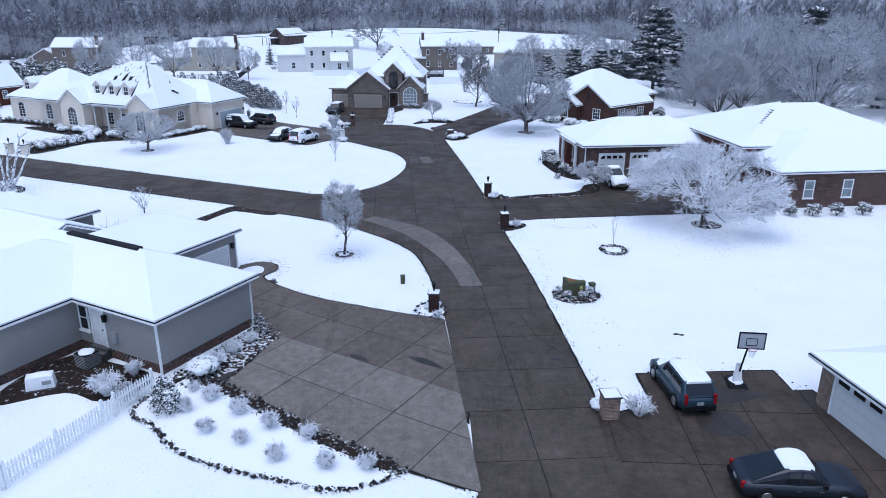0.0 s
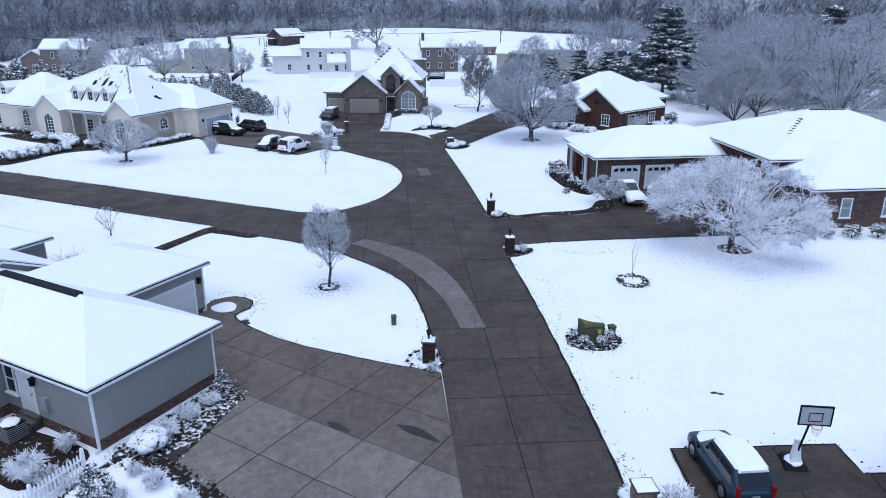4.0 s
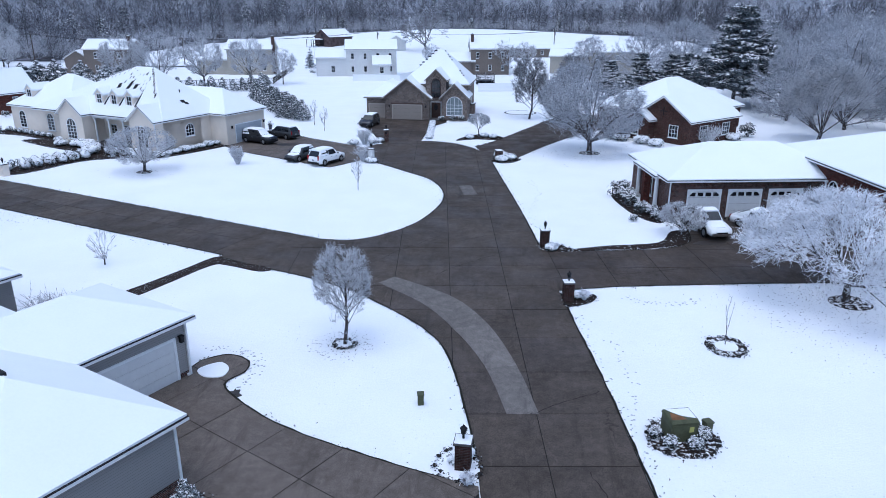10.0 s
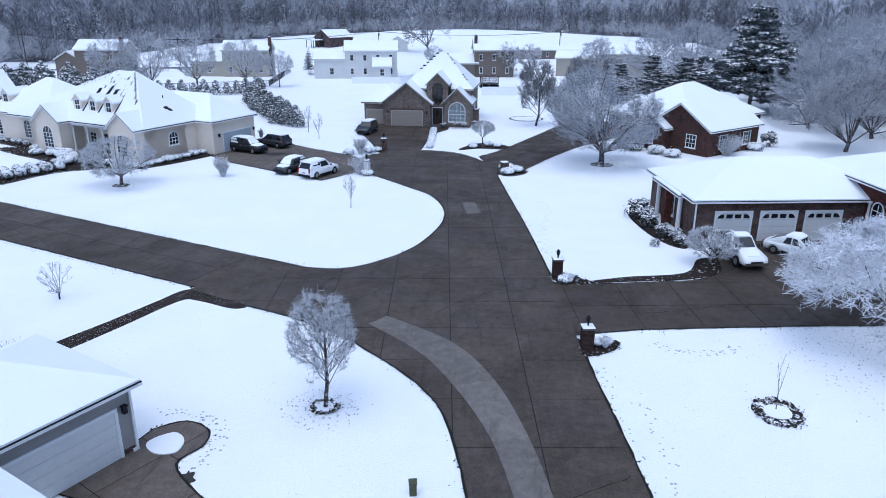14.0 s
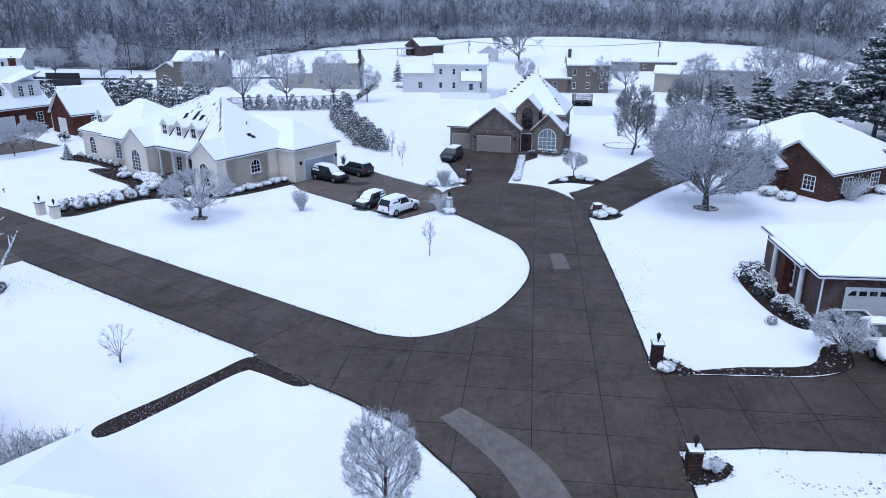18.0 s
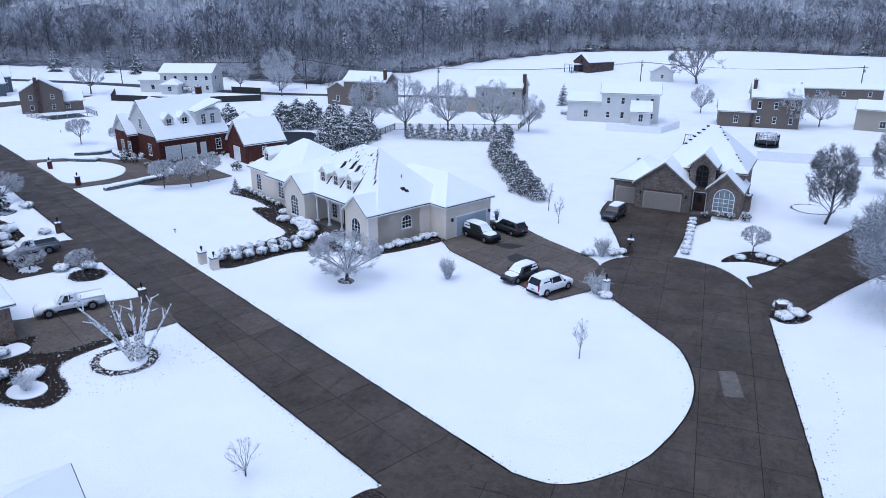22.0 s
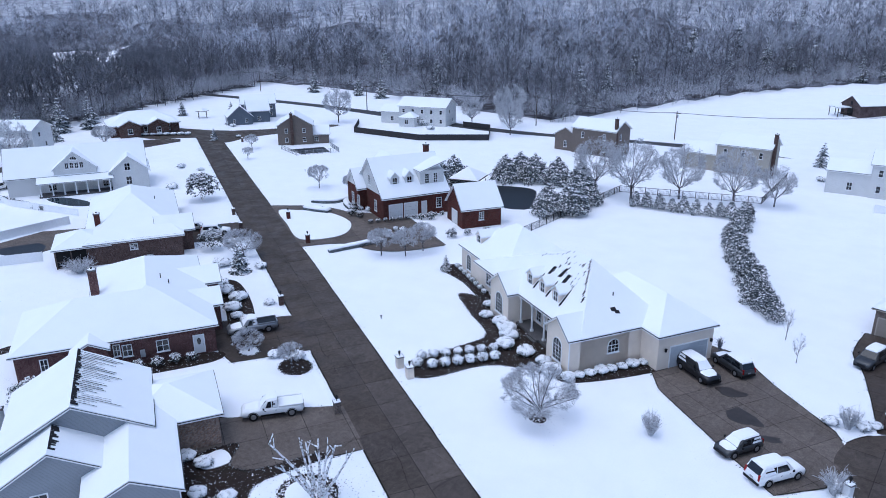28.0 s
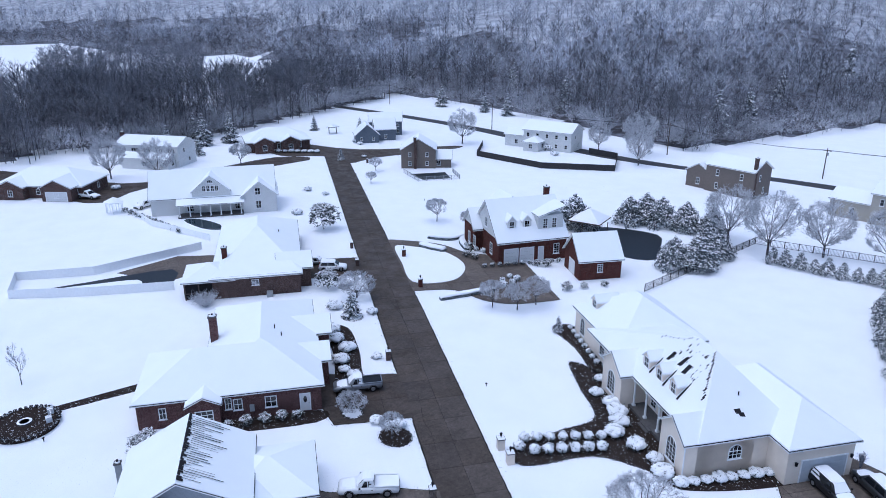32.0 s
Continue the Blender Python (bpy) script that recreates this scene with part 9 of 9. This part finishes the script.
setting("pool_farmhouse", Mesh().prism(curve([sp(-176.5, 17.5), sp(-170, 21.8), sp(-168.4, 25.4), sp(-172, 25.0), sp(-177, 20.4)], 3, True), -0.1, 0.06), WATER, "dark swimming pool beside the farmhouse porch", "pool")
setting("pool_red_house", Mesh().prism(curve([sp(-152, 99), sp(-143, 96), sp(-135, 97.5), sp(-132.5, 102.4), sp(-139, 107), sp(-145.3, 109.7), sp(-151, 104)], 3, True), -0.1, 0.05), COVER, "dark covered pool and paving behind the red house", "pool")
setting("pool_tan_house", Mesh().prism([sp(-207.5, 71.5), sp(-200.5, 73.5), sp(-200.5, 81), sp(-207.5, 81)], -0.1, 0.06), COVER, "dark covered pool inside a fence", "pool")


mulch_chips()


def fire_pit():
    c = sp(-100.3, 9.8)
    t = thing("fire_pit_terrace", pose(*c, 0), "round stone terrace with a snow-rimmed fire pit", "fire pit")
    part("terrace", Mesh().lathe([(3.4, -0.1), (3.4, 0.35), (3.2, 0.4), (0.01, 0.4)], 26), MULCH, t)
    for i in range(40):
        a = 2 * math.pi * i / 40
        part("wall_stone", STONES[i % 4], STONE_RIM, t, at=pose(3.3 * math.cos(a), 3.3 * math.sin(a), 0.42, 0, 0, math.degrees(a)) @ Matrix.Diagonal((2.2, 2.2, 2.2, 1)))
    part("ring", Mesh().lathe([(0.75, 0.4), (0.75, 0.62), (0.5, 0.62), (0.5, 0.42)], 18), STONE_RIM, t)
    part("snow_ring", Mesh().lathe([(0.76, 0.62), (0.62, 0.68), (0.5, 0.62)], 18), SNOW, t)
    for x, y, r in ((1.2, 2.2, 30), (-0.6, 2.6, -10)):
        part("chair", Mesh().box(x - 0.3, x + 0.3, y - 0.3, y + 0.3, 0.75, 0.82).box(x - 0.3, x + 0.3, y + 0.22, y + 0.3, 0.8, 1.5).box(x - 0.32, x - 0.26, y - 0.3, y + 0.3, 0.4, 1.0).box(x + 0.26, x + 0.32, y - 0.3, y + 0.3, 0.4, 1.0), VINYL, t, "white garden chair")


fire_pit()
setting("bed_fire_pit", Mesh().prism([sp(-102.6, 12.2), sp(-103.8, 11.8), sp(-107.4, 21.0), sp(-105.8, 21.6)], 0, 0.04), MULCH, "strip of dark mulch beside the lawn", "flower bed")


def gazebo(m, label, w=3.6, h=2.4, roof_m=None, posts=4, sides=4):
    t = thing("gazebo", m, label, "gazebo")
    for i in range(posts):
        a = math.pi / 4 + 2 * math.pi * i / posts
        part("post", Mesh().tube((w / 2 * math.cos(a), w / 2 * math.sin(a), -0.05), (w / 2 * math.cos(a), w / 2 * math.sin(a), h), 0.08, 0.08, 6), roof_m or VINYL, t)
    part("roof", Mesh().lathe([(w * 0.62, h - 0.05), (w * 0.62, h + 0.05), (0.08, h + w * 0.26)], max(sides, 4)), roof_m or VINYL, t)
    part("snow_cover", Mesh().lathe([(w * 0.6, h + 0.06), (w * 0.6, h + 0.14), (0.06, h + w * 0.28 + 0.1)], max(sides, 4)), SNOW, t)


gazebo(st(-186.5, 2.0), "white octagonal garden gazebo under snow", 3.4, 2.4, None, 8, 8)
gazebo(st(-149.5, 97.0, 0, 0), "open timber pavilion with snowy roof", 7.5, 2.9, WOOD_DARK, 4, 4)
gazebo(st(-275, 56), "small dark garden pavilion under snow", 3.6, 2.3, WOOD_DARK, 4, 4)


def trampoline():
    t = thing("trampoline", pose(-2.0, 182.5, 0), "netted trampoline standing on the snow", "trampoline")
    part("mat", Mesh().lathe([(2.1, 0.75), (2.1, 0.85), (0.01, 0.86)], 20), BLACK, t)
    rows = []
    for i in range(8):
        a = 2 * math.pi * i / 8
        rows.append((2.1 * math.cos(a), 2.1 * math.sin(a), 0, 2.1 * math.cos(a), 2.1 * math.sin(a), 2.5, 0.04, 0.04))
        part("leg", np_mesh("leg", *limbs(rows[-1:], 5)), PLASTIC, t)
    part("net", np_mesh("net", *limbs([(2.1 * math.cos(a), 2.1 * math.sin(a), 0.85, 2.1 * math.cos(a), 2.1 * math.sin(a), 2.4, 0.016, 0.016) for a in np.linspace(0, 2 * math.pi, 90)] + [(2.1 * math.cos(a), 2.1 * math.sin(a), z, 2.1 * math.cos(a + 0.35), 2.1 * math.sin(a + 0.35), z, 0.02, 0.02) for a in np.linspace(0, 2 * math.pi, 19) for z in (0.9, 1.3, 1.7, 2.1, 2.4)], 3)), BLACK, t)
    part("skirt", Mesh().lathe([(2.2, 0.05), (2.2, 0.5), (2.16, 0.5), (2.16, 0.05)], 20), BLACK, t)


trampoline()


def windmill(m):
    t = thing("garden_windmill", m, "small metal garden windmill in the snow", "windmill")
    part("tower", np_mesh("tower", *limbs([(0.4, 0, 0, 0.05, 0, 2.0, 0.035, 0.035), (-0.3, 0.3, 0, 0, 0.05, 2.0, 0.035, 0.035), (-0.3, -0.3, 0, 0, -0.05, 2.0, 0.035, 0.035)], 4)), PLASTIC, t)
    part("wheel", Mesh().tube((0, -0.1, 2.0), (0, -0.14, 2.0), 0.35, 0.35, 12), PLASTIC, t)
    part("vane", Mesh().box(-0.02, 0.02, 0, 0.5, 1.9, 2.15), PLASTIC, t)


windmill(pose(-20.5, 150.5, 0))


def poles():
    spots = [(-94.3, 230.5, 8), (-137.5, 223.8, 9.5), (-203, 210, 9), (-282, 216, 9), (-330, 203, 9), (-40, 262, 9), (20, 268, 9)]
    prev = None
    for x, y, h in spots[4::-1] + spots[5:]:
        z = float(height(x, y))
        t = thing("utility_pole", pose(x, y, z), "wooden utility pole with crossarm beside the back road", "utility pole", "utility poles")
        part("pole", Mesh().tube((0, 0, -0.3), (0, 0, h), 0.16, 0.11, 8), WOOD_DARK, t)
        part("crossarm", Mesh().box(-1.1, 1.1, -0.06, 0.06, h - 0.7, h - 0.55), WOOD_DARK, t)
        part("transformer", Mesh().tube((0.3, 0, h - 1.9), (0.3, 0, h - 1.1), 0.2, 0.2, 10), PLASTIC, t)
        for k, dx in enumerate((-1.0, 0.0, 1.0)):
            if prev:
                a, b = (prev[0] + dx, prev[1], prev[2] - 0.5), (x + dx, y, z + h - 0.5)
                pts = [tuple(a[i] + (b[i] - a[i]) * f - (4 * 1.3 * f * (1 - f) if i == 2 else 0) for i in range(3)) for f in np.linspace(0, 1, 9)]
                w = thing("power_line", pose(0, 0, 0), "thin dark power line sagging between poles", "power line", "power lines")
                part("wire", np_mesh("wire", *limbs([(*p, *q, 0.028, 0.028) for p, q in zip(pts, pts[1:])], 3)), BLACK, w)
        prev = (x, y, z + h)


poles()


def swing_set():
    t = thing("swing_frame", pose(72, 112, 0, 0, 0, 20), "metal swing frame on the snowy plot", "swing")
    part("frame", np_mesh("frame", *limbs([(-2, -0.8, 0, -2, 0, 2.2, 0.04, 0.04), (-2, 0.8, 0, -2, 0, 2.2, 0.04, 0.04), (2, -0.8, 0, 2, 0, 2.2, 0.04, 0.04), (2, 0.8, 0, 2, 0, 2.2, 0.04, 0.04), (-2, 0, 2.2, 2, 0, 2.2, 0.04, 0.04)], 6)), PLASTIC, t)
    t = thing("play_set", pose(-12.0, 176.2, 0, 0, 0, 8), "wooden play tower with swing beam standing in snow", "play set")
    for x in (-0.7, 0.7):
        for y in (-0.7, 0.7):
            part("post", Mesh().box(x - 0.06, x + 0.06, y - 0.06, y + 0.06, -0.1, 2.7), WOOD_DARK, t)
    part("deck", Mesh().box(-0.8, 0.8, -0.8, 0.8, 1.2, 1.3), WOOD_DARK, t)
    part("railing", Mesh().box(-0.75, 0.75, -0.78, -0.72, 1.35, 2.0).box(-0.78, -0.72, -0.75, 0.75, 1.35, 2.0), WOOD_DARK, t)
    part("canopy", Mesh().prism([(-0.95, -0.95), (0.95, -0.95), (0.95, 0.95), (-0.95, 0.95)], 2.7, 3.5, [(-0.95, -0.05), (0.95, -0.05), (0.95, 0.05), (-0.95, 0.05)]), SNOW_ROOF, t, "snow-covered canopy")
    part("swing_beam", np_mesh("swing_beam", *limbs([(-4.4, 0, 2.3, -0.6, 0, 2.3, 0.07, 0.07)], 6)), WOOD_DARK, t)
    for y in (-0.9, 0.9):
        part("beam_leg", np_mesh("beam_leg", *limbs([(-4.3, 0, 2.35, -4.6, y, 0, 0.06, 0.06)], 6)), WOOD_DARK, t)
        part("ladder_rail", np_mesh("ladder_rail", *limbs([(-0.5 + 0.3 * y, -0.8, 1.3, -0.9 + 0.3 * y, -2.2, 0, 0.06, 0.06)], 6)), WOOD_DARK, t)
    part("slide", Mesh().face([(0.8, -0.35, 1.25), (2.6, -0.35, 0.15), (2.6, 0.35, 0.15), (0.8, 0.35, 1.25)]).face([(0.8, -0.38, 1.4), (2.6, -0.38, 0.3), (2.6, -0.38, 0.1), (0.8, -0.38, 1.15)]), PLASTIC, t)
    for x in (-3.6, -2.2):
        part("swing", np_mesh("swing", *limbs([(x - 0.22, 0, 2.25, x - 0.22, 0, 0.5, 0.015, 0.015), (x + 0.22, 0, 2.25, x + 0.22, 0, 0.5, 0.015, 0.015), (x - 0.25, 0, 0.5, x + 0.25, 0, 0.5, 0.05, 0.05)], 4)), BLACK, t)


swing_set()


# ---- tracks in the snow and dark bits on it ----
def cracks():
    """Cracks, wet patches and sealed joints on the concrete."""
    rng = random.Random(21)
    dark = plain("crack_dirt", (0.016, 0.014, 0.013), 0.9)
    m = Mesh()
    runs = [((8.1, 28.0), (10.9, 24.0)), ((12.9, 28.6), (13.9, 24.4)), ((2.4, 44), (5.6, 46.5)), ((-3.4, 61), (1.6, 66)), ((-2.0, 68.5), (2.6, 71.8)), ((-9, 62.5), (-4, 70)), ((-12, 99), (-3, 106)), ((-7, 94), (-1.5, 101)), ((4.5, 40), (6.3, 34)), ((1.9, 31), (4.2, 30.2)), (sp(-60, 52), sp(-72, 53.6)), (sp(-86, 52.4), sp(-97, 51.8)), (sp(-112, 55), sp(-124, 53)), ((-8, 100), (-13, 106.5)), ((0.5, 79), (-3.8, 83)), ((9, 62), (16, 63.4))]
    for p, q in runs:
        d = math.dist(p, q)
        n = int(d / 0.35) + 2
        ux, uy = (q[0] - p[0]) / d, (q[1] - p[1]) / d
        off, line = 0.0, []
        for i in range(n):
            off += rng.uniform(-0.12, 0.12)
            line.append((p[0] + ux * d * i / (n - 1) - uy * off, p[1] + uy * d * i / (n - 1) + ux * off, rng.uniform(0.008, 0.022)))
        for a, b in zip(line, line[1:]):
            m.face([(a[0] - uy * a[2], a[1] + ux * a[2], 0.0415), (a[0] + uy * a[2], a[1] - ux * a[2], 0.0415), (b[0] + uy * b[2], b[1] - ux * b[2], 0.0415), (b[0] - uy * b[2], b[1] + ux * b[2], 0.0415)])
    tagged(part("crack", m, dark), "thin dark cracks wandering across the concrete", "cracks", kind="stuff")
    wet = plain("wet_concrete", (0.036, 0.029, 0.025), 0.5, vary=0.35, scale=1.6, spec=0.35, bump=0.03)
    for x, y, rx, ry, turn, seed in ((12.9, 27.6, 1.5, 1.1, -50, 1), (14.4, 30.2, 1.5, 0.8, 0, 2), (-8.6, 40.2, 1.0, 0.5, 10, 3), (-9.6, 42.0, 0.7, 0.6, 0, 4), (-2.6, 36.0, 1.3, 0.35, -35, 5), (-0.9, 33.4, 1.2, 0.3, -35, 6), (-4.6, 33.9, 0.9, 0.22, -35, 7), (-11.0, 31.8, 0.7, 0.5, 60, 8), (6.2, 33.8, 0.35, 0.25, 0, 9), (17.5, 69.6, 1.4, 0.7, 10, 10), (-24.5, 103.0, 2.2, 1.2, -20, 11), (-27.0, 106.6, 1.8, 0.9, 20, 12), (-21.5, 101.0, 1.4, 0.6, 30, 13), (-12.0, 44.6, 0.8, 0.5, 30, 14)):
        r2 = random.Random(seed)
        edge = curve([(rx * math.cos(a) * r2.uniform(0.6, 1.15), ry * math.sin(a) * r2.uniform(0.6, 1.15)) for a in np.linspace(0, 2 * math.pi, 11, endpoint=False)], 3, True)
        tagged(part("wet_patch", Mesh().prism(edge, 0.0, 0.0405 if x < -5 or x > 5 else 0.041), wet, at=pose(x, y, 0.0085 if (y < 34 and x < 0) else 0.0, 0, 0, turn)), "dark patch of meltwater on the concrete", "puddle", kind="structure")


cracks()


def prints():
    rng = random.Random(9)
    trails = [
        [(7.6, 30), (7.3, 36), (6.7, 43), (6.0, 50), (5.6, 55)],
        [(6.9, 44), (7.6, 48), (7.0, 52)],
        [(8.9, 58.2), (10.5, 57.3), (12.5, 57.4), (13.4, 58.2)],
        [(-14.9, 49.4), (-13.2, 49.3), (-11.9, 48.6), (-11.4, 47.2), (-11.6, 45.6)],
        [sp(-79, 50.3), sp(-70, 50.0), sp(-60, 50.5), sp(-50, 50.2)],
        [sp(-75, 47), sp(-72, 45.5), sp(-68, 48.5), sp(-64, 49.2)],
        [(4.2, 72), (4.0, 78), (4.8, 84), (4.2, 89)],
    ]
    m = Mesh()
    for pts in trails:
        line = curve(pts, 16)
        for i, p in enumerate(line):
            for s in (0,):
                x, y = p[0] + rng.uniform(-0.35, 0.35), p[1] + rng.uniform(-0.35, 0.35)
                a, r = rng.uniform(0, 6.28), rng.uniform(0.04, 0.075)
                m.face([(x + r * math.cos(a + k) * (1.0 if k % 2 else 0.7), y + r * math.sin(a + k), 0.008) for k in (0, 1.05, 2.1, 3.14, 4.2, 5.25)])
    tagged(part("footprints", m, plain("trodden_snow", (0.42, 0.43, 0.46), 0.9, vary=0.4)), "trails of footprints trodden through the snow", "footprints", kind="stuff")
    t = Mesh()
    for x0, y0, r, n in ((22.5, 57.0, 6.5, 500), (-7.75, 50.2, 1.8, 130), (-45, 67.8, 4.5, 260), (12.7, 104.8, 5.0, 260), (8.6, 38, 3.0, 30), (7.4, 31.0, 1.2, 90)):
        for _ in range(n):
            a, d = rng.uniform(0, 6.28), r * math.sqrt(rng.random())
            x, y, s, q = x0 + d * math.cos(a), y0 + d * math.sin(a), rng.uniform(0.03, 0.10), rng.uniform(0, 6.28)
            t.face([(x + s * math.cos(q), y + s * math.sin(q), 0.010), (x + s * 0.4 * math.cos(q + 2), y + s * 0.4 * math.sin(q + 2), 0.012), (x - s * math.cos(q), y - s * math.sin(q), 0.010), (x + s * 0.4 * math.cos(q - 2), y + s * 0.4 * math.sin(q - 2), 0.009)])
    tagged(part("leaf_litter", t, plain("fallen_leaves", (0.20, 0.19, 0.20), 0.9, vary=0.5)), "dark leaves and holes in the snow under trees", "leaf litter", kind="stuff")
    clod = Mesh().lump((0.0, 0, 0.02), (0.22, 0.09, 0.05), 5, 0.6, 8, 5).lump((0.28, -0.12, 0.02), (0.16, 0.07, 0.05), 6, 0.6, 8, 5)
    tagged(part("branch_debris", clod, BARK, at=pose(13.6, 36.9, 0)), "dark fallen stick lying on snow", "stick")
    for a, b in ((-97.2, 60.8), (-96.8, 12.6), (-180.5, 70.0)):
        tagged(part("yard_light", Mesh().lathe([(0.05, 0), (0.05, 0.35), (0.16, 0.4), (0.05, 0.5)], 8), BLACK, at=st(a, b)), "small dark ground lamp standing in snow", "lamp")


prints()
